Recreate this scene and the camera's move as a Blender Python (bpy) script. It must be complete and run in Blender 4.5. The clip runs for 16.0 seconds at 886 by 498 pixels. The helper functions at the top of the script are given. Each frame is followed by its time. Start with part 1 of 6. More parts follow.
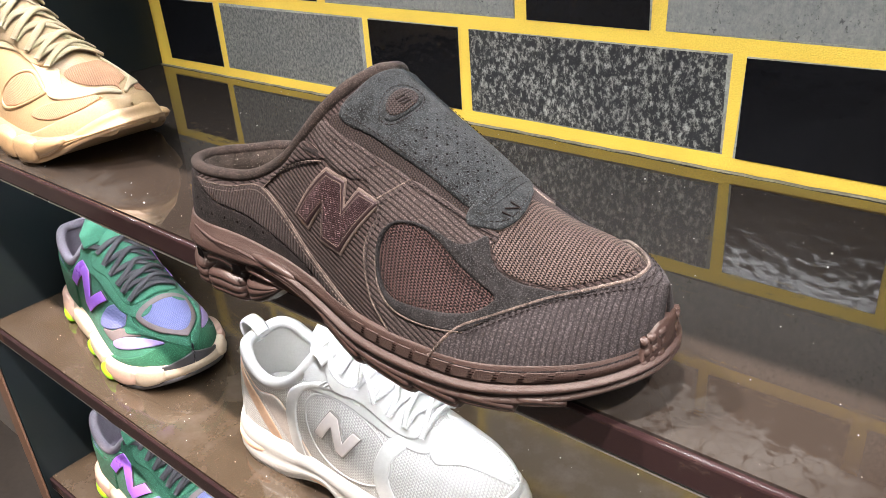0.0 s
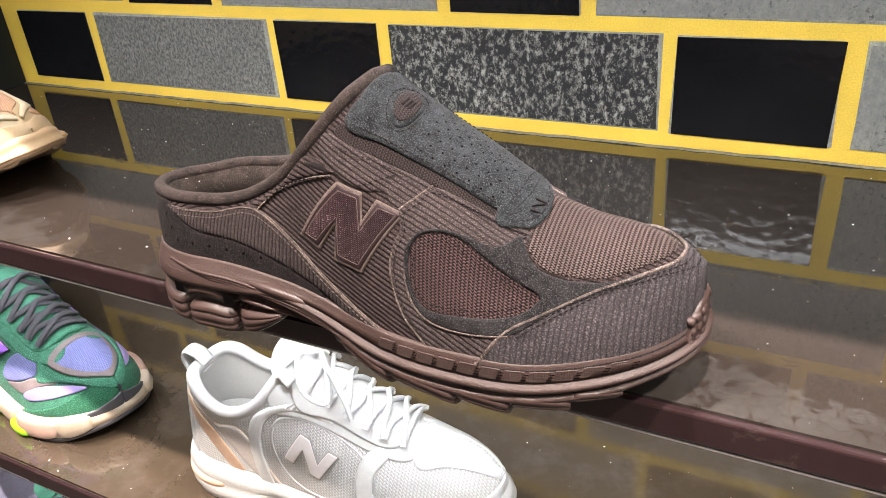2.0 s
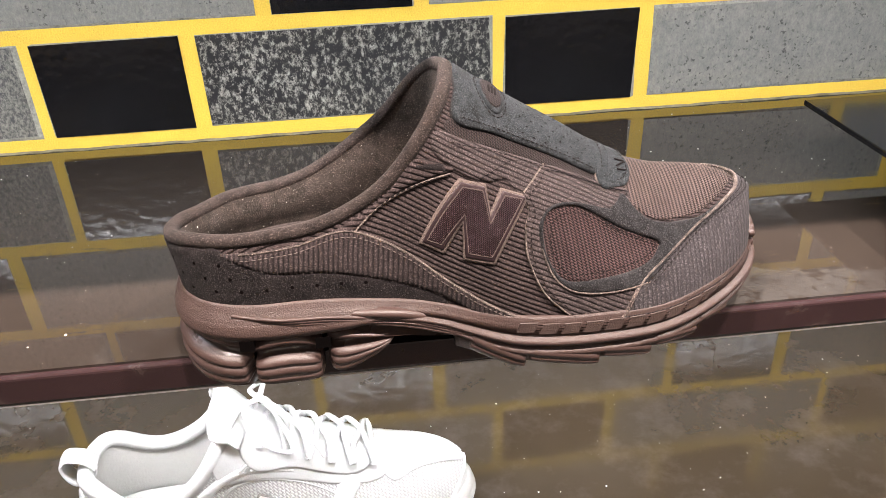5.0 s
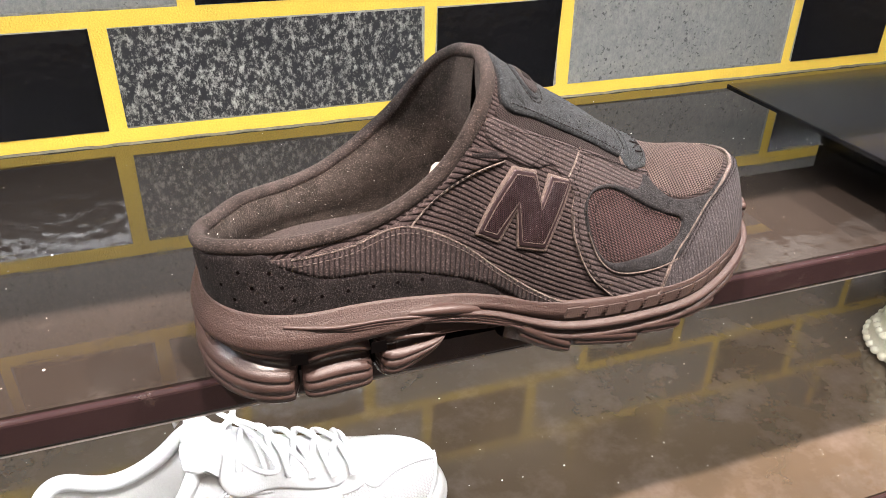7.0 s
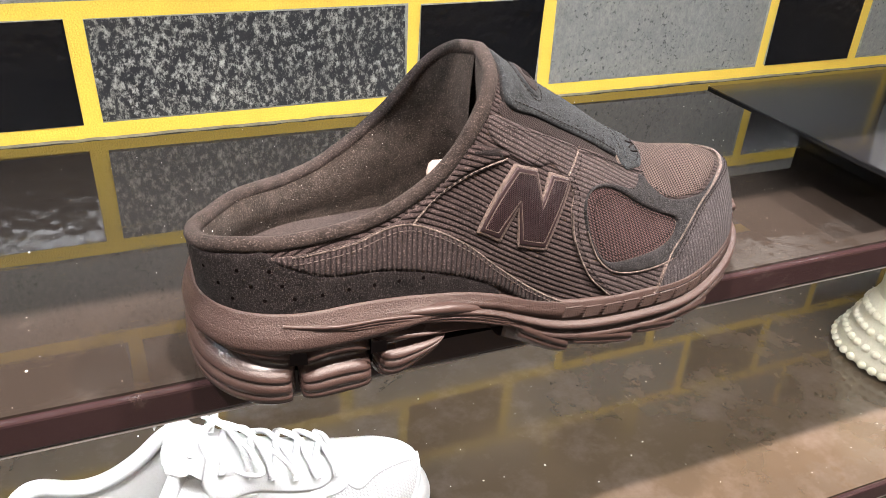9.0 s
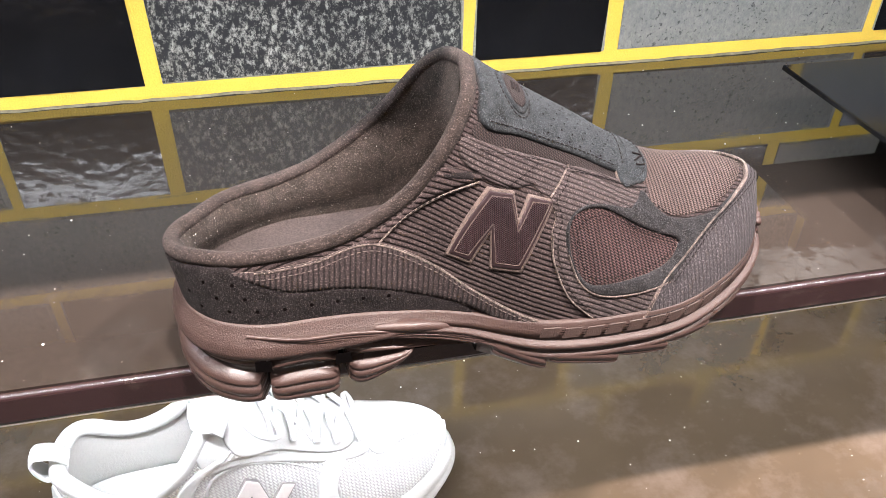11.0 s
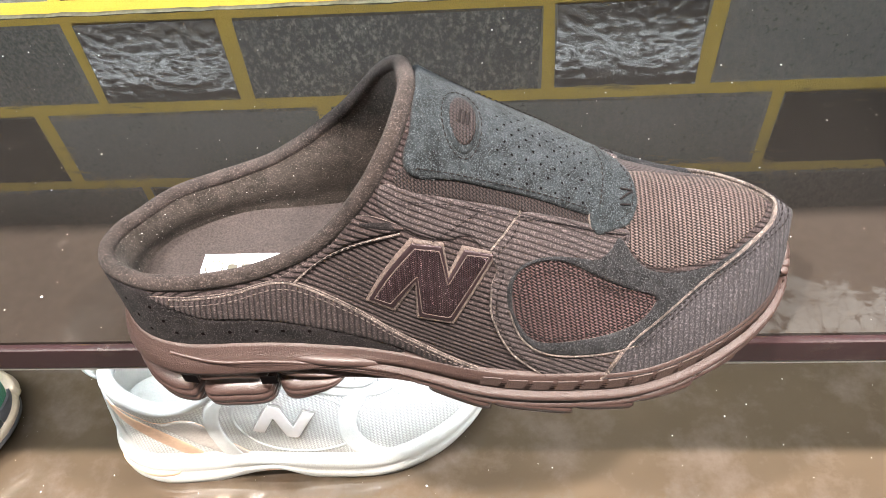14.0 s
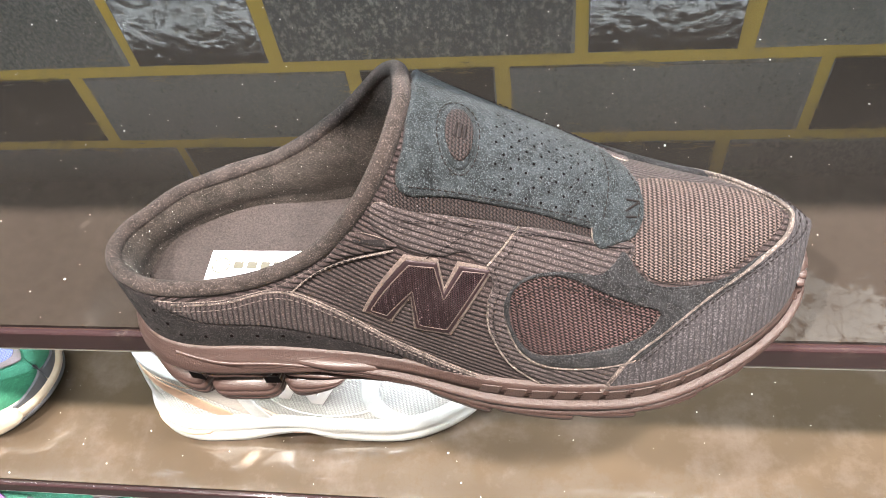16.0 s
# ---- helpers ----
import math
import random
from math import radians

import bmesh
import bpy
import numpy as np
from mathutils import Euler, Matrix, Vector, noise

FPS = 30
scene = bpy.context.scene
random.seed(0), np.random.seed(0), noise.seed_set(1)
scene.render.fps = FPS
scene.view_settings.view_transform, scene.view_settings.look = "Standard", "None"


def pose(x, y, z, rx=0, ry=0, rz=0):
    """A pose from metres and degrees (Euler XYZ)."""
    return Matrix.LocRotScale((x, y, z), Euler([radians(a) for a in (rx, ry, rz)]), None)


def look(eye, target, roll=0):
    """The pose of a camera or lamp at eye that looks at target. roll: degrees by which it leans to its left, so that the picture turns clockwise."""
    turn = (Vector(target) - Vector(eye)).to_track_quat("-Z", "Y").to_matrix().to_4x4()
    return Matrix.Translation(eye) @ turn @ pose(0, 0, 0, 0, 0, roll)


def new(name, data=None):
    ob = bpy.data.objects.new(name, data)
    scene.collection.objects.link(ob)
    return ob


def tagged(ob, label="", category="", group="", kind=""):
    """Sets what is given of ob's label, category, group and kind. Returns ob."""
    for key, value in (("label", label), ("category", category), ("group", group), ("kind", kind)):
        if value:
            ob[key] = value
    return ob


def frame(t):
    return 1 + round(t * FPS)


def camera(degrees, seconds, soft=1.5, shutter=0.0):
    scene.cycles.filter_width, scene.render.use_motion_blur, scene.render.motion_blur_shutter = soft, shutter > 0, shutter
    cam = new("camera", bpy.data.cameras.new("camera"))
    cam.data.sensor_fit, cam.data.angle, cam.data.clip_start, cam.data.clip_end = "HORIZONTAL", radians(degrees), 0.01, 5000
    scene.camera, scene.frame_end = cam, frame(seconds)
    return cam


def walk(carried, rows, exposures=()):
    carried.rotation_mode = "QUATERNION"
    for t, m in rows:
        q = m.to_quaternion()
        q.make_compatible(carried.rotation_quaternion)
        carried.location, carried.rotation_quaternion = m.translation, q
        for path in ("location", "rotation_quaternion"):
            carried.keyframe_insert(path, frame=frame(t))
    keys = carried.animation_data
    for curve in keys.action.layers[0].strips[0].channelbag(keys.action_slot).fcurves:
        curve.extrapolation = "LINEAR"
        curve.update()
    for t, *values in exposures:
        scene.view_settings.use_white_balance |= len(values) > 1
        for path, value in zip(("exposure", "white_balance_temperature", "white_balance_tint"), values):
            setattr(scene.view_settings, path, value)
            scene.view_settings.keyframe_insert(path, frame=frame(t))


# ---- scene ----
cam = camera(59.9, 16.0, soft=0.7)
PATH = [
    (0, (0.398, -0.505, 1.426), (-0.778, 0.834, 0.519), -3.9),
    (0.5, (0.397, -0.506, 1.427), (-0.753, 0.853, 0.516), -4.1),
    (1, (0.384, -0.511, 1.427), (-0.705, 0.892, 0.507), -4.4),
    (1.5, (0.363, -0.521, 1.43), (-0.63, 0.941, 0.495), -4.7),
    (2, (0.333, -0.534, 1.432), (-0.531, 0.997, 0.479), -4.9),
    (2.5, (0.301, -0.546, 1.437), (-0.408, 1.052, 0.465), -5.0),
    (3, (0.262, -0.558, 1.437), (-0.273, 1.099, 0.452), -4.8),
    (3.5, (0.223, -0.568, 1.439), (-0.13, 1.132, 0.445), -4.3),
    (4, (0.187, -0.574, 1.438), (0.012, 1.15, 0.441), -3.7),
    (4.5, (0.153, -0.578, 1.438), (0.151, 1.156, 0.442), -3.0),
    (7, (0.035, -0.548, 1.431), (0.628, 1.075, 0.423), 1.1),
    (7.5, (0.026, -0.548, 1.43), (0.682, 1.058, 0.436), 2.3),
    (8, (0.023, -0.547, 1.427), (0.709, 1.05, 0.437), 2.9),
    (8.5, (0.022, -0.542, 1.427), (0.717, 1.049, 0.434), 3.1),
    (9, (0.022, -0.54, 1.428), (0.707, 1.048, 0.424), 3.0),
    (9.2, (0.023, -0.54, 1.429), (0.694, 1.051, 0.418), 3.0),
    (11.3, (0.098, -0.533, 1.463), (0.399, 1.026, 0.248), 0.2),
    (11.5, (0.107, -0.527, 1.462), (0.378, 1.026, 0.232), -0.1),
    (12, (0.13, -0.521, 1.469), (0.292, 1.003, 0.183), -1.3),
    (12.5, (0.15, -0.511, 1.477), (0.206, 0.972, 0.137), -2.6),
    (13, (0.165, -0.5, 1.486), (0.136, 0.936, 0.095), -3.9),
    (13.5, (0.176, -0.484, 1.492), (0.076, 0.884, 0.037), -5.0),
    (14, (0.183, -0.47, 1.499), (0.039, 0.84, -0.006), -5.9),
    (14.5, (0.191, -0.456, 1.503), (0.005, 0.803, -0.039), -7.1),
    (15, (0.195, -0.447, 1.51), (-0.034, 0.767, -0.064), -8.7),
    (15.5, (0.2, -0.444, 1.511), (-0.06, 0.74, -0.079), -9.8),
    (16, (0.202, -0.444, 1.512), (-0.079, 0.717, -0.093), -10.7),
]
walk(cam, [(t, look(eye, target, roll)) for t, eye, target, roll in PATH],
     exposures=[(0, -0.15, 6500, 10), (2.2, -0.20, 6550, 11), (4.5, -0.03, 6600, 12), (7, 0.05, 6600, 12), (9.2, 0.05, 6550, 11), (12, 0.29, 6200, 12), (14, 0.28, 6250, 4), (16, 0.38, 6200, 3)])

# ---- world and lights: a closed shop, warm ceiling lamps, cool light strips under the shelves, added front fill ----
SHELF_Z = (1.45, 1.22, 0.99, 0.76)
SHELF_FRONT, SHELF_LEFT, SHELF_RIGHT, SHELF_THICK = -0.283, -0.483, 1.25, 0.015
world = bpy.data.worlds.new("world")
scene.world = world
world.use_nodes = True
world.node_tree.nodes["Background"].inputs[0].default_value = (0.5, 0.5, 0.52, 1)
world.node_tree.nodes["Background"].inputs[1].default_value = 0.013


def area_lamp(name, m, power, colour, sx, sy):
    data = bpy.data.lights.new(name, "AREA")
    data.shape, data.size, data.size_y, data.energy, data.color = "RECTANGLE", sx, sy, power, colour
    ob = new(name, data)
    ob.matrix_world = m
    return ob



WARM, COOL = (1.0, 0.88, 0.81), (0.91, 0.945, 0.98)
for lamp_x in (-0.55, 0.35, 1.25):
    area_lamp("ceiling_spot_light", look((lamp_x, -0.80, 2.93), (lamp_x * 0.6 + 0.05, -0.2, 1.1)), 99.0, WARM, 0.06, 0.06)
# Unseen panels added to fill in light from the front; none is known there.
for lamp_x in (-1.6, 0.2, 2.0):
    area_lamp("fill_panel_light", look((lamp_x, -2.6, 2.94), (lamp_x, -2.4, 0)), 8.0, (1.0, 0.96, 0.92), 1.1, 0.3)
for shelf_z in SHELF_Z[:3]:
    area_lamp("shelf_strip_light", look((0.12, -0.232, shelf_z - SHELF_THICK - 0.0075), (0.12, -0.14 if shelf_z > 1.3 else -0.08, shelf_z - 0.19)), 2.65 if shelf_z > 1.3 else 2.7, COOL, 1.08, 0.008).data.spread = radians(130)

# ---- materials ----
def graph(name):
    m = bpy.data.materials.new(name)
    m.use_nodes = True
    return m, m.node_tree, m.node_tree.nodes["Principled BSDF"]


def put(nt, kind, **given):
    """A node with its inputs set; a value that is a socket is linked."""
    node = nt.nodes.new(kind)
    for key, value in given.items():
        if key.startswith("p_"):
            setattr_plain(node, key[2:], value)
            continue
        key = int(key[1:]) if key[0] == "i" and key[1:].isdigit() else key.replace("_", " ")
        if isinstance(value, bpy.types.NodeSocket):
            nt.links.new(value, node.inputs[key])
        else:
            node.inputs[key].default_value = value
    return node


def setattr_plain(node, key, value):
    if key == "operation":
        node.operation = value
    elif key == "data_type":
        node.data_type = value
    elif key == "blend_type":
        node.blend_type = value
    elif key == "feature":
        node.feature = value
    elif key == "distance":
        node.distance = value


def sums(nt, op, a, b=0.0):
    return put(nt, "ShaderNodeMath", p_operation=op, i0=a, i1=b).outputs[0]


def blend(nt, k, a, b):
    return put(nt, "ShaderNodeMix", p_data_type="RGBA", i0=k, i6=a, i7=b).outputs[2]


def rgba(c):
    return (*c, 1.0)


def ramp(nt, value, lo, hi):
    return put(nt, "ShaderNodeMapRange", i0=value, i1=lo, i2=hi, i3=0.0, i4=1.0).outputs[0]


def noises(nt, where, scale, detail=4.0, rough=0.6):
    return put(nt, "ShaderNodeTexNoise", Vector=where, Scale=scale, Detail=detail, Roughness=rough).outputs[0]


def coords(nt, which="Object"):
    return nt.nodes.new("ShaderNodeTexCoord").outputs[which]


def relief(nt, bsdf, height, dist, strength=1.0, base=None):
    b = put(nt, "ShaderNodeBump", Strength=strength, Distance=dist, Height=height)
    if base is not None:
        nt.links.new(base, b.inputs["Normal"])
    nt.links.new(b.outputs[0], bsdf.inputs["Normal"])
    return b.outputs[0]


def plain(name, colour, rough=0.6, big=(12, 0.18), fine=(700, 0.12), bump=0.0, bump_scale=900, metal=0.0, sheen=0.0, ior=1.45, coat=0.0, bump_detail=3.0):
    """A surface with variation at two scales and a fine relief."""
    m, nt, b = graph(name)
    w = coords(nt)
    k1 = noises(nt, w, big[0], 3)
    k2 = noises(nt, w, fine[0], 2)
    dark = tuple(c * (1 - big[1] - fine[1]) for c in colour)
    light = tuple(min(1, c * (1 + big[1] + fine[1])) for c in colour)
    k = sums(nt, "ADD", sums(nt, "MULTIPLY", ramp(nt, k1, 0.3, 0.7), big[1] / (big[1] + fine[1])), sums(nt, "MULTIPLY", ramp(nt, k2, 0.3, 0.7), fine[1] / (big[1] + fine[1])))
    nt.links.new(blend(nt, k, rgba(dark), rgba(light)), b.inputs["Base Color"])
    nt.links.new(put(nt, "ShaderNodeMapRange", i0=k1, i1=0.3, i2=0.7, i3=rough * 0.88, i4=min(1, rough * 1.12)).outputs[0], b.inputs["Roughness"])
    b.inputs["Metallic"].default_value = metal
    b.inputs["IOR"].default_value = ior
    b.inputs["Coat Weight"].default_value = coat
    if sheen:
        b.inputs["Sheen Weight"].default_value = sheen
        b.inputs["Sheen Roughness"].default_value = 0.55
    if bump:
        relief(nt, b, noises(nt, w, bump_scale, bump_detail), bump)
    return m


def suede(name, colour, sheen=0.02, nap=0.00045, lint=0.35, worn=0.30):
    """Napped leather: mottled at two scales, with pale lint."""
    m, nt, b = graph(name)
    w = coords(nt)
    k1, k2, k3 = noises(nt, w, 150, 6, 0.72), noises(nt, w, 1500, 4, 0.75), noises(nt, w, 1700, 1)
    c = blend(nt, ramp(nt, k1, 0.36, 0.64), rgba(tuple(v * worn for v in colour)), rgba(tuple(v * (1.70 - worn) for v in colour)))
    c = blend(nt, sums(nt, "MULTIPLY", ramp(nt, k2, 0.53, 0.68), 1.22 - 0.9 * worn), c, rgba(tuple(min(1, v * 4.2 + 0.010) for v in colour)))
    c = blend(nt, sums(nt, "MULTIPLY", ramp(nt, k3, 0.76, 0.80), lint), c, (0.42, 0.38, 0.34, 1))
    nt.links.new(c, b.inputs["Base Color"])
    b.inputs["Roughness"].default_value = 0.95
    b.inputs["IOR"].default_value = 1.2
    b.inputs["Sheen Weight"].default_value = sheen
    b.inputs["Sheen Roughness"].default_value = 0.5
    relief(nt, b, sums(nt, "ADD", k2, sums(nt, "MULTIPLY", k3, 0.5)), nap)
    return m


def corduroy(name, colour, pitch=0.00225, depth=0.0008, sheen=0.02, floor=0.16, groove=0.26):
    """Ribbed cloth: ribs along the map's first axis, worn unevenly; shade between ribs is put into the colour."""
    m, nt, b = graph(name)
    w, uv = coords(nt), coords(nt, "UV")
    v = put(nt, "ShaderNodeSeparateXYZ", Vector=uv)
    wob = sums(nt, "MULTIPLY", sums(nt, "SUBTRACT", noises(nt, w, 120, 2), 0.5), 0.0006)
    phase = sums(nt, "MULTIPLY", sums(nt, "ADD", v.outputs[1], wob), 2 * math.pi / pitch)
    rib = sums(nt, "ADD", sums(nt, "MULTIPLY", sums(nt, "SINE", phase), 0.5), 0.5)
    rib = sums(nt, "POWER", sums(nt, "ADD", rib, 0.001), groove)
    worn = noises(nt, w, 160, 3)
    nap = noises(nt, w, 1500, 3, 0.7)
    k1 = noises(nt, w, 40, 3)
    c = blend(nt, ramp(nt, k1, 0.3, 0.7), rgba(tuple(x * 0.8 for x in colour)), rgba(tuple(x * 1.22 for x in colour)))
    # Painted groove shade: floor sets how dark the colour falls between ribs.
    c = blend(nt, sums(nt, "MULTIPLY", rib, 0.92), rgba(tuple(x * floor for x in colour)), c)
    # Pale nap stays on the rib tops, off the painted grooves.
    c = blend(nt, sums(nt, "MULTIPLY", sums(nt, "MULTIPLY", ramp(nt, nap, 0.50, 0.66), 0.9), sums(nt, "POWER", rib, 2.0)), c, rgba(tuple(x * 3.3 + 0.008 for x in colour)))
    nt.links.new(c, b.inputs["Base Color"])
    b.inputs["Roughness"].default_value = 0.95
    b.inputs["IOR"].default_value = 1.2
    b.inputs["Sheen Weight"].default_value = sheen
    h = sums(nt, "ADD", sums(nt, "MULTIPLY", rib, ramp(nt, worn, 0.05, 0.5)), sums(nt, "MULTIPLY", nap, 0.35))
    relief(nt, b, h, depth)
    return m


def knit(name, thread, hole, pu=0.0016, pv=0.0022, depth=0.0007, rough=0.75, ior=1.25):
    """Open knitted mesh: slanting columns of loops over dark holes."""
    m, nt, b = graph(name)
    w, uv = coords(nt), coords(nt, "UV")
    v = put(nt, "ShaderNodeSeparateXYZ", Vector=uv)
    wave = sums(nt, "SINE", sums(nt, "MULTIPLY", v.outputs[1], 2 * math.pi / pv))
    col = sums(nt, "ABSOLUTE", sums(nt, "SINE", sums(nt, "ADD", sums(nt, "MULTIPLY", v.outputs[0], math.pi / pu), sums(nt, "MULTIPLY", wave, 0.55))))
    loop = sums(nt, "ABSOLUTE", sums(nt, "SINE", sums(nt, "ADD", sums(nt, "MULTIPLY", v.outputs[1], math.pi / pv), sums(nt, "MULTIPLY", v.outputs[0], 0.9 / pu))))
    h = sums(nt, "MULTIPLY", sums(nt, "POWER", col, 0.7), sums(nt, "ADD", sums(nt, "MULTIPLY", loop, 0.6), 0.4))
    k1 = noises(nt, w, 60, 3)
    c = blend(nt, ramp(nt, k1, 0.3, 0.7), rgba(tuple(x * 0.85 for x in thread)), rgba(tuple(min(1, x * 1.15) for x in thread)))
    c = blend(nt, ramp(nt, h, 0.32, 0.70), rgba(hole), c)
    nt.links.new(c, b.inputs["Base Color"])
    b.inputs["Roughness"].default_value = rough
    b.inputs["IOR"].default_value = ior
    relief(nt, b, h, depth)
    return m


def tile(name, base, fleck, amount, rough, contrast=(0.45, 0.6), grain=(380, 1000), pits=0.0):
    """A wall brick with mineral flecks."""
    m, nt, b = graph(name)
    w = coords(nt)
    rnd = nt.nodes.new("ShaderNodeObjectInfo").outputs["Random"]
    shift = put(nt, "ShaderNodeVectorMath", p_operation="ADD", i0=w, i1=put(nt, "ShaderNodeCombineXYZ", X=sums(nt, "MULTIPLY", rnd, 9.0), Y=rnd, Z=sums(nt, "MULTIPLY", rnd, 5.0)).outputs[0]).outputs[0]
    tall = put(nt, "ShaderNodeMapping", Vector=shift, Scale=(1.0, 1.0, 0.68)).outputs[0]
    k1, k2, k3 = noises(nt, shift, 14, 3), noises(nt, tall, grain[0], 6, 0.75), noises(nt, tall, grain[1], 3, 0.7)
    k = sums(nt, "ADD", sums(nt, "MULTIPLY", k2, 0.75), sums(nt, "MULTIPLY", k3, 0.25))
    c = blend(nt, sums(nt, "MULTIPLY", ramp(nt, k, *contrast), amount), rgba(base), rgba(fleck))
    c = blend(nt, sums(nt, "MULTIPLY", ramp(nt, k1, 0.35, 0.75), 0.35), c, rgba(tuple(x * 0.7 for x in base)))
    if pits:
        hole = sums(nt, "MULTIPLY", ramp(nt, noises(nt, shift, 330, 4, 0.65), 0.58, 0.63), ramp(nt, noises(nt, shift, 35, 3), 0.40, 0.60))
        c = blend(nt, sums(nt, "MULTIPLY", hole, pits), c, (0.03, 0.03, 0.03, 1))
    nt.links.new(c, b.inputs["Base Color"])
    nt.links.new(put(nt, "ShaderNodeMapRange", i0=k, i1=0.4, i2=0.65, i3=rough, i4=min(1, rough * 1.5)).outputs[0], b.inputs["Roughness"])
    relief(nt, b, k, 0.0008)
    return m


def lacquer(name, colour, rough=0.05, ior=1.75, stain=(0.11, 0.085, 0.07), clouds=0.0, dried=1.0):
    """Glossy dark shelf board with smears, dried stains and dust; pale residue by the front edge also paints in
    lamplight.
    """
    m, nt, b = graph(name)
    w = coords(nt)
    k1, k2, k3 = noises(nt, w, 5, 4), noises(nt, w, 48, 7, 0.72), noises(nt, w, 900, 2)
    stretched = put(nt, "ShaderNodeMapping", Vector=w, Scale=(0.45, 2.6, 1.0)).outputs[0]
    k4 = noises(nt, stretched, 38, 6, 0.7)
    c = blend(nt, ramp(nt, k1, 0.3, 0.7), rgba(tuple(x * 0.82 for x in colour)), rgba(tuple(x * 1.2 for x in colour)))
    cloud = ramp(nt, noises(nt, w, 17, 6, 0.68), 0.50, 0.68)
    c = blend(nt, sums(nt, "MULTIPLY", cloud, clouds), c, rgba(stain))
    c = blend(nt, sums(nt, "MULTIPLY", ramp(nt, k2, 0.60, 0.66), 0.14), c, rgba(stain))
    # Dried residue by the front edge, spread wider to paint the lamp-lit strip brighter.
    front = ramp(nt, sums(nt, "ADD", put(nt, "ShaderNodeSeparateXYZ", Vector=w).outputs[1], sums(nt, "MULTIPLY", noises(nt, w, 30, 5, 0.7), 0.10)), -0.200, -0.206)
    lit_film = sums(nt, "MULTIPLY", sums(nt, "MULTIPLY", front, ramp(nt, k1, 0.40, 0.56)), ramp(nt, noises(nt, w, 75, 6, 0.72), 0.595, 0.555))
    crack = ramp(nt, put(nt, "ShaderNodeTexVoronoi", p_feature="DISTANCE_TO_EDGE", Vector=w, Scale=170.0).outputs[0], 0.02, 0.06)
    lit_film = sums(nt, "MULTIPLY", lit_film, sums(nt, "MULTIPLY", sums(nt, "ADD", sums(nt, "MULTIPLY", crack, 0.45), 0.55), dried))
    c = blend(nt, sums(nt, "MULTIPLY", lit_film, 0.36), c, (0.080, 0.077, 0.073, 1))
    nt.links.new(c, b.inputs["Base Color"])
    smear = sums(nt, "MULTIPLY", ramp(nt, k4, 0.60, 0.63), 0.11)
    r = sums(nt, "ADD", sums(nt, "ADD", sums(nt, "ADD", rough, sums(nt, "MULTIPLY", lit_film, 0.07)), smear), sums(nt, "MULTIPLY", ramp(nt, k2, 0.5, 0.6), 0.05))
    nt.links.new(r, b.inputs["Roughness"])
    b.inputs["IOR"].default_value = ior
    relief(nt, b, sums(nt, "ADD", sums(nt, "MULTIPLY", k1, 1.0), sums(nt, "MULTIPLY", k3, 0.004)), 0.0003, 0.5)
    return m


def emitter(name, colour, power):
    m, nt, b = graph(name)
    b.inputs["Base Color"].default_value = rgba(colour)
    b.inputs["Emission Color"].default_value = rgba(colour)
    b.inputs["Emission Strength"].default_value = power
    return m


yellow_m = plain("yellow_mortar_paint", (0.78, 0.53, 0.075), 0.8, (18, 0.07), (900, 0.10), 0.0009, 750)
caulk_m = plain("grey_caulk", (0.20, 0.18, 0.13), 0.7, (60, 0.3), (300, 0.2), 0.0008, 300)
black_tile_m = plain("black_glazed_brick", (0.006, 0.006, 0.007), 0.17, (9, 0.3), (60, 0.2), 0.0005, 140, ior=1.5, bump_detail=0.6)
speckle_m = tile("speckled_granite_brick", (0.014, 0.014, 0.016), (0.47, 0.455, 0.40), 1.0, 0.3, (0.49, 0.62), (250, 800))
grey_m = tile("grey_concrete_brick", (0.15, 0.15, 0.145), (0.27, 0.262, 0.235), 0.9, 0.45, (0.38, 0.62), (300, 900), 0.85)
worn_m = plain("worn_brick_rim", (0.26, 0.255, 0.23), 0.8, (80, 0.25), (600, 0.25), 0.0006, 700)
smoke_m = tile("dark_grey_flecked_brick", (0.055, 0.056, 0.058), (0.27, 0.26, 0.23), 1.0, 0.4, (0.43, 0.58))
dusty_shelf_m = lacquer("dusty_brown_lacquer", (0.056, 0.040, 0.0265), 0.085, 1.85, clouds=0.5, dried=0.35)
shelf_m = lacquer("brown_lacquer", (0.0232, 0.0178, 0.0146), 0.022, 2.0)
edge_m = lacquer("brown_lacquer_edge", (0.0225, 0.0120, 0.0128), 0.11, 1.65, dried=0.0)
panel_m = lacquer("black_satin_panel", (0.008, 0.012, 0.014), 0.36, 1.35, (0.012, 0.014, 0.015), dried=0.0)
riser_m = plain("black_acrylic", (0.008, 0.008, 0.009), 0.12, (9, 0.3), (300, 0.1))
chrome_m = plain("pale_edge_strip", (0.6, 0.58, 0.56), 0.3, (20, 0.1), (400, 0.1), metal=0.8)
room_m = plain("shop_wall_paint", (0.20, 0.19, 0.18), 0.8, (3, 0.1), (90, 0.08), 0.0006, 200)
floor_m = plain("shop_floor_tile", (0.045, 0.04, 0.037), 0.35, (3, 0.15), (60, 0.1))
led_m = emitter("cool_diode", (0.92, 0.95, 1.0), 320.0)
band_m = plain("brown_edge_band", (0.150, 0.085, 0.058), 0.4, (8, 0.15), (200, 0.1))
lamp_m = emitter("warm_lamp_glass", (1.0, 0.88, 0.76), 9.0)
dust_m = plain("pale_dust", (0.7, 0.68, 0.64), 0.9)

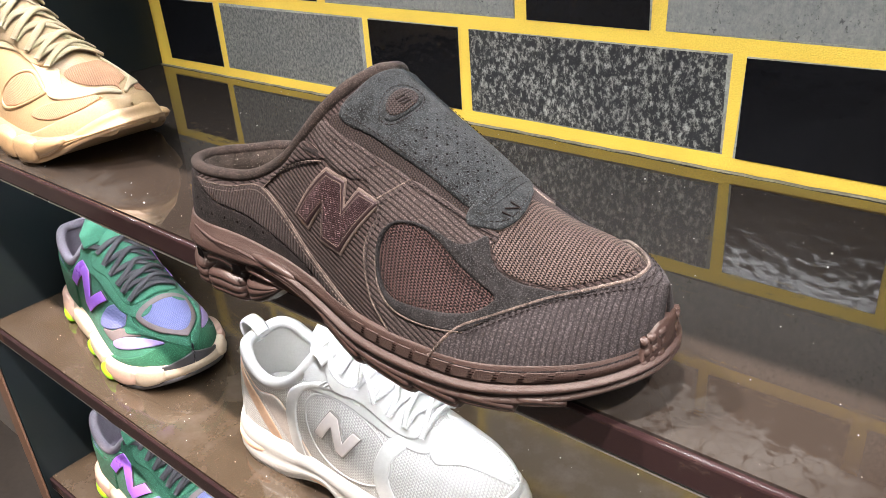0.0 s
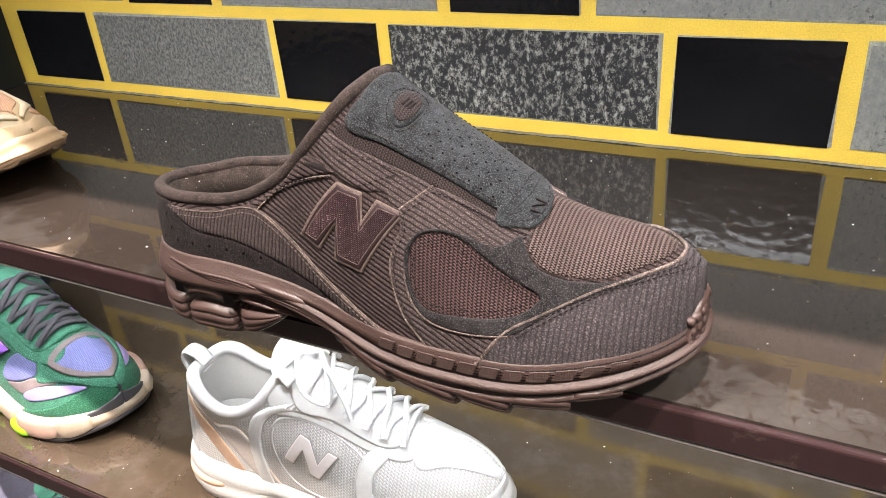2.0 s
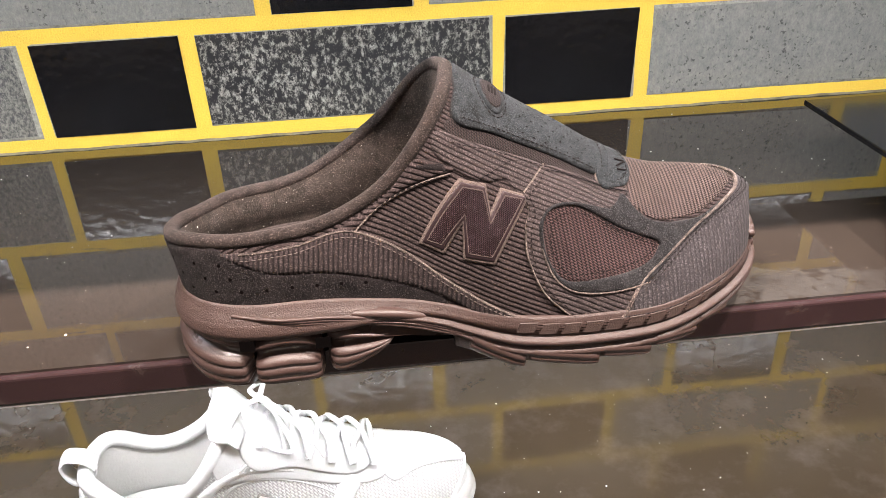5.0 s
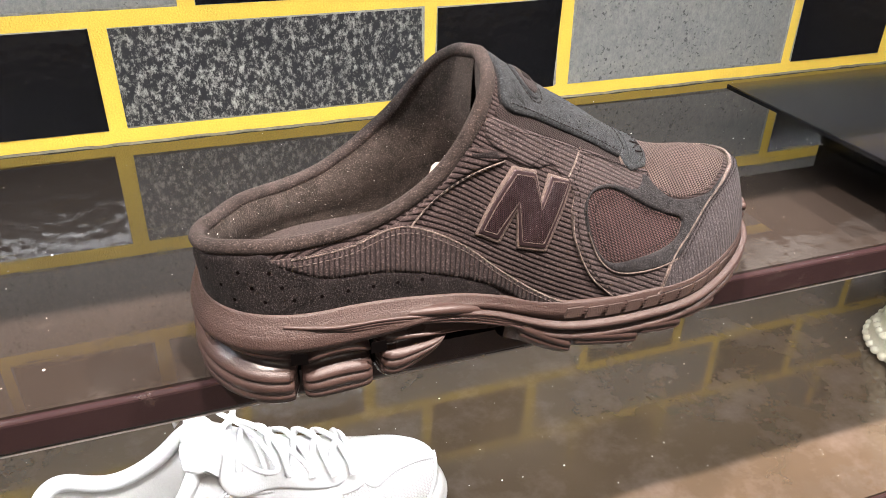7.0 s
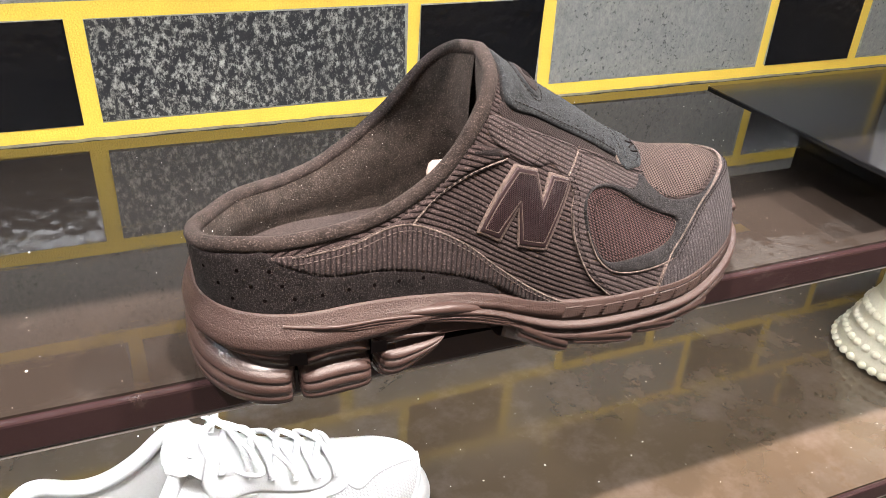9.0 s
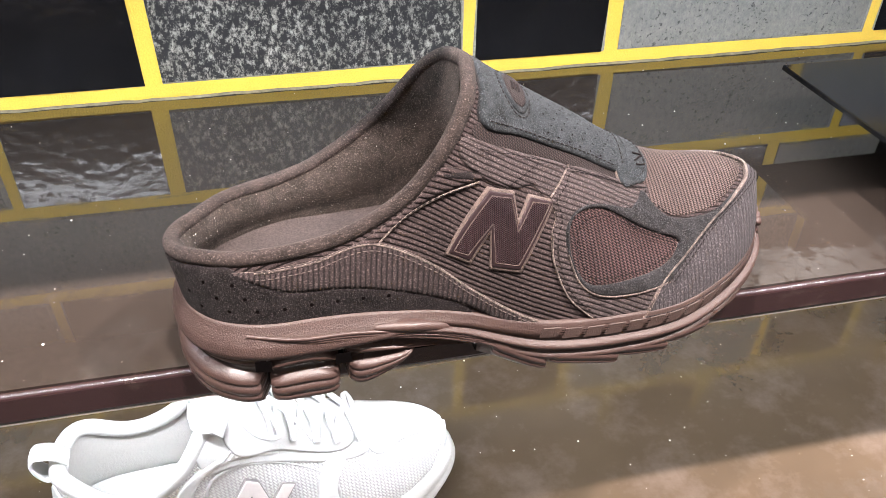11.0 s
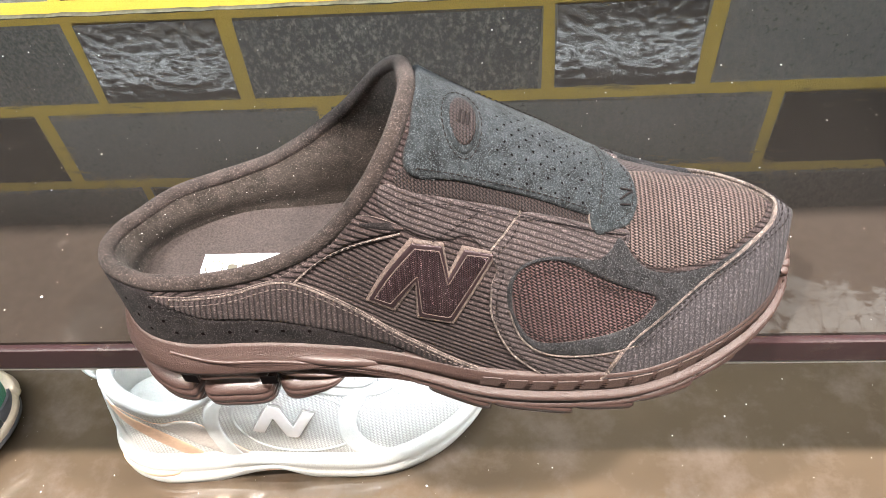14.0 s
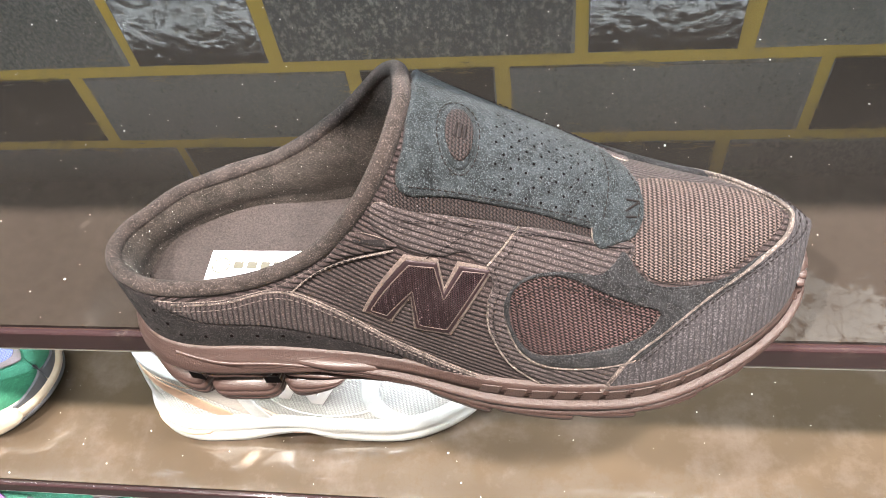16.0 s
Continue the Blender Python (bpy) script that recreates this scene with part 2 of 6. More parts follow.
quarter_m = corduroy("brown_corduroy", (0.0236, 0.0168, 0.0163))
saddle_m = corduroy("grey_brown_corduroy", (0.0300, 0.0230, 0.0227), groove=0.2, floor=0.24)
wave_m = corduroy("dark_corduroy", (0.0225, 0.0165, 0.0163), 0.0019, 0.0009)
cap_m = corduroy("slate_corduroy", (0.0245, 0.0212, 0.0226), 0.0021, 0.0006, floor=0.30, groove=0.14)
blue_suede_m = suede("slate_blue_suede", (0.0125, 0.0140, 0.0153), 0.02, 0.00045, 0.15)
dark_suede_m = suede("charcoal_suede", (0.0105, 0.0098, 0.0104))
heel_suede_m = suede("black_brown_suede", (0.0078, 0.0062, 0.0063), 0.01, 0.00045, 0.2)
rim_m = suede("brown_collar_suede", (0.0225, 0.0168, 0.0150), 0.02, 0.0005, 0.06, 0.45)
lining_m = suede("dark_brown_lining", (0.0290, 0.0228, 0.0197), 0.03, 0.0004, 0.1, 0.5)
insole_m = plain("taupe_insole", (0.030, 0.0235, 0.0218), 0.95, (40, 0.15), (1300, 0.35), 0.0005, 1500, ior=1.2)
cut_m = suede("pale_cut_edge", (0.068, 0.054, 0.048), 0.03, 0.0002)
thread_m = plain("dark_thread", (0.011, 0.009, 0.009), 0.95, ior=1.12)
thread_brown_m = plain("brown_thread", (0.066, 0.049, 0.044), 0.6, bump=0.0004, bump_scale=1500)
brown_knit_m = knit("brown_knit", (0.060, 0.035, 0.0345), (0.003, 0.0018, 0.0018), 0.0018, 0.0012, 0.0011)
toe_knit_m = knit("taupe_knit", (0.093, 0.0665, 0.0605), (0.006, 0.0046, 0.0046), 0.0017, 0.0011, 0.0011)
gore_m = knit("dark_gore", (0.021, 0.0147, 0.014), (0.004, 0.003, 0.003), 0.0011, 0.0013, 0.0004)
inlay_m = knit("dotted_foil_inlay", (0.048, 0.029, 0.032), (0.006, 0.004, 0.005), 0.0008, 0.0008, 0.0004, 0.36)
inlay_m.node_tree.nodes["Principled BSDF"].inputs["Metallic"].default_value = 0.8
blue_fibre_m = plain("blue_grey_fibre", (0.046, 0.04968, 0.05336), 0.9)
slate_fibre_m = plain("slate_fibre", (0.045, 0.0405, 0.042), 0.9)
brown_fibre_m = plain("brown_fibre", (0.04, 0.0312, 0.0288), 0.9)
border_m = plain("tan_thread", (0.066, 0.047, 0.040), 0.7, (200, 0.2), (900, 0.3), 0.0006, 1500)
# for the pale sheets added under the shelves to bounce light
bounce_m = plain("grey_green_bounce", (0.17, 0.172, 0.145), 0.45, (9, 0.2), (70, 0.25), 0.0004, 60)
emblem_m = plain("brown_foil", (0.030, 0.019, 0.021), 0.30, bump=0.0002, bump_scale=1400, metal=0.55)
eva_m = plain("brown_foam_midsole", (0.0335, 0.0193, 0.0163), 0.46, (30, 0.16), (900, 0.2), 0.0004, 1400)
fox_m = plain("brown_textured_rubber", (0.0335, 0.0205, 0.0172), 0.5, (30, 0.14), (1300, 0.3), 0.0005, 1500)
sole_m = plain("brown_rubber", (0.0350, 0.0203, 0.0173), 0.42, (30, 0.16), (600, 0.14), 0.00016, 1400)
pod_m = plain("glossy_brown_rubber", (0.0289, 0.01785, 0.01572), 0.27, (30, 0.14), (500, 0.08), 0.00015, 700)
# black that stands for shade in holes, notches and between pods
hole_shade_m = plain("black_hole_shade", (0.002, 0.0015, 0.0015), 0.95, ior=1.08)
sticker_m = plain("white_sticker", (0.82, 0.80, 0.77), 0.4, (30, 0.03), (300, 0.02))
ink_m = plain("olive_ink", (0.05, 0.044, 0.03), 0.6)
paper_m = plain("pinkish_tissue_paper", (0.2415, 0.189, 0.16275), 0.8, (40, 0.1), (300, 0.05), 0.002, 90)

# ---- building tools ----
from mathutils.geometry import delaunay_2d_cdt


def part(name, bm, material, parent=None, label="", smooth=True):
    """Links a bmesh as one mesh object, under a thing or a part."""
    mesh = bpy.data.meshes.new(name)
    if smooth:
        for face in bm.faces:
            face.smooth = True
    bm.to_mesh(mesh)
    bm.free()
    for m in material if isinstance(material, (list, tuple)) else [material]:
        mesh.materials.append(m)
    ob = new(name, mesh)
    ob.parent = parent
    return tagged(ob, label)


def raw(name, verts, faces, material, parent=None, label="", uvs=None, slots=None, smooth=True):
    """Links vertices and faces as one mesh object; uvs go by vertex."""
    mesh = bpy.data.meshes.new(name)
    mesh.from_pydata([tuple(map(float, v)) for v in verts], [], [tuple(map(int, fc)) for fc in faces])
    for m in material if isinstance(material, (list, tuple)) else [material]:
        mesh.materials.append(m)
    if smooth:
        mesh.polygons.foreach_set("use_smooth", np.ones(len(mesh.polygons), bool))
    if slots is not None:
        mesh.polygons.foreach_set("material_index", np.array(slots, np.int32))
    if uvs is not None:
        layer = mesh.uv_layers.new(name="map")
        index = np.zeros(len(mesh.loops), np.int32)
        mesh.loops.foreach_get("vertex_index", index)
        layer.data.foreach_set("uv", np.asarray(uvs, np.float32)[index].ravel())
    mesh.update()
    ob = new(name, mesh)
    ob.parent = parent
    return tagged(ob, label)


def thing(name, m, label, category, group="", kind=""):
    ob = new(name)
    ob.empty_display_size = 0.02
    ob.matrix_world = m
    return tagged(ob, label, category, group, kind)


def box_bm(x0, x1, y0, y1, z0, z1, bevel=0.0, steps=2):
    bm = bmesh.new()
    bmesh.ops.create_cube(bm, size=1.0, matrix=Matrix.Translation(((x0 + x1) / 2, (y0 + y1) / 2, (z0 + z1) / 2)) @ Matrix.Diagonal((x1 - x0, y1 - y0, z1 - z0, 1)))
    if bevel:
        bmesh.ops.bevel(bm, geom=bm.edges[:], offset=bevel, segments=steps, affect="EDGES", profile=0.5)
    return bm


def box(name, x0, x1, y0, y1, z0, z1, material, parent=None, label="", bevel=0.0):
    return part(name, box_bm(x0, x1, y0, y1, z0, z1, bevel), material, parent, label, smooth=False)


def sheet(grid, closed_u=False, closed_v=False, flip=False):
    """Vertices and quads of an (n, m, 3) grid."""
    n, m = grid.shape[:2]
    faces = []
    for i in range(n if closed_u else n - 1):
        for j in range(m if closed_v else m - 1):
            q = (i * m + j, ((i + 1) % n) * m + j, ((i + 1) % n) * m + (j + 1) % m, i * m + (j + 1) % m)
            faces.append(q[::-1] if flip else q)
    return grid.reshape(-1, 3), faces


def tube_mesh(path, radius, sides=8, flat=1.0, closed=False, up=(0, 0, 1)):
    """A tube along a path; flat squashes it along its own upward side."""
    path = np.asarray(path, float)
    n = len(path)
    radius = np.broadcast_to(np.asarray(radius, float), (n,))
    tang = np.roll(path, -1, 0) - np.roll(path, 1, 0) if closed else np.gradient(path, axis=0)
    tang /= np.maximum(np.linalg.norm(tang, axis=1, keepdims=True), 1e-9)
    ups = np.broadcast_to(np.asarray(up, float), (n, 3))
    side = np.cross(tang, ups)
    side /= np.maximum(np.linalg.norm(side, axis=1, keepdims=True), 1e-9)
    nrm = np.cross(side, tang)
    ang = np.linspace(0, 2 * np.pi, sides, endpoint=False)
    grid = path[:, None] + radius[:, None, None] * (np.cos(ang)[None, :, None] * side[:, None] + flat * np.sin(ang)[None, :, None] * nrm[:, None])
    verts, faces = sheet(grid, closed_u=closed, closed_v=True)
    if not closed:
        faces += [tuple(range(sides))[::-1], tuple((n - 1) * sides + k for k in range(sides))]
    arc = np.concatenate([[0], np.cumsum(np.linalg.norm(np.diff(path, axis=0), axis=1))])
    uvs = np.stack([np.repeat(arc, sides), np.tile(ang * float(radius.mean()), n)], -1)
    return verts, faces, uvs


def curve(points, per=8, closed=False):
    """A smooth curve through points (any dimension)."""
    p = np.asarray(points, float)
    n = len(p)
    out = []
    for i in range(n if closed else n - 1):
        if closed:
            a, b, c, d = p[(i - 1) % n], p[i], p[(i + 1) % n], p[(i + 2) % n]
        else:
            a, b, c, d = p[max(i - 1, 0)], p[i], p[i + 1], p[min(i + 2, n - 1)]
        for t in np.linspace(0, 1, per, endpoint=False):
            out.append(0.5 * (2 * b + (c - a) * t + (2 * a - 5 * b + 4 * c - d) * t * t + (3 * b - a - 3 * c + d) * t ** 3))
    if not closed:
        out.append(p[-1])
    return np.array(out)


def even(path, step, closed=False):
    """The path again with even steps."""
    p = np.vstack([path, path[:1]]) if closed else np.asarray(path)
    arc = np.concatenate([[0], np.cumsum(np.linalg.norm(np.diff(p, axis=0), axis=1))])
    n = max(3, int(round(arc[-1] / step)))
    at = np.linspace(0, arc[-1], n + 1)
    if closed:
        at = at[:-1]
    return np.stack([np.interp(at, arc, p[:, k]) for k in range(p.shape[1])], -1)


def inside(points, loop):
    x, y = points[:, 0], points[:, 1]
    hit = np.zeros(len(points), bool)
    for (x0, y0), (x1, y1) in zip(loop, np.roll(loop, -1, 0)):
        if y0 != y1:
            hit ^= ((y0 > y) != (y1 > y)) & (x < (x1 - x0) * (y - y0) / (y1 - y0) + x0)
    return hit


def nearest(points, others):
    """How far each point is from the closest of the others."""
    out = np.full(len(points), 1e9)
    for k in range(0, len(others), 64):
        d = points[:, None] - others[None, k:k + 64]
        out = np.minimum(out, (d * d).sum(-1).min(1))
    return np.sqrt(out)


def table(tab, x):
    """A smooth curve through (x, value) knots."""
    xs, ys = np.array([p[0] for p in tab], float), np.array([p[1] for p in tab], float)
    d = np.gradient(ys, xs)
    x = np.clip(np.asarray(x, float), xs[0], xs[-1])
    i = np.clip(np.searchsorted(xs, x) - 1, 0, len(xs) - 2)
    h = xs[i + 1] - xs[i]
    t = (x - xs[i]) / h
    return (2 * t**3 - 3 * t**2 + 1) * ys[i] + (t**3 - 2 * t**2 + t) * h * d[i] + (-2 * t**3 + 3 * t**2) * ys[i + 1] + (t**3 - t**2) * h * d[i + 1]


class Last:
    """The form under a shoe's upper: x from heel to toe; sections run from one welt (a = -1) over the ridge (a = 0) to the other (a = 1)."""

    def __init__(self, x0, x1, wide, mid, welt, top, power, skew, rim, heel_r=0.045, toe_r=0.075, pinch=((0, 1.0), (1, 1.0)), drop=((0, 0.0), (1, 0.0)), shift=((0, 0.0), (1, 0.0))):
        self.x0, self.x1, self.wide, self.mid, self.welt, self.top, self.power, self.skew, self.rim = x0, x1, wide, mid, welt, top, power, skew, rim
        self.heel_r, self.toe_r, self.pinch, self.drop, self.shift, self.lean = heel_r, toe_r, pinch, drop, shift, 0.08

    def x(self, s):
        return self.x0 + (self.x1 - self.x0) * 0.5 * (1 - np.cos(np.pi * np.clip(s, 0, 1)))

    def s(self, x):
        return np.arccos(np.clip(1 - 2 * (np.asarray(x, float) - self.x0) / (self.x1 - self.x0), -1, 1)) / np.pi

    def half(self, x):
        h, t = np.clip((x - self.x0) / self.heel_r, 0, 1), np.clip((self.x1 - x) / self.toe_r, 0, 1)
        return table(self.wide, x) * (1 - (1 - h) ** 2.3) ** (1 / 2.3) * (1 - (1 - t) ** 2.2) ** (1 / 2.2)

    def of(self, x, a):
        x, a = np.broadcast_arrays(np.asarray(x, float), np.asarray(a, float))
        w, z0, zt, k, c = self.half(x), table(self.welt, x), table(self.top, x), 2 / table(self.power, x), table(self.mid, x)
        th = np.pi / 2 * (1 - np.abs(a))
        up = np.maximum(np.sin(th), 0) ** k
        under = np.minimum(1 - np.abs(a), 0) * 0.09
        collar_up = np.clip((table(self.rim, x) - z0) / (zt - z0), 0.02, 1)
        lifted = np.where(x < self.rim[-1][0], np.clip(up / collar_up, 0, 1) ** 1.6, 0.0)
        w = w * (1 - (1 - table(self.pinch, x)) * lifted)
        y = c + table(self.shift, x) * lifted + np.sign(a) * w * np.maximum(np.cos(th), 0) ** k + table(self.skew, x) * up
        back = self.lean * (zt - z0) * up * np.clip(1 - (x - self.x0) / 0.05, 0, 1)
        return np.stack([x - back, y, z0 + (zt - z0) * up + under - np.where(a > 0, table(self.drop, x), 0.0) * lifted], -1)

    def at(self, s, a):
        return self.of(self.x(s), a)

    def normal(self, s, a):
        s, a = np.broadcast_arrays(np.asarray(s, float), np.asarray(a, float))
        s = np.clip(s, 0.012, 0.988)
        aa = np.where(np.abs(a) < 0.03, 0.03 * np.where(a < 0, -1, 1), a)
        aa = np.clip(aa, -0.985, 0.985)
        ds = self.at(s + 0.004, aa) - self.at(s - 0.004, aa)
        da = self.at(s, aa + 0.012) - self.at(s, aa - 0.012)
        n = np.cross(ds, da)
        flat = np.clip(1 - np.abs(a) / 0.03, 0, 1)[..., None]
        n = n / np.maximum(np.linalg.norm(n, axis=-1, keepdims=True), 1e-12)
        n[..., 1] *= (1 - flat[..., 0])
        n = n / np.maximum(np.linalg.norm(n, axis=-1, keepdims=True), 1e-12)
        out = self.at(s, aa) - np.stack([self.x(s), table(self.mid, self.x(s)), table(self.welt, self.x(s)) - 0.01], -1)
        return n * np.where((n * out).sum(-1, keepdims=True) < 0, -1, 1)

    def off(self, s, a, d):
        return self.at(s, a) + self.normal(s, a) * np.asarray(d)[..., None]

    def centre(self, x):
        """The middle of the opening."""
        return table(self.mid, x) + table(self.shift, x)

    def rim_a(self, x):
        """The section's parameter at the collar's height, for one side (positive)."""
        x = np.asarray(x, float)
        z0, zt, k = table(self.welt, x), table(self.top, x), 2 / table(self.power, x)
        up = np.clip((table(self.rim, x) - z0) / (zt - z0), 0, 1)
        return np.where(x >= self.rim[-1][0], 0.0, 1 - np.arcsin(up ** (1 / k)) * 2 / np.pi)


PS, QS = 0.42, 0.085


def girth(last, x, a):
    """How far round the section a point lies from the ridge, in metres."""
    x, a = np.broadcast_arrays(np.asarray(x, float), np.asarray(a, float))
    p = last.of(x[..., None], a[..., None] * np.linspace(0, 1, 21))
    return np.sign(a) * np.linalg.norm(np.diff(p, axis=-2), axis=-1).sum(-1)


def flat_map(last, points):
    p = np.asarray(points, float)
    return np.stack([last.s(p[:, 0]) * PS, p[:, 1] * QS], -1)


def lift(last, pq, d):
    return last.off(np.clip(pq[:, 0] / PS, 0, 1), pq[:, 1] / QS, d)


def turned(uv, degrees):
    c, s = math.cos(radians(degrees)), math.sin(radians(degrees))
    return np.stack([uv[:, 0] * c + uv[:, 1] * s, -uv[:, 0] * s + uv[:, 1] * c], -1)


def patch(name, last, outline, thick, material, parent, label="", base=0.0, turn=0.0, hole=None, smooth=6, grain=0.0026, round_edge=0.0013, edge=None, step=0.0013):
    """A piece of cloth laid on the last: an outline of (x, a) filled with fine triangles, with a rounded, standing edge."""
    def loop_of(points):
        pq = flat_map(last, points)
        return even(curve(pq, smooth, True) if smooth > 1 else pq, step, True)
    loop = loop_of(outline)
    loops = [loop] + ([loop_of(hole)] if hole is not None else [])
    rims = np.vstack(loops)
    lo, hi = loop.min(0), loop.max(0)
    gx, gy = np.meshgrid(np.arange(lo[0], hi[0], grain), np.arange(lo[1], hi[1], grain))
    gx = gx + (np.arange(gx.shape[0]) % 2)[:, None] * grain / 2
    pts = np.stack([gx.ravel(), gy.ravel()], -1)
    near = []
    for lp in loops:
        d = np.roll(lp, -1, 0) - np.roll(lp, 1, 0)
        d /= np.maximum(np.linalg.norm(d, axis=1, keepdims=True), 1e-9)
        for sgn in (1, -1):
            near += [lp + sgn * w * np.stack([-d[:, 1], d[:, 0]], -1) for w in (round_edge * 0.5, round_edge * 1.1)]
    pts = np.vstack([pts] + near)
    pts = pts[inside(pts, loop)]
    if hole is not None:
        pts = pts[~inside(pts, loops[1])]
    gap = nearest(pts, rims)
    near_n = gap > round_edge * 0.4
    pts = pts[near_n]
    edges, k = [], 0
    for lp in loops:
        edges += [(k + i, k + (i + 1) % len(lp)) for i in range(len(lp))]
        k += len(lp)
    every = np.vstack([rims, pts])
    vs, _, fs, *_ = delaunay_2d_cdt([Vector(p) for p in every], edges, [], 1, 1e-7)
    pq = np.array([tuple(v) for v in vs])
    tri = np.array([fc for fc in fs if len(fc) == 3])
    mid = pq[tri].mean(1)
    keep = inside(mid, loop)
    if hole is not None:
        keep &= ~inside(mid, loops[1])
    tri = tri[keep]
    dist = nearest(pq, rims)
    t = np.clip(dist / round_edge, 0, 1)
    d = base + thick * (0.45 + 0.55 * np.sqrt(1 - (1 - t) ** 2))
    verts = lift(last, pq, d)
    nrm = last.normal(np.clip(pq[:, 0] / PS, 0, 1), pq[:, 1] / QS)
    f3 = np.cross(verts[tri[:, 1]] - verts[tri[:, 0]], verts[tri[:, 2]] - verts[tri[:, 0]])
    flip = (f3 * nrm[tri[:, 0]]).sum(1) < 0
    tri[flip] = tri[flip][:, ::-1]
    faces = [tuple(q) for q in tri]
    slots = [0] * len(faces)
    count = collections_count(faces)
    border = [e for e, c in count.items() if c == 1]
    rim_ids = np.array(sorted({v for e in border for v in e}), int)
    low = {int(v): len(verts) + k for k, v in enumerate(rim_ids)}
    verts = np.vstack([verts, lift(last, pq[rim_ids], np.full(len(rim_ids), base - 0.0007))])
    pq = np.vstack([pq, pq[rim_ids]])
    for a, b in border:
        faces.append((b, a, low[int(a)], low[int(b)]))
        slots.append(1 if edge is not None else 0)
    uv = np.array(pq)
    uv = np.stack([last.x(uv[:, 0] / PS), girth(last, last.x(uv[:, 0] / PS), uv[:, 1] / QS)], -1)
    return raw(name, verts, faces, [material] + ([edge] if edge is not None else []), parent, label, turned(uv, turn), slots)


def collections_count(faces):
    """How many faces use each edge, by its direction in the first face."""
    seen = {}
    for fc in faces:
        for a, b in zip(fc, fc[1:] + fc[:1]):
            if (b, a) in seen:
                seen[(b, a)] += 1
            else:
                seen[(a, b)] = seen.get((a, b), 0) + 1
    return seen


def stitches(name, last, points, material, parent, d=0.0016, pitch=0.0024, size=0.00024, closed=False, smooth=6, inset=0.0, label=""):
    """A sewn line: one small rounded bar for each stitch."""
    pq = flat_map(last, points)
    pq = curve(pq, smooth, closed) if smooth > 1 else pq
    pq = even(pq, 0.0008, closed)
    if inset:
        t = np.roll(pq, -1, 0) - np.roll(pq, 1, 0)
        t /= np.maximum(np.linalg.norm(t, axis=1, keepdims=True), 1e-9)
        cand = pq + inset * np.stack([-t[:, 1], t[:, 0]], -1)
        if inside(cand, pq).mean() < 0.5:
            cand = pq - inset * np.stack([-t[:, 1], t[:, 0]], -1)
        far = nearest(cand, pq)
        pq = cand[far > abs(inset) * 0.85]
    line = even(lift(last, pq, np.full(len(pq), d)), pitch / 3, closed)
    verts, faces = [], []
    for i in range(0, len(line) - 2, 3):
        a, b = line[i], line[i + 2]
        if np.linalg.norm(b - a) > pitch * 1.2:
            continue
        ax = (b - a) / max(np.linalg.norm(b - a), 1e-9)
        u = np.cross(ax, (0.3, 0.2, 0.93))
        u /= np.linalg.norm(u)
        v = np.cross(ax, u)
        k = len(verts)
        for f, r in ((0.0, 0.45), (0.25, 1.0), (0.75, 1.0), (1.0, 0.45)):
            c = a + (b - a) * f
            verts += [c + size * r * (u * math.cos(q) + v * math.sin(q)) for q in (0.5, 1.76, 3.0, 4.3, 5.5)]
        for ring in range(3):
            faces += [(k + ring * 5 + j, k + ring * 5 + (j + 1) % 5, k + ring * 5 + 5 + (j + 1) % 5, k + ring * 5 + 5 + j) for j in range(5)]
        faces += [tuple(k + j for j in range(5))[::-1], tuple(k + 15 + j for j in range(5))]
    return raw(name, verts, faces, material, parent, label)


def cord(name, last, points, d, radius, material, parent, flat=1.0, smooth=6, closed=False, label="", step=0.002):
    """A rope of cloth or a welt lying on the last."""
    pq = even(curve(flat_map(last, points), smooth, closed), step, closed)
    path = lift(last, pq, np.full(len(pq), d))
    nrm = last.normal(np.clip(pq[:, 0] / PS, 0, 1), pq[:, 1] / QS)
    v, f, uv = tube_mesh(path, radius, 7, flat, closed, nrm)
    return raw(name, v, f, material, parent, label, uv)


def upper_shell(last, material, parent, name="quarter", label="", n=110, m=30, turn=0.0, thick=0.0):
    """The shoe's outer cloth, open at the collar."""
    s = np.linspace(0, 1, n)
    x = last.x(s)
    ra = last.rim_a(x)
    a = np.concatenate([-1.03 + (1.03 - ra)[:, None] * np.linspace(0, 1, m)[None], (1.03 - (1.03 - ra)[:, None] * np.linspace(0, 1, m)[None])[:, ::-1]], 1)
    ss = np.repeat(s[:, None], 2 * m, 1)
    grid = last.off(ss, a, np.full(a.shape, thick)) if thick else last.at(ss, a)
    verts, faces = sheet(grid)
    row = np.arange(len(faces)) % (2 * m - 1)
    col = np.arange(len(faces)) // (2 * m - 1)
    faces = [fc for fc, r, c in zip(faces, row, col) if r != m - 1 or x[c] > last.rim[-1][0]]
    uv = turned(np.stack([np.repeat(x, 2 * m), girth(last, np.repeat(x[:, None], 2 * m, 1), a).ravel()], -1), turn)
    return raw(name, verts, faces, material, parent, label, uv)


def rim_inset(last, s, a, inset):
    """Points of the last moved level towards the middle of the opening."""
    p = last.at(s, a)
    cx = np.clip(p[:, 0], last.x0 + 0.034, last.rim[-1][0] - 0.03)
    d = np.stack([cx - p[:, 0], last.centre(cx) - p[:, 1]], -1)
    d /= np.maximum(np.linalg.norm(d, axis=1, keepdims=True), 1e-9)
    p[:, :2] += d * inset
    return p


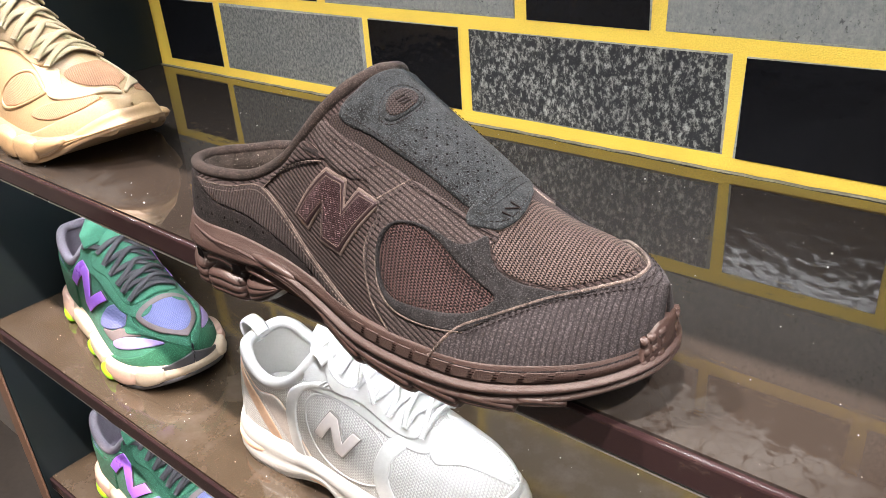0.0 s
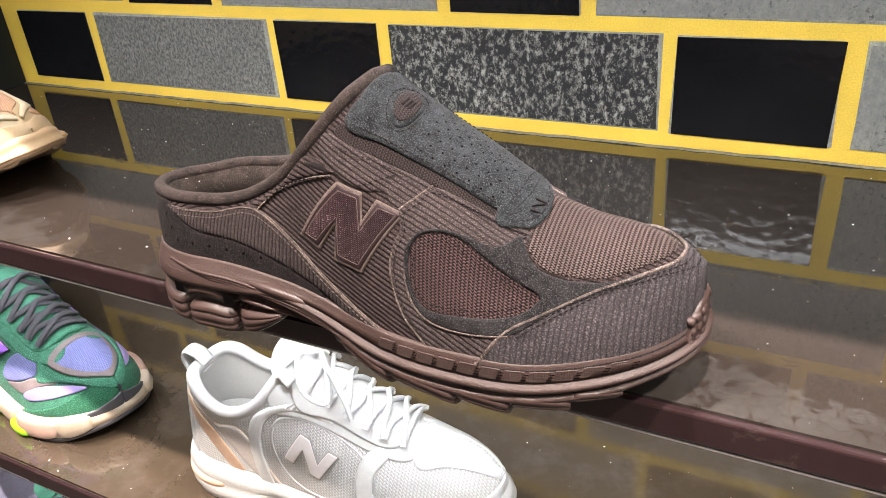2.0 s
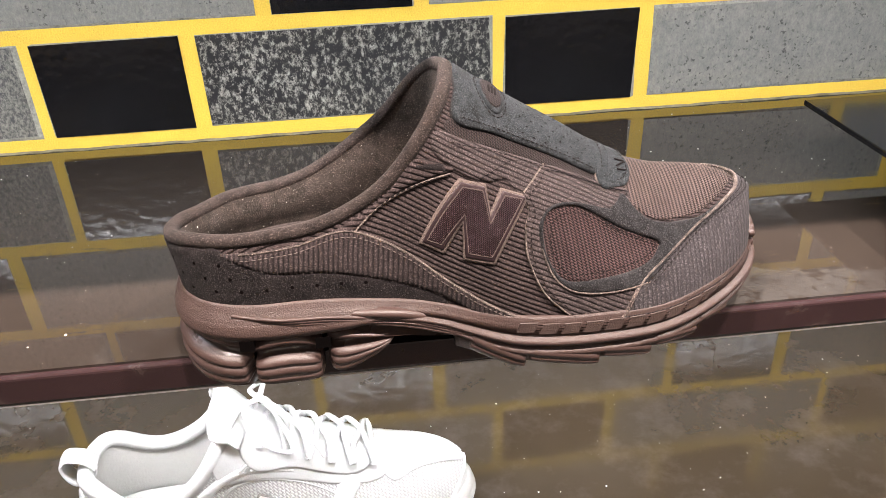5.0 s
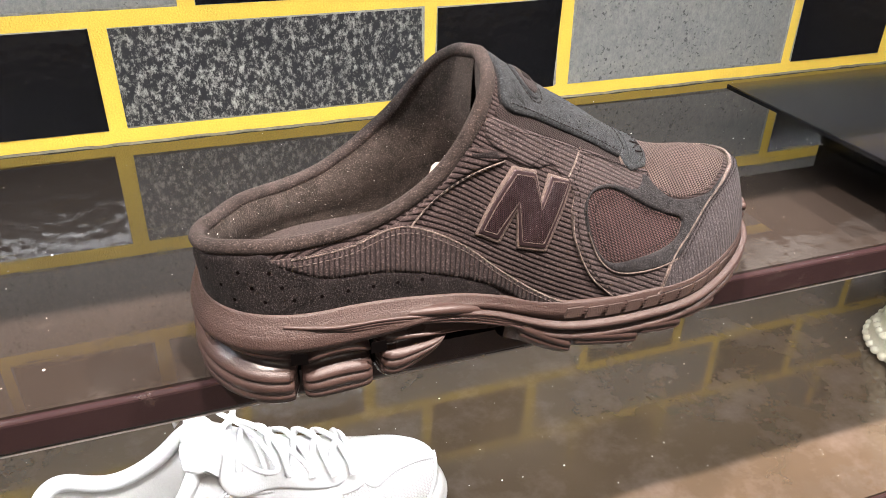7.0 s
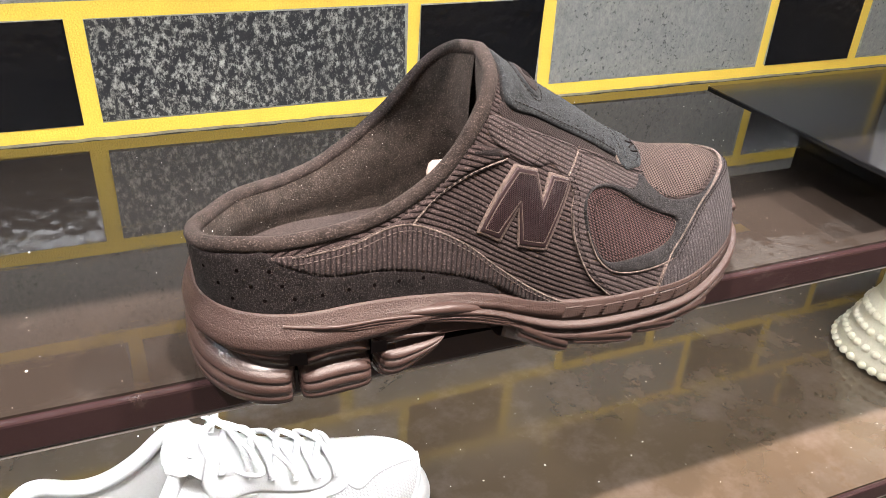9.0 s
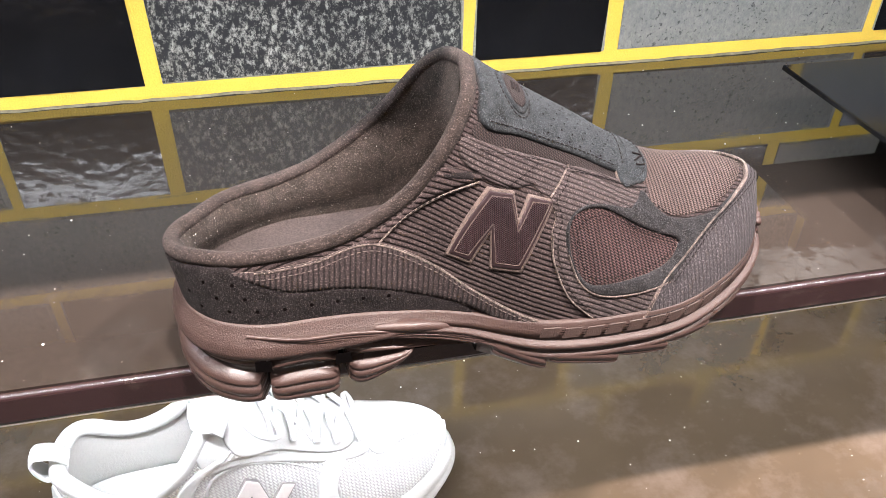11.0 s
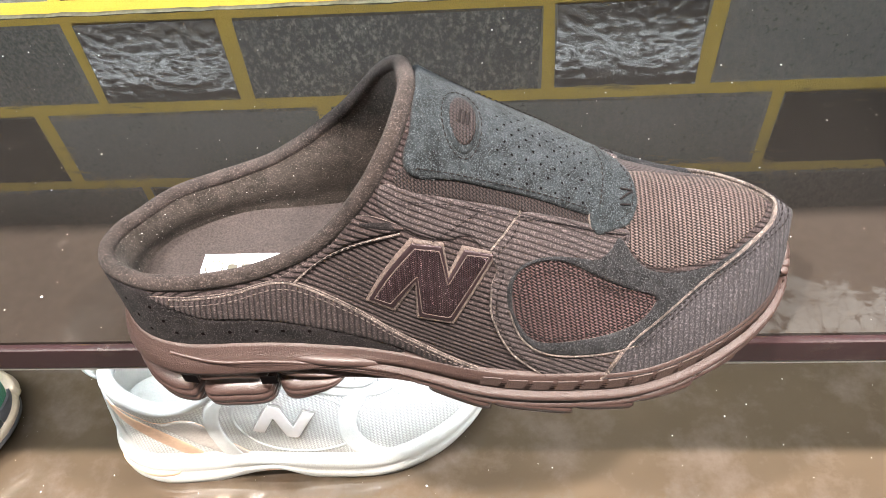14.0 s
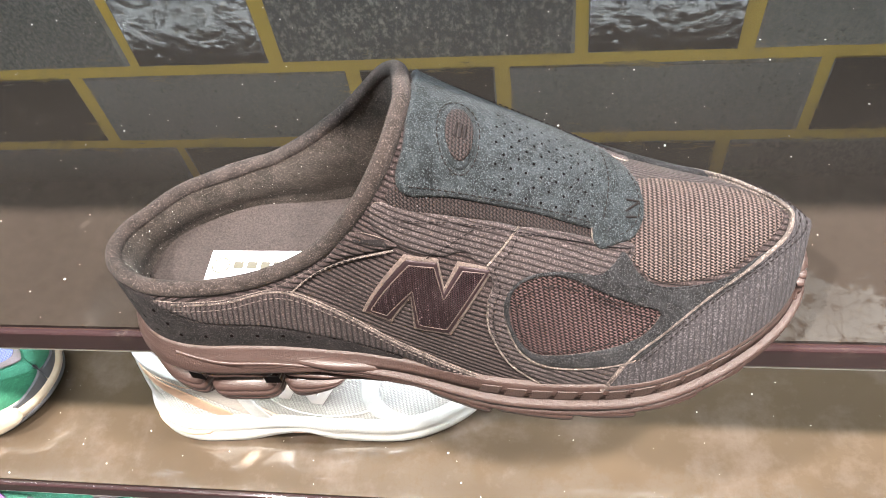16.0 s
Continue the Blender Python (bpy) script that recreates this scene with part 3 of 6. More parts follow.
def collar(last, material, parent, radius=0.0042, inward=0.002, flat=1.0, label="", name="collar_rim", up=0.0):
    """The padded roll round the opening."""
    xr = last.rim[-1][0]
    s = np.linspace(0, last.s(xr), 60)
    a = last.rim_a(last.x(s))
    near = np.stack([s, -a], -1)[::-1]
    far = np.stack([s, a], -1)[1:]
    sa = np.vstack([near, far])
    path = even(rim_inset(last, sa[:, 0], sa[:, 1], inward) + np.array((0, 0, up)), 0.0022, True)
    for _ in range(2):
        path = (np.roll(path, 1, 0) + 2 * path + np.roll(path, -1, 0)) / 4
    v, f, uv = tube_mesh(path, radius, 12, flat, True)
    return raw(name, v, f, material, parent, label, uv)


def lining_shell(last, material, parent, floor, gap=0.0045, reach=0.05, name="lining", narrow=0.655, pad=0.0, lip=0.005):
    """The padded inside wall, from the collar down to the insole, and the vault under the tongue; returns the insole's grid too."""
    xr, x0 = last.rim[-1][0], last.x0
    heel = x0 + 0.0065

    def bed(x):
        """Half the insole's width."""
        return np.maximum(last.half(x0 + np.maximum(x - heel, 0) * 1.05) * narrow, 0.0002)
    s = np.linspace(0, last.s(xr), 60)
    x = last.x(s)
    a = last.rim_a(x)
    xb = heel + (x - x0) * (xr + 0.012 - heel) / (xr - x0)
    t = np.linspace(0, 1, 16)
    halves = []
    for sgn in (-1, 1):
        top = rim_inset(last, s, sgn * a, 0.0045)
        top[:, 2] += pad
        low = np.stack([xb, last.centre(xb) + sgn * bed(xb) * 1.10, table(floor, xb)], -1)
        low[:, 0] -= 0.0025 * np.clip(1 - (xb - heel) / 0.02, 0, 1)
        k = (t ** 1.4)[None, :, None]
        g = top[:, None] * (1 - k) + low[:, None] * k
        g[..., 2] = top[:, None, 2] * (1 - t) + low[:, None, 2] * t
        g += (rim_inset(last, s, sgn * a, 1.0) - last.at(s, sgn * a))[:, None] * (pad * 1.2 * np.sin(np.pi * np.minimum(t * 1.3, 1)))[None, :, None]
        halves.append(g[::-1] if sgn < 0 else g[1:])
    verts, faces = sheet(np.concatenate(halves, 0))
    ob = raw(name, verts, faces, material, parent)
    s2 = np.linspace(last.s(xr - 0.018), last.s(xr + reach), 34)
    aa = np.linspace(-0.96, 0.96, 31)
    ra = last.rim_a(last.x(s2))
    grid = last.off(np.repeat(s2[:, None], 31, 1), np.sign(aa)[None] * (ra[:, None] + (1 - ra[:, None]) * np.abs(aa)[None]), np.full((34, 31), -gap))
    verts, faces = sheet(grid)
    faces = [fc for fc in faces if not (min(fc) % 31 in (14, 15) and float(last.x(s2)[min(fc) // 31]) < xr)]
    raw("vamp_lining", verts, faces, material, parent)
    x3 = np.linspace(heel - 0.0005, xr + reach, 60)
    v = np.linspace(-1, 1, 15)
    z = table(floor, x3)[:, None] + lip * np.abs(v)[None] ** 4
    return ob, np.stack([np.repeat(x3[:, None], 15, 1), last.centre(x3)[:, None] + 1.04 * bed(x3)[:, None] * v[None], z], -1)


def sole_wall(last, rows, material, parent, name, label="", x_from=None, x_to=None, n=120, close=True, dense=1):
    """A band round the welt. rows: (function of x giving the outward offset, function of x giving the height), from top to bottom."""
    s0 = last.s(x_from) if x_from is not None else 0.0
    s1 = last.s(x_to) if x_to is not None else 1.0
    s = np.linspace(s0, s1, n)
    x = last.x(s)
    sides = []
    for sgn in (-1, 1):
        col = []
        base = np.stack([x, table(last.mid, x) + sgn * last.half(x)], -1)
        d = np.gradient(base, axis=0)
        d /= np.maximum(np.linalg.norm(d, axis=1, keepdims=True), 1e-9)
        nrm = np.stack([-d[:, 1], d[:, 0]], -1) * sgn
        if x_from is None:
            nrm[0] = (-1, 0)
        if x_to is None:
            nrm[-1] = (1, 0)
        for off, z in rows:
            p = base + nrm * off(x)[:, None]
            col.append(np.stack([p[:, 0], p[:, 1], z(x)], -1))
        sides.append(np.stack(col, 1))
    verts, faces = [], []
    m = len(rows)
    for k, g in enumerate(sides):
        v, f = sheet(g, flip=(k == 0))
        faces += [tuple(q + len(verts) for q in fc) for fc in f]
        verts += list(v)
    if close:
        for i in range(n - 1):
            a, b, c, d = i * m + m - 1, (i + 1) * m + m - 1, n * m + (i + 1) * m + m - 1, n * m + i * m + m - 1
            faces.append((d, c, b, a))
        if x_from is not None:
            faces.append(tuple(range(m)) + tuple(n * m + k for k in range(m))[::-1])
        if x_to is not None:
            faces.append((tuple((n - 1) * m + k for k in range(m)) + tuple(n * m + (n - 1) * m + k for k in range(m))[::-1])[::-1])
    return raw(name, verts, faces, material, parent, label, np.array(verts)[:, :2])


def lump(last, xa, xb, sgn, z0, z1, out, deep, material, parent, name, label="", ribs=3, depth=0.0008, n=30, m=60, lean=0.0, wrap=False, power=3.2, block=0.55):
    """A rounded block hung under the welt between two stations, with grooves along it. wrap: it goes round the heel."""
    if wrap:
        s_end = last.s(xb)
        t = np.linspace(-s_end, s_end, n * 2)
        sg, ss = np.where(t < 0, -1, 1), np.abs(t)
    else:
        t = np.linspace(last.s(xa), last.s(xb), n)
        sg, ss = np.full(n, sgn), t
    u = np.linspace(-1, 1, len(t))
    x = last.x(ss)
    base = np.stack([x, table(last.mid, x) + sg * last.half(x)], -1)
    d = np.gradient(base, axis=0)
    d /= np.maximum(np.linalg.norm(d, axis=1, keepdims=True), 1e-9)
    nrm = np.stack([-d[:, 1], d[:, 0]], -1)
    cen = np.array([0.04, 0.0])
    if not wrap:
        nrm = nrm * sgn
    else:
        nrm = np.where(((base - cen) * nrm).sum(1, keepdims=True) < 0, -nrm, nrm)
    zz0, zz1 = (z0(x), z1(x)) if callable(z0) else (np.full(len(x), z0), np.full(len(x), z1))
    taper = np.maximum(1 - np.abs(u) ** power, 0.0) ** (1 / power)
    ang = np.linspace(0, 2 * np.pi, m, endpoint=False)
    cs, sn = np.cos(ang), np.sin(ang)
    rc = np.sign(cs) * np.abs(cs) ** block
    rs = np.sign(sn) * np.abs(sn) ** 0.62
    zc, zh = (zz0 + zz1) / 2, (zz1 - zz0) / 2
    hz = zc[:, None] + (zh * taper)[:, None] * rs[None]
    groove = -depth * (1 - np.abs(np.cos(rs * math.pi * ribs / 2))) * np.clip(cs * 2.5, 0, 1)
    o = (out - deep) / 2 + ((out + deep) / 2 * (0.35 + 0.65 * taper))[:, None] * rc[None] + groove[None] + lean * (hz - zc[:, None])
    grid = np.stack([base[:, None, 0] + nrm[:, None, 0] * o, base[:, None, 1] + nrm[:, None, 1] * o, hz], -1)
    verts, faces = sheet(grid, closed_v=True)
    faces += [tuple(range(m))[::-1], tuple((len(t) - 1) * m + k for k in range(m))]
    return raw(name, verts, faces, material, parent, label)


def mirrored(outline):
    return [(x, -a) for x, a in outline]

# ---- the setting: brick wall, side panel, shelves, shop around ----
wall_back = tagged(box("wall_back", -0.52, 1.40, 0.0, 0.10, 0.0, 2.98, yellow_m), "wall with bright yellow painted mortar round its bricks", "wall", kind="structure")
tagged(box("wall_left", -3.2, -3.1, -4.2, 0.1, 0, 3.0, room_m), "plain grey shop wall", "wall", kind="structure")
tagged(box("wall_right", 3.1, 3.2, -4.2, 0.1, 0, 3.0, room_m), "plain grey shop wall", "wall", kind="structure")
tagged(box("wall_front", -3.1, 3.1, -4.2, -4.1, 0, 3.0, room_m), "plain grey shop wall", "wall", kind="structure")
tagged(box("wall_far_left", -3.1, -0.53, 0.0, 0.10, 0, 3.0, room_m), "plain grey shop wall", "wall", kind="structure")
tagged(box("wall_far_right", 1.41, 3.1, 0.0, 0.10, 0, 3.0, room_m), "plain grey shop wall", "wall", kind="structure")
tagged(box("floor", -3.2, 3.2, -4.2, 0.1, -0.1, -0.001, floor_m), "grey shop floor", "floor", kind="structure")
tagged(box("ceiling", -3.2, 3.2, -4.2, 0.1, 3.001, 3.1, room_m), "plain grey shop ceiling", "ceiling", kind="structure")


def ceiling_lamp(x, y, sx, sy, name, label):
    lamp = thing(name, pose(x, y, 2.975), label, "lamp")
    box("housing", -sx / 2 - 0.02, sx / 2 + 0.02, -sy / 2 - 0.02, sy / 2 + 0.02, 0.0, 0.026, riser_m, lamp, "", 0.004)
    box("diffuser", -sx / 2, sx / 2, -sy / 2, sy / 2, -0.004, -0.0005, lamp_m, lamp, "glowing glass cover")


for lamp_x in (-0.55, 0.35, 1.25):
    ceiling_lamp(lamp_x, -0.80, 0.06, 0.06, "ceiling_spot", "square warm white ceiling lamp with a black housing")
# Glowing bodies for the added fill panels, out of view.
for lamp_x in (-1.6, 0.2, 2.0):
    ceiling_lamp(lamp_x, -2.6, 1.1, 0.3, "fill_panel_lamp", "unseen long white panel added for front fill light")


def side_panel():
    p = thing("side_panel", pose(0, 0, 0), "tall satin black side panel with a brown front edge", "shelf panel", kind="structure")
    box("panel_board", SHELF_LEFT - 0.024, SHELF_LEFT, -0.288, -0.001, 0.0, 2.3, panel_m, p, "", 0.001)
    box("front_edge_band", SHELF_LEFT - 0.024, SHELF_LEFT - 0.0005, -0.2915, -0.2885, 0.0, 2.3, band_m, p, "brown edge band", 0.0008)


def shelf(z, name):
    s = thing(name, pose(0, 0, z), "glossy dark brown shelf board with dust and dried stains", "shelf", "wall shelves")
    box("board", SHELF_LEFT, SHELF_RIGHT, SHELF_FRONT + 0.0045, -0.0012, -SHELF_THICK, 0.0, shelf_m if z > 1.1 else dusty_shelf_m, s)
    bm = box_bm(SHELF_LEFT, SHELF_RIGHT, SHELF_FRONT, SHELF_FRONT + 0.0043, -SHELF_THICK - 0.001, -0.0002, 0.0017, 3)
    part("front_edge_band", bm, edge_m, s, "brown rounded front edge band", smooth=False)
    box("lower_edge_strip", SHELF_LEFT, SHELF_RIGHT, SHELF_FRONT + 0.0006, SHELF_FRONT + 0.003, -SHELF_THICK - 0.0022, -SHELF_THICK - 0.0011, chrome_m, s, "thin pale strip under the edge")
    # Unseen pale sheet added to bounce strip light; the real underside is unknown.
    box("underside_sheet", SHELF_LEFT + 0.002, SHELF_RIGHT, SHELF_FRONT + 0.008, -0.002, -SHELF_THICK - 0.0010, -SHELF_THICK - 0.0001, bounce_m, s, "unseen grey-green sheet added to bounce light")
    rng = random.Random(int(z * 100))
    line = [np.array((x, -0.0035 + rng.uniform(-0.0008, 0.0008), 0.0004 + rng.uniform(-0.0003, 0.0003))) for x in np.arange(SHELF_LEFT + 0.002, SHELF_RIGHT, 0.011)]
    v, f, uv = tube_mesh(line, 0.0024, 6, 0.28)
    raw("caulk_line", v, f, caulk_m, s, "ragged grey caulk along the wall", uvs=uv)
    return s


def led_strip(z):
    s = thing("light_strip", pose(0, -0.232, z), "cool white diode strip under the shelf", "light strip", "shelf light strips")
    box("profile", SHELF_LEFT + 0.03, SHELF_RIGHT - 0.03, -0.006, 0.006, -0.0062, -0.0003, chrome_m, s, "", 0.0008)
    verts, faces = [], []
    x = SHELF_LEFT + 0.04
    while x < SHELF_RIGHT - 0.04:
        k = len(verts)
        verts += [(x - 0.0025, -0.0025, -0.0067), (x + 0.0025, -0.0025, -0.0067), (x + 0.0025, 0.0025, -0.0067), (x - 0.0025, 0.0025, -0.0067)]
        faces.append((k + 3, k + 2, k + 1, k))
        x += 0.0165
    raw("diodes", verts, faces, led_m, s, "row of glowing diodes", smooth=False)


side_panel()
for shelf_z in SHELF_Z:
    shelf(shelf_z, "wall_shelf")
    if shelf_z > 0.8:
        led_strip(shelf_z - SHELF_THICK)

# ---- the brown slip-on mule ----
MULE = Last(0.0088, 0.2695,
            wide=[(0, 0.0445), (0.04, 0.0468), (0.09, 0.0474), (0.13, 0.0474), (0.17, 0.0516), (0.21, 0.0510), (0.25, 0.0440), (0.28, 0.040)],
            mid=[(0, -0.004), (0.02, -0.0035), (0.045, 0.0), (0.07, 0.0015), (0.14, 0.0015), (0.21, 0.003), (0.275, 0.004)],
            welt=[(0.003, 0.0405), (0.012, 0.0425), (0.024, 0.0435), (0.045, 0.0432), (0.06, 0.0432), (0.075, 0.0425), (0.09, 0.041), (0.105, 0.039), (0.12, 0.0352), (0.135, 0.0303), (0.15, 0.0272), (0.165, 0.0262), (0.19, 0.026), (0.215, 0.0257), (0.236, 0.0272), (0.255, 0.0295), (0.272, 0.034)],
            top=[(0.003, 0.15), (0.06, 0.165), (0.1, 0.148), (0.131, 0.1215), (0.153, 0.1064), (0.175, 0.0930), (0.199, 0.0780), (0.222, 0.0700), (0.247, 0.0670), (0.261, 0.0620), (0.272, 0.054)],
            power=[(0, 2.15), (0.09, 2.25), (0.13, 2.03), (0.17, 1.7), (0.21, 1.5), (0.26, 1.55)],
            skew=[(0, -0.002), (0.12, 0.001), (0.16, 0.0034), (0.2, 0.0036), (0.25, 0.001), (0.275, 0.0)],
            rim=[(0.0088, 0.0660), (0.015, 0.0675), (0.025, 0.0690), (0.04, 0.0692), (0.055, 0.0702), (0.07, 0.0720), (0.085, 0.0772), (0.1, 0.0868), (0.11, 0.0965), (0.12, 0.1082), (0.131, 0.1220)],
            pinch=[(0, 0.55), (0.0088, 0.53), (0.015, 0.56), (0.02, 0.62), (0.03, 0.67), (0.04, 0.69), (0.055, 0.74), (0.07, 0.73), (0.085, 0.73), (0.1, 0.78), (0.11, 0.83), (0.12, 0.90), (0.131, 1.0), (0.3, 1.0)],
            drop=[(0, 0.0), (0.0088, 0.001), (0.02, 0.0045), (0.03, 0.0045), (0.04, 0.005), (0.05, 0.0062), (0.06, 0.005), (0.075, 0.0), (0.09, -0.0035), (0.10, -0.0035), (0.12, -0.003), (0.131, 0.0), (0.3, 0.0)],
            shift=[(0, -0.010), (0.0088, -0.010), (0.015, -0.0102), (0.02, -0.0085), (0.03, -0.0083), (0.04, -0.0077), (0.055, -0.0057), (0.07, -0.0052), (0.085, -0.0042), (0.1, -0.0018), (0.115, 0.0), (0.131, 0.0), (0.3, 0.0)])
mule = thing("slip_on_mule", pose(0.025, -0.265, 1.2201), "brown suede and corduroy slip-on mule standing over the shelf edge", "shoe")
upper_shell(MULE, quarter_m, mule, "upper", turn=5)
collar(MULE, rim_m, mule, 0.0031, 0.0022, up=0.0014, label="padded brown suede collar roll")
floor_tab = [(0, 0.0445), (0.06, 0.0435), (0.1, 0.0425), (0.13, 0.037), (0.17, 0.031), (0.25, 0.031)]
lining, bed = lining_shell(MULE, lining_m, mule, floor_tab, narrow=0.53, pad=0.002, lip=0.0035)
lint_rng = random.Random(41)
lint_v, lint_f = [], []
for _ in range(460):
    face = lining.data.polygons[lint_rng.randrange(len(lining.data.polygons))]
    corners = [np.array(lining.data.vertices[i].co) for i in face.vertices]
    weights = [lint_rng.random() + 0.02 for _ in corners]
    c = sum(p * w for p, w in zip(corners, weights)) / sum(weights)
    n = np.array(face.normal)
    inward = np.array((0.07, 0.0015, c[2])) - c
    n = n if n @ inward > 0 else -n
    r = lint_rng.choice((0.00007, 0.00009, 0.00011, 0.00016))
    k = len(lint_v)
    lint_v += [c + n * 0.0004 + r * np.array([lint_rng.gauss(0, 1) for _ in range(3)]) for _ in range(4)]
    lint_f += [(k, k + 1, k + 2), (k, k + 2, k + 3), (k, k + 3, k + 1), (k + 1, k + 3, k + 2)]
tagged(raw("lint", lint_v, lint_f, dust_m, mule, smooth=False), kind="stuff")
v, f = sheet(bed)
raw("insole", v, f, insole_m, mule, "taupe fabric insole")

toe_mesh = [(0.2028, 0.039), (0.2131, 0.160), (0.2236, 0.215), (0.2415, 0.225), (0.2523, 0.164), (0.2582, 0.03), (0.2594, -0.10), (0.2580, -0.209), (0.2530, -0.322), (0.2398, -0.448), (0.2247, -0.464), (0.2136, -0.456), (0.2069, -0.408), (0.2034, -0.359), (0.1999, -0.298), (0.1981, -0.152)]
window = [(0.1625, -0.615), (0.1658, -0.55), (0.1737, -0.505), (0.1833, -0.493), (0.1975, -0.525), (0.2136, -0.57), (0.2147, -0.602), (0.2092, -0.671), (0.1981, -0.728), (0.1839, -0.777), (0.1737, -0.797), (0.1678, -0.777), (0.1631, -0.704)]
vamp = [(0.2017, -0.355), (0.2069, -0.428), (0.2136, -0.473), (0.2247, -0.485), (0.2398, -0.477), (0.2529, -0.383), (0.2479, -0.477), (0.2328, -0.574), (0.2211, -0.647), (0.208, -0.777), (0.1902, -0.83), (0.175, -0.838), (0.1658, -0.789), (0.1611, -0.696), (0.1605, -0.611), (0.1658, -0.533), (0.175, -0.485), (0.1858, -0.464), (0.1933, -0.452), (0.1981, -0.404)]
saddle = [(0.1651, -0.367), (0.1782, -0.343), (0.192, -0.331), (0.204, -0.318), (0.2057, -0.351), (0.2028, -0.412), (0.1987, -0.464), (0.1902, -0.493), (0.1987, -0.517), (0.2125, -0.533), (0.2174, -0.598), (0.2114, -0.712), (0.204, -0.821), (0.1967, -1.02), (0.1776, -1.02), (0.1697, -0.927), (0.1611, -0.85), (0.1551, -0.732), (0.1551, -0.635), (0.1571, -0.574), (0.1551, -0.517), (0.1605, -0.44)]
wave_top = [(0.0265, -0.858), (0.0407, -0.858), (0.0482, -0.858), (0.0638, -0.862), (0.0856, -0.858), (0.1061, -0.874), (0.12, -0.907), (0.1315, -0.931), (0.1497, -0.972), (0.1735, -1.02)]
wave = wave_top + [(0.156, -1.03), (0.144, -1.015), (0.1227, -0.968), (0.1067, -0.955), (0.0906, -0.951), (0.0739, -0.947), (0.0532, -0.943), (0.0384, -0.915), (0.0312, -0.878)]
cap_line = [(0.1951, -1.0), (0.2040, -0.781), (0.2169, -0.659), (0.2319, -0.546), (0.2476, -0.444), (0.2590, -0.298), (0.2618, -0.15), (0.2618, -0.02), (0.2592, 0.11), (0.2510, 0.26), (0.2430, 0.40), (0.2330, 0.55), (0.2180, 0.75), (0.2050, 1.0)]
cap = [(0.1945, -1.03)] + cap_line + [(0.2045, 1.03), (0.2300, 1.03), (0.2500, 1.03), (0.2640, 1.03), (0.2690, 1.02), (0.26947, 0.5), (0.26947, 0.0), (0.26947, -0.5), (0.2690, -1.02), (0.2640, -1.03), (0.2500, -1.03), (0.2300, -1.03), (0.2120, -1.03)]
tongue = [(0.1285, -0.372), (0.1449, -0.331), (0.1677, -0.305), (0.1905, -0.298), (0.1958, -0.235), (0.1978, -0.11), (0.1972, 0.07), (0.1955, 0.22), (0.1900, 0.30), (0.1677, 0.305), (0.1449, 0.331), (0.1285, 0.372), (0.1300, 0.20), (0.1306, 0.0), (0.1300, -0.20)]
gore = [(0.1255, -0.448), (0.1449, -0.391), (0.166, -0.360), (0.1925, -0.338), (0.1925, -0.290), (0.1677, -0.296), (0.1449, -0.322), (0.1285, -0.36)]
tab = [(0.1905, -0.345), (0.2000, -0.328), (0.2055, -0.290), (0.2087, -0.193), (0.2078, -0.061), (0.2045, 0.10), (0.1990, 0.22), (0.1920, 0.28), (0.1915, 0.0)]
heel_xs = (0.0094, 0.0130, 0.0160, 0.0200, 0.0240, 0.0275)
heel = [(x, -float(MULE.rim_a(x)) - 0.004) for x in heel_xs] + [(0.0317, -0.882), (0.0388, -0.911), (0.0532, -0.939), (0.0739, -0.943), (0.0906, -0.943), (0.1067, -0.951), (0.12, -0.963), (0.118, -1.03), (0.08, -1.03), (0.04, -1.03), (0.018, -1.03), (0.0094, -1.03)]
eyestay = [(0.1193, -0.546), (0.1227, -0.452), (0.145, -0.391), (0.1651, -0.363), (0.1605, -0.44), (0.1544, -0.525), (0.1477, -0.497), (0.1403, -0.537), (0.1301, -0.554)]
fin = [(0.0661, -0.85), (0.0862, -0.858), (0.1074, -0.712), (0.1254, -0.574), (0.1247, -0.558), (0.112, -0.602), (0.0996, -0.716), (0.0819, -0.813)]


def below_rim(outline, gap=0.012):
    return [(x, min(a, -float(MULE.rim_a(x)) - gap)) for x, a in outline]


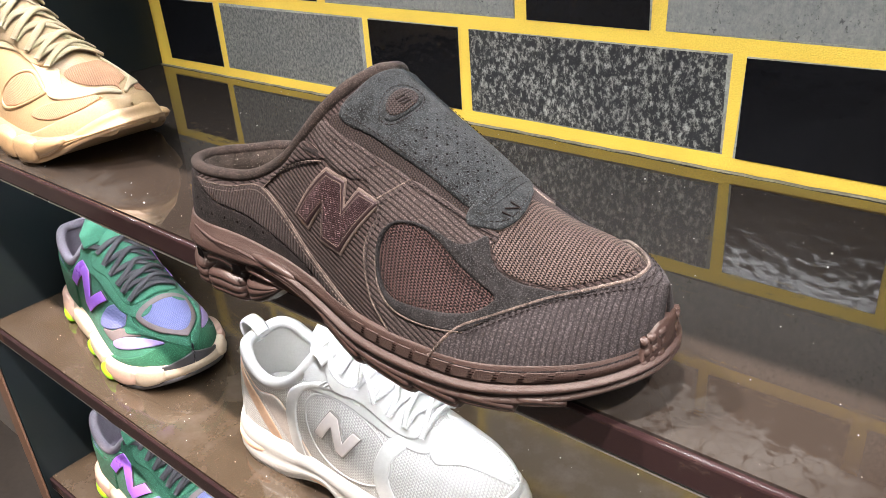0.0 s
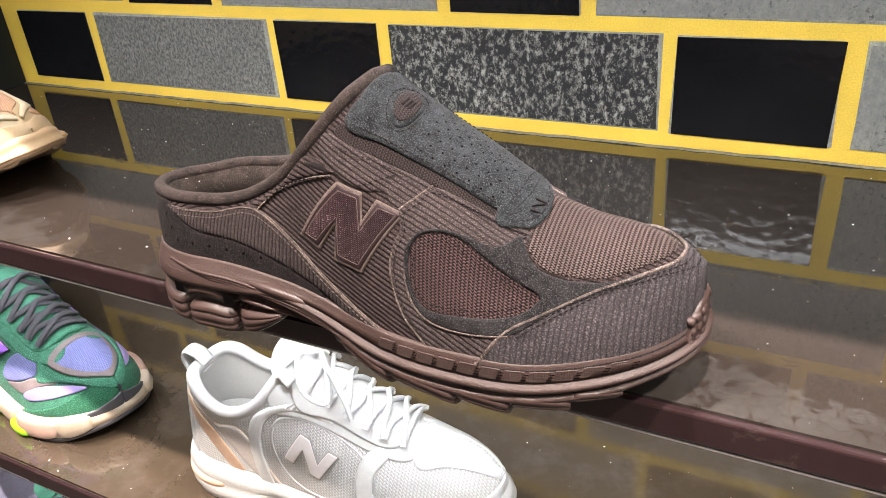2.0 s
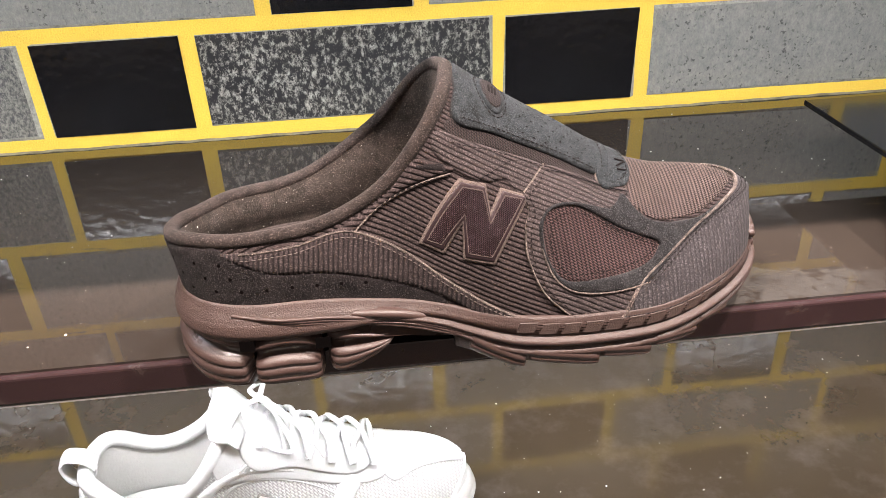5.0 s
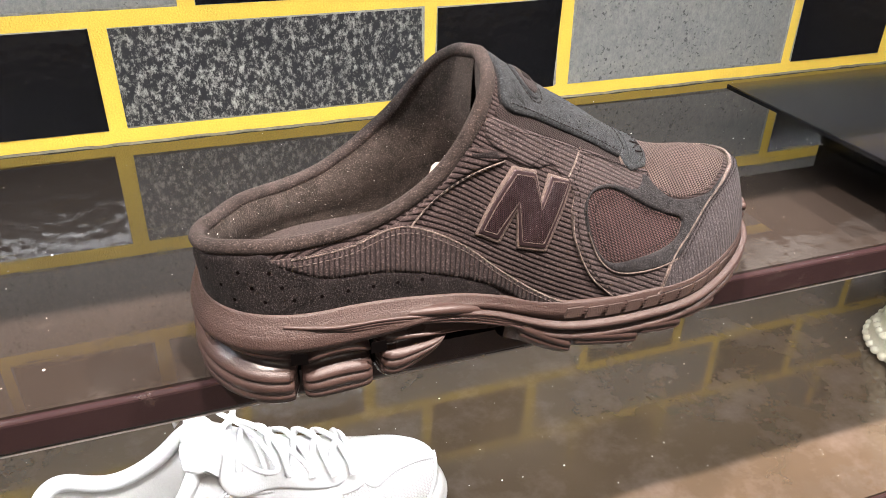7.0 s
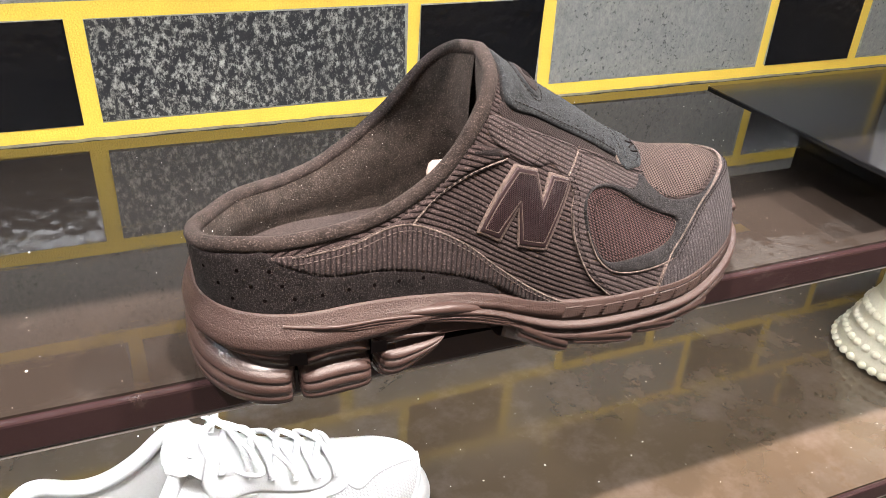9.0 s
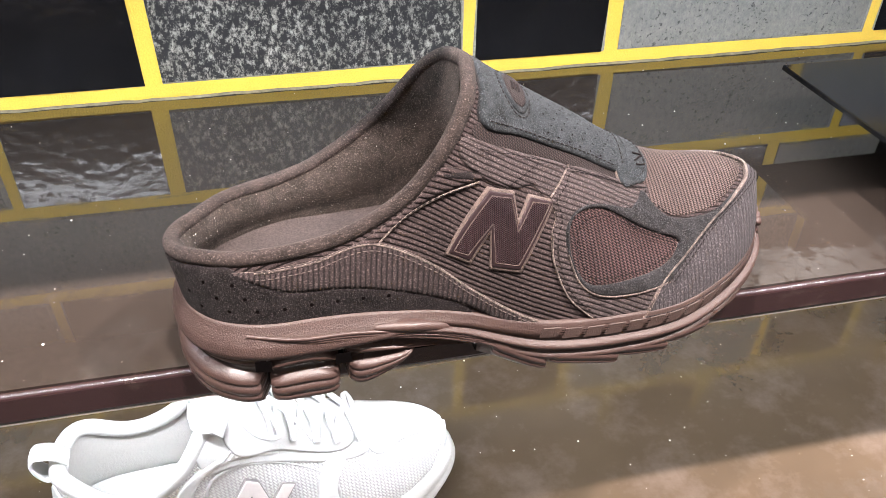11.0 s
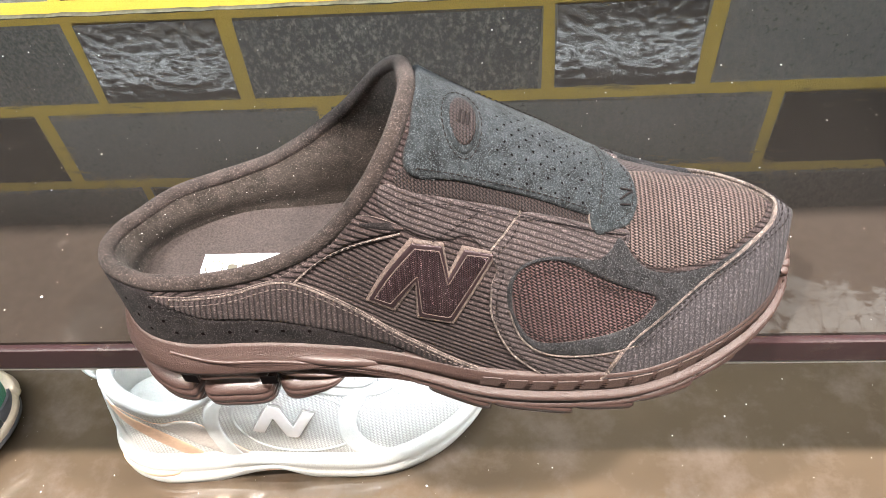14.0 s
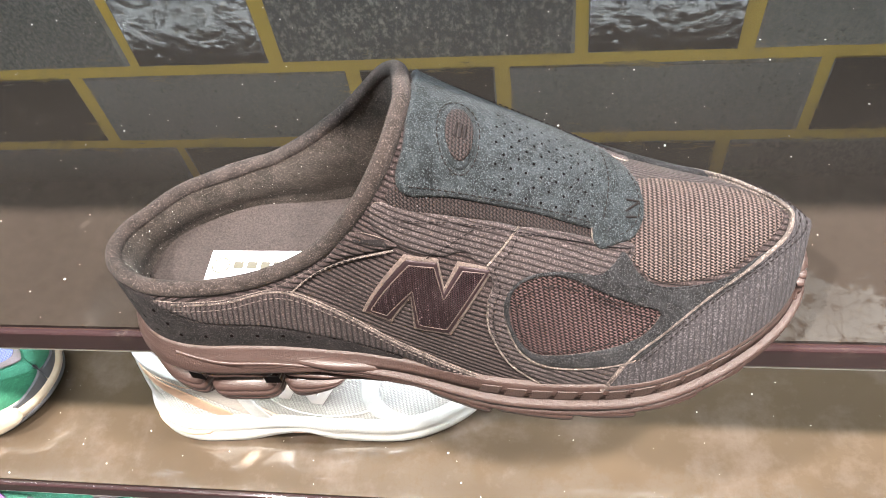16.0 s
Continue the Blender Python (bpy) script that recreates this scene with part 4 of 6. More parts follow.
wave, fin, wave_top = below_rim(wave), below_rim(fin), below_rim(wave_top)
for flip in (False, True):
    side = mirrored if flip else (lambda o: list(o))
    t = -1 if flip else 1
    patch("heel_counter", MULE, side(heel), 0.0009, heel_suede_m, mule, "near-black suede heel counter")
    patch("fin_overlay", MULE, side(fin), 0.0008, quarter_m, mule, "brown corduroy strip with a pale edge", turn=t * 20, edge=cut_m)
    patch("fin_gap", MULE, side([(0.1085, -0.655), (0.1130, -0.622), (0.1180, -0.590), (0.1222, -0.568), (0.1238, -0.572), (0.1236, -0.584), (0.1205, -0.602), (0.1160, -0.624)]), 0.0012, heel_suede_m, mule, "black velvet wedge under the strip")
    patch("eyestay_panel", MULE, side(eyestay), 0.0008, saddle_m, mule, turn=t * 4, edge=cut_m)
    patch("gore_strip", MULE, side(gore), 0.0005, gore_m, mule, "dark ribbed elastic strip", turn=0)
    patch("side_mesh", MULE, side([(x + (0.0015 if x > 0.19 else -0.0015), a + (0.012 if a > -0.65 else -0.012)) for x, a in window]), 0.0004, brown_knit_m, mule, "reddish brown open knit window", turn=t * 8)
    patch("saddle_panel", MULE, side(saddle), 0.0013, saddle_m, mule, "grey-brown corduroy saddle panel", turn=t * 3, hole=side(window), edge=cut_m)
    patch("vamp_panel", MULE, side(vamp), 0.0022, dark_suede_m, mule, "charcoal suede panel round the knit windows", hole=side(window), edge=dark_suede_m)
    wave_panel = patch("wave_panel", MULE, side(wave), 0.0016, wave_m, mule, "dark corduroy wave panel with upright ribs", turn=t * 84, edge=cut_m)
    cord("wave_edge", MULE, side([(x, a - 0.003) for x, a in wave_top[1:-1]]), 0.0012, 0.0004, cut_m, wave_panel, label="pale raw suede edge")
    cord("saddle_edge", MULE, side([(0.1655, -0.362), (0.1602, -0.445), (0.1551, -0.515)]), 0.0011, 0.0004, cut_m, mule, label="pale raw suede edge")
    cord("saddle_edge", MULE, side([(0.1551, -0.645), (0.1551, -0.732), (0.1611, -0.850), (0.1697, -0.927), (0.1776, -1.0)]), 0.0011, 0.0004, cut_m, mule, label="pale raw suede edge")
    cord("window_edge", MULE, side([(0.1611, -0.696), (0.1658, -0.789), (0.1750, -0.838), (0.1902, -0.830), (0.2080, -0.777)]), 0.0019, 0.0004, cut_m, mule, label="pale raw suede edge")
    cord("fin_edge", MULE, side([(0.0862, -0.860), (0.1074, -0.718), (0.1254, -0.580)]), 0.0009, 0.0004, cut_m, mule, label="pale raw suede edge")
    stitches("wave_stitching", MULE, side([(x, a - 0.014) for x, a in wave_top[1:-1]]), thread_brown_m, wave_panel, 0.0017, size=0.0002)
    stitches("window_stitching", MULE, side(window), thread_m, mule, 0.0025, closed=True, inset=-0.0026)
    stitches("saddle_stitching", MULE, side(saddle), thread_m, mule, 0.0017, closed=True, inset=0.0022)
    stitches("seam_stitching", MULE, side([(0.1355, -0.555), (0.1509, -0.412)]), thread_m, mule, 0.0013)
    stitches("eyestay_stitching", MULE, side([(0.1262, -0.470), (0.1449, -0.410), (0.166, -0.379), (0.190, -0.356), (0.2030, -0.345)]), thread_m, mule, 0.0021)
    stitches("fin_stitching", MULE, side([(0.092, -0.822), (0.1090, -0.705), (0.1250, -0.588)]), thread_m, mule, 0.0014)
patch("toe_mesh", MULE, toe_mesh, 0.0006, toe_knit_m, mule, "taupe open knit toe panel", turn=0)
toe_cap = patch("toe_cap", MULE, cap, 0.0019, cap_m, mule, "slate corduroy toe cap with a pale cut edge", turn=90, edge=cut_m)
cord("cap_edge", MULE, cap_line[:-1], 0.0016, 0.0008, cut_m, toe_cap, label="pale raw suede edge")
stitches("cap_stitching", MULE, [(x + 0.0024, a) for x, a in cap_line[1:-1]], thread_m, toe_cap, 0.0024)
stitches("cap_second_stitching", MULE, [(x + 0.0052, a) for x, a in cap_line[1:-1]], thread_m, toe_cap, 0.0024)
stitches("toe_mesh_stitching", MULE, [(x, a) for x, a in vamp[1:5]], thread_m, mule, 0.0027, inset=0)
tongue_panel = patch("tongue_panel", MULE, tongue, 0.0023, blue_suede_m, mule, "slate blue suede tongue panel with punched holes", edge=dark_suede_m)
stitches("tab_stitching", MULE, [(0.1995, -0.300), (0.2038, -0.262), (0.2066, -0.190), (0.2058, -0.061), (0.2028, 0.09)], thread_m, mule, 0.0027)
cord("tab_edge", MULE, [(0.1950, -0.290), (0.1975, -0.20), (0.1990, -0.10), (0.1985, 0.05), (0.1965, 0.18)], 0.0025, 0.0004, blue_suede_m, mule)
patch("tongue_tab", MULE, tab, 0.0017, blue_suede_m, mule, "small slate suede tab", base=0.0008, edge=cut_m)
for edge_line in ([(0.131, -0.346), (0.1449, -0.312), (0.1677, -0.287), (0.189, -0.282)], [(0.131, 0.346), (0.1449, 0.312), (0.1677, 0.287), (0.189, 0.282)], [(0.1935, -0.25), (0.1952, -0.11), (0.1948, 0.07), (0.1930, 0.22)]):
    stitches("tongue_stitching", MULE, edge_line, thread_m, tongue_panel, 0.0027)


def punched(last, spots, d, parent, material, radius=0.0007, name="punched_holes"):
    """Small black discs lying on a panel; their colour paints the shade of punched holes."""
    verts, faces = [], []
    for x, a in spots:
        s = float(last.s(x))
        c, n = last.off(s, a, np.array(d)), last.normal(s, a)
        u = np.cross(n, (0.1, 0.9, 0.3))
        u /= np.linalg.norm(u)
        w = np.cross(n, u)
        k = len(verts)
        verts += [c + radius * (u * math.cos(q) + w * math.sin(q)) for q in np.linspace(0, 2 * math.pi, 8, endpoint=False)]
        verts.append(c + n * 0.00002)
        faces += [(k + j, k + (j + 1) % 8, k + 8) for j in range(8)]
    return raw(name, verts, faces, material, parent, smooth=False)


spots = [(0.1570 + 0.0050 * i + 0.0025 * (j % 2), -0.265 + 0.048 * j) for i in range(7) for j in range(9)]
punched(MULE, spots, 0.00255, tongue_panel, hole_shade_m, 0.00048, "perforation")
heel_spots = []
for i in range(9):
    hx = 0.0130 + 0.0098 * i
    lo, hi = float(MULE.rim_a(hx)) + 0.012, 0.985
    heel_spots += [(hx + 0.0035 * k, -(lo + (hi - lo) * f)) for k, f in enumerate((0.24, 0.54, 0.80)) if i < 3 or f > 0.75]
punched(MULE, heel_spots, 0.00105, mule, hole_shade_m, 0.00075, "heel_perforation")



def nap(name, last, outline, d, count, material, seed, length=0.00055, hole=None):
    """Loose suede fibres standing on a panel."""
    rng = np.random.default_rng(seed)
    loop = even(curve(flat_map(last, outline), 6, True), 0.0015, True)
    lo, hi = loop.min(0), loop.max(0)
    pq = lo + rng.random((count * 3, 2)) * (hi - lo)
    pq = pq[inside(pq, loop)]
    if hole is not None:
        pq = pq[~inside(pq, even(curve(flat_map(last, hole), 6, True), 0.0015, True))]
    pq = pq[(pq[:, 0] > 0) & (pq[:, 0] < PS)][:count]
    root = lift(last, pq, np.full(len(pq), d - 0.0001))
    nrm = last.normal(np.clip(pq[:, 0] / PS, 0, 1), pq[:, 1] / QS)
    lie = rng.normal(size=(len(pq), 3))
    lie -= nrm * (lie * nrm).sum(1, keepdims=True)
    lie /= np.linalg.norm(lie, axis=1, keepdims=True)
    side_dir = np.cross(nrm, lie)
    size = length * rng.uniform(0.5, 1.3, (len(pq), 1))
    up = rng.uniform(0.15, 0.75, (len(pq), 1))
    w = side_dir * 0.00007
    bend = root + lie * size * 0.5 + nrm * size * up * 0.7
    tip = root + lie * size + nrm * size * up * 0.9
    verts = np.stack([root - w, root + w, bend + w, bend - w, tip], 1).reshape(-1, 3)
    faces = []
    for k in range(len(pq)):
        faces += [(5 * k, 5 * k + 1, 5 * k + 2, 5 * k + 3), (5 * k + 3, 5 * k + 2, 5 * k + 4)]
    return tagged(raw(name, verts, faces, material, mule, smooth=False), kind="stuff")


nap("suede_nap", MULE, tongue, 0.0023, 5200, blue_fibre_m, 1)
nap("suede_nap", MULE, tab, 0.0025, 900, blue_fibre_m, 2)
nap("suede_nap", MULE, cap, 0.0019, 5200, slate_fibre_m, 3)
nap("suede_nap", MULE, vamp, 0.0022, 1800, slate_fibre_m, 4, hole=window)
nap("suede_nap", MULE, heel, 0.0009, 2600, brown_fibre_m, 5)
nap("suede_nap", MULE, wave, 0.0016, 1500, brown_fibre_m, 6)
nap("suede_nap", MULE, saddle, 0.0013, 1500, brown_fibre_m, 7, hole=window)

# oval badge on the tongue
ring = [(0.1452 + 0.0056 * math.cos(q), -0.085 + 0.150 * math.sin(q)) for q in np.linspace(0, 2 * math.pi, 16, endpoint=False)]
badge_border = patch("badge_border", MULE, ring, 0.0011, blue_suede_m, mule, "raised suede oval", base=0.0020)
patch("badge", MULE, [(0.1452 + (x - 0.1452) * 0.78, -0.085 + (a + 0.085) * 0.8) for x, a in ring], 0.0006, gore_m, badge_border, "woven oval badge", base=0.0029)
stitches("badge_stitching", MULE, [(0.1452 + (x - 0.1452) * 1.18, -0.085 + (a + 0.085) * 1.12) for x, a in ring], thread_m, mule, 0.0025, closed=True)
for k in range(3):
    patch("badge_bar", MULE, [(0.1432 + 0.0014 * k, -0.12), (0.1441 + 0.0014 * k, -0.12), (0.1447 + 0.0014 * k, -0.05), (0.1438 + 0.0014 * k, -0.05)], 0.0004, thread_m, badge_border, base=0.0035, smooth=1, grain=0.002, round_edge=0.0003)
for k, (p0, p1) in enumerate((((0.2015, -0.225), (0.2055, -0.215)), ((0.2060, -0.150), (0.2015, -0.200)), ((0.2018, -0.145), (0.2062, -0.140)))):
    cord("tab_bar", MULE, [p0, ((p0[0] + p1[0]) / 2, (p0[1] + p1[1]) / 2), p1], 0.0028, 0.0004, thread_m, mule)

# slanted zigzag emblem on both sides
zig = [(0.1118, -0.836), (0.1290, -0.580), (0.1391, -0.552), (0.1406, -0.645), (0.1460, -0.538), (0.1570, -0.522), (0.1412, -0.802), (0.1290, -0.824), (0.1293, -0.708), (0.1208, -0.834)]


def shrunk(outline, last, k):
    """The outline moved inward by k metres."""
    pq = flat_map(last, outline)
    area = 0.5 * np.sum(pq[:, 0] * np.roll(pq[:, 1], -1) - np.roll(pq[:, 0], -1) * pq[:, 1])
    e0, e1 = pq - np.roll(pq, 1, 0), np.roll(pq, -1, 0) - pq
    n0, n1 = [np.stack([-e[:, 1], e[:, 0]], -1) / np.linalg.norm(e, axis=1, keepdims=True) * np.sign(area) for e in (e0, e1)]
    b = n0 + n1
    b = b / np.maximum((b * n0).sum(1, keepdims=True), 0.45)
    out = pq + b * k
    return [(float(last.x(p / PS)), float(q / QS)) for p, q in out]


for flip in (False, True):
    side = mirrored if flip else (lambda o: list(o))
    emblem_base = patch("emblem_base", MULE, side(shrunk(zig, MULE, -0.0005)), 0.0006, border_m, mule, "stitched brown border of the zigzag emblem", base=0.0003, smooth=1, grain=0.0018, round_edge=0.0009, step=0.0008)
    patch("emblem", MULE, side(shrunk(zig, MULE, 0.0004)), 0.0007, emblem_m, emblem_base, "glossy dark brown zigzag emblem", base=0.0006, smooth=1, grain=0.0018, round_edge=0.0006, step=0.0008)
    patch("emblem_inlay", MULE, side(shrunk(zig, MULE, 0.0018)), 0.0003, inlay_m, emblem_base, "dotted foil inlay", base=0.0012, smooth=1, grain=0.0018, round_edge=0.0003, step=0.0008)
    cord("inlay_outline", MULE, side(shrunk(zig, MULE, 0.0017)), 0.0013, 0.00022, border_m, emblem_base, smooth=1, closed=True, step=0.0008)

# midsole and outsole
body_low = [(0.0, 0.029), (0.03, 0.0308), (0.06, 0.0308), (0.078, 0.0318), (0.09, 0.0335), (0.105, 0.0315), (0.118, 0.0275), (0.130, 0.0215), (0.145, 0.0145), (0.17, 0.0112), (0.20, 0.0112), (0.225, 0.0128), (0.245, 0.0158), (0.26, 0.0205), (0.276, 0.026)]
toe_low = [(0.12, 0.012), (0.13, 0.0075), (0.145, 0.002), (0.165, 0.0), (0.195, 0.0), (0.215, 0.002), (0.235, 0.006), (0.252, 0.012), (0.265, 0.0185), (0.276, 0.025)]
W = lambda dz: (lambda x: table(MULE.welt, x) + dz)
B = lambda k, dz=0.0: (lambda x: table(body_low, x) * k + (table(MULE.welt, x)) * (1 - k) + dz)
L0 = lambda dz: (lambda x: table(toe_low, x) + dz)
O = lambda v: (lambda x: np.full(len(x), v))
OX = lambda a, b: (lambda x: a + (b - a) * np.clip((x - 0.088) / 0.045, 0, 1))
MID_ROWS = [(0.0022, 0.0018, 0.0), (0.0032, 0.0024, 0.06), (0.0042, 0.0030, 0.34), (0.0045, 0.0014, 0.37), (0.0047, 0.0014, 0.40), (0.0049, 0.0046, 0.43), (0.0052, 0.0057, 0.50), (0.0056, 0.0056, 0.60), (0.0058, 0.0046, 0.655),
            (0.0059, 0.0002, 0.69), (0.0059, 0.0002, 0.75), (0.0058, 0.0046, 0.78), (0.0054, 0.0056, 0.87), (0.0044, 0.0053, 0.965), (0.0024, 0.0036, 1.0)]
sole_wall(MULE, [(O(-0.003), W(0.0026)), (O(0.0010), W(0.0031)), (O(0.0020), W(0.0024))] + [(OX(a, b), B(k)) for a, b, k in MID_ROWS] + [(O(-0.006), B(1.0, -0.0005)), (O(-0.016), B(1.0, 0.001))], eva_m, mule, "midsole", "brown textured foam midsole", n=220)
sole_wall(MULE, [(O(-0.004), B(1.0, 0.003)), (O(0.0020), B(1.0, 0.002)), (O(0.0024), B(1.0, -0.0005)), (O(0.0006), L0(0.0060)), (O(-0.004), L0(0.0036)), (O(-0.012), L0(0.0026))], sole_m, mule, "outsole", "brown rubber forefoot outsole", x_from=0.124, n=90)


def bar(xa, xb, sgn, low, high, profile, material, name, label="", wrap=False, n=26, power=4.0, pinch=0.35, shrink=0.22):
    """A sculpted block along the welt. profile: (outward, share of the height, material slot) from top to bottom; ends are rounded."""
    if wrap:
        t = np.linspace(-float(MULE.s(xb)), float(MULE.s(xb)), n * 3)
        sg, ss = np.where(t < 0, -1, 1), np.abs(t)
    else:
        ss = np.linspace(float(MULE.s(xa)), float(MULE.s(xb)), n)
        sg = np.full(n, sgn)
    x = MULE.x(ss)
    u = np.linspace(-1, 1, len(x))
    base = np.stack([x, table(MULE.mid, x) + sg * MULE.half(x)], -1)
    d = np.gradient(base, axis=0)
    d /= np.maximum(np.linalg.norm(d, axis=1, keepdims=True), 1e-9)
    nrm = np.stack([-d[:, 1], d[:, 0]], -1)
    nrm = np.where(((base - np.array([np.clip(x, 0.045, 0.225).mean() if not wrap else 0.045, 0.0])) * nrm).sum(1, keepdims=True) < 0, -nrm, nrm)
    taper = np.maximum(1 - np.abs(u) ** power, 0.0) ** (1 / power)
    out = np.array([p[0] for p in profile])
    share = np.array([p[1] for p in profile])
    z0, z1 = low(x)[:, None], high(x)[:, None]
    mid = (z0 + z1) / 2
    z = mid + (z0 + (z1 - z0) * share[None] - mid) * (1 - shrink + shrink * taper[:, None])
    o = -0.010 + (out[None] + 0.010) * (pinch + (1 - pinch) * taper[:, None])
    grid = np.concatenate([base[:, None] + nrm[:, None] * o[..., None], z[..., None]], -1)
    verts, faces = sheet(grid, closed_v=True)
    m = len(profile)
    slots = [profile[k % m][2] for k in range(len(faces))]
    faces += [tuple(range(m))[::-1], tuple((len(x) - 1) * m + k for k in range(m))]
    return raw(name, verts, faces, material, mule, label, slots=slots + [0, 0])


POD = [(-0.018, 1.0, 0), (0.0020, 1.0, 0), (0.0044, 0.965, 0), (0.0050, 0.92, 0), (0.0042, 0.865, 1), (0.0006, 0.84, 1), (-0.0004, 0.78, 1), (0.0006, 0.70, 1), (0.0036, 0.665, 0), (0.0054, 0.63, 0), (0.0062, 0.575, 0), (0.0060, 0.545, 0), (0.0047, 0.53, 0), (0.0047, 0.515, 0), (0.0062, 0.50, 0),
       (0.0064, 0.42, 0), (0.0061, 0.37, 0), (0.0045, 0.355, 0), (0.0045, 0.34, 0), (0.0058, 0.325, 0), (0.0056, 0.24, 0), (0.0048, 0.23, 0), (0.0034, 0.22, 0), (0.0034, 0.205, 0), (0.0040, 0.19, 0), (0.0012, 0.10, 0), (-0.0040, 0.03, 0), (-0.0070, 0.0, 0), (-0.018, 0.0, 0)]
LUG = [(-0.016, 1.0, 0), (0.0030, 1.0, 0), (0.0050, 0.93, 0), (0.0058, 0.80, 0), (0.0056, 0.64, 0), (0.0046, 0.61, 0), (0.0046, 0.58, 0), (0.0054, 0.55, 0), (0.0044, 0.36, 0), (0.0014, 0.12, 0), (-0.0030, 0.0, 0), (-0.016, 0.0, 0)]
BLADE = [(0.0010, 1.0, 0), (0.0052, 0.95, 0), (0.0062, 0.70, 0), (0.0064, 0.40, 0), (0.0054, 0.08, 0), (0.0010, 0.0, 0)]
GROOVED = [(0.0, 1.0, 0)] + [(0.0040 - 0.0012 * (k % 2), 1.0 - 0.083 * (k + 0.5), 0) for k in range(12)] + [(0.0, 0.0, 0)]
for sgn in (-1, 1):
    for xa, xb in ((0.1290, 0.1550), (0.1540, 0.1868), (0.1858, 0.2092), (0.2082, 0.2312), (0.2302, 0.2480)):
        run = lambda x, xa=xa, xb=xb: np.clip((x - xa) / (xb - xa), 0, 1)
        bar(xa, xb, sgn, lambda x: table(toe_low, x) + 0.0052 - 0.0040 * run(x), lambda x: table(body_low, x) + 0.0040 - 0.0042 * run(x) ** 2, LUG, sole_m, "tread_lug", n=20, power=7, pinch=0.5, shrink=0.15)
    bar(0.0392, 0.0678, sgn, lambda x: 0.0030 + 0 * x, lambda x: 0.0318 - 22 * (x - 0.0535) ** 2, POD, [sole_m, pod_m], "heel_pod", "ribbed brown rubber pod with a glossy groove")
    bar(0.0700, 0.0990, sgn, lambda x: 0.0055 + 0.0185 * np.clip((x - 0.074) / 0.025, 0, 1) ** 1.3, lambda x: 0.0312 - 0.0046 * np.clip((x - 0.072) / 0.027, 0, 1) ** 1.5, POD, [sole_m, pod_m], "heel_pod", "ribbed brown rubber pod with a glossy groove", power=3.2, shrink=0.3)
    bar(0.0720, 0.1220, sgn, lambda x: 0.0368 - 7.0 * np.clip(x - 0.086, 0, 1) ** 2 - 0.10 * np.clip(x - 0.100, 0, 1), lambda x: 0.0408 - 6.5 * np.clip(x - 0.088, 0, 1) ** 2 - 0.05 * np.clip(x - 0.1, 0, 1), BLADE, sole_m, "sole_blade", "long raised leaf-shaped blade on the midsole", power=1.6, pinch=0.55, shrink=0.9)
    bar(0.0780, 0.1270, sgn, lambda x: 0.0252 - 0.18 * np.clip(x - 0.104, 0, 1), lambda x: 0.0342 - 0.22 * np.clip(x - 0.100, 0, 1), GROOVED, pod_m, "shank", "dark glossy ribbed arch shank", power=2.2, pinch=0.8, shrink=0.75)
    ridge_paths = [[(0.034 + 0.005 * k, 0.0425 - 0.0013 * k), (0.052 + 0.003 * k, 0.0405 - 0.0013 * k), (0.072, 0.0392 - 0.0013 * k), (0.090, 0.0368 - 0.0013 * k), (0.106, 0.0335 - 0.0013 * k), (0.124, 0.0275 - 0.0012 * k), (0.142, 0.0205 - 0.0009 * k)] for k in range(3)]
    for path in ridge_paths:
        pts = [(x, float(table(MULE.mid, x) + sgn * (MULE.half(np.array(x)) + (0.0030 if j in (0, len(path) - 1) else 0.0046))), z) for j, (x, z) in enumerate(path)]
        rv, rf, ruv = tube_mesh(curve([np.array(p) for p in pts], 8), 0.0008, 7, 1.0)
        raw("sole_ridge", rv, rf, sole_m, mule, uvs=ruv)

    def wall_at(x, off, z):
        return np.array((x, float(table(MULE.mid, x) + sgn * (MULE.half(np.array(x)) + off)), z))
    for i in range(11):
        xn = 0.1495 + 0.0094 * i
        top, hgt = float(table(MULE.welt, xn)) + 0.0004, 0.33 * float(table(MULE.welt, xn) - table(body_low, xn))
        pad = [wall_at(xn + 0.0016, 0.0025, top), wall_at(xn + 0.0092, 0.0025, top), wall_at(xn + 0.0076, 0.0031, top - hgt), wall_at(xn, 0.0031, top - hgt)]
        out = np.array((0, sgn * 0.00035, 0.0))
        faces = [(4, 5, 6, 7), (0, 1, 5, 4), (1, 2, 6, 5), (2, 3, 7, 6), (3, 0, 4, 7)]
        raw("foxing_pad", pad + [p * 0.93 + sum(pad) / 4 * 0.07 + out for p in pad], faces if sgn > 0 else [f[::-1] for f in faces], fox_m, mule, smooth=False)
        # Flat black bars paint the shade of the notches between pads.
        verts, faces = [], []
        for r in range(3):
            k = len(verts)
            z_hi = top - hgt * (0.12 + 0.28 * r)
            verts += [wall_at(xn + 0.0072 + 0.0018 * (1 - 0.3 * r), 0.0037, z_hi), wall_at(xn + 0.0092 + 0.0018 * (1 - 0.3 * r), 0.0037, z_hi), wall_at(xn + 0.0092 + 0.0018 * (1 - 0.3 * r), 0.0037, z_hi - 0.00035), wall_at(xn + 0.0072 + 0.0018 * (1 - 0.3 * r), 0.0037, z_hi - 0.00035)]
            faces.append((k, k + 1, k + 2, k + 3) if sgn < 0 else (k + 3, k + 2, k + 1, k))
        raw("foxing_notch", verts, faces, hole_shade_m, mule, smooth=False)
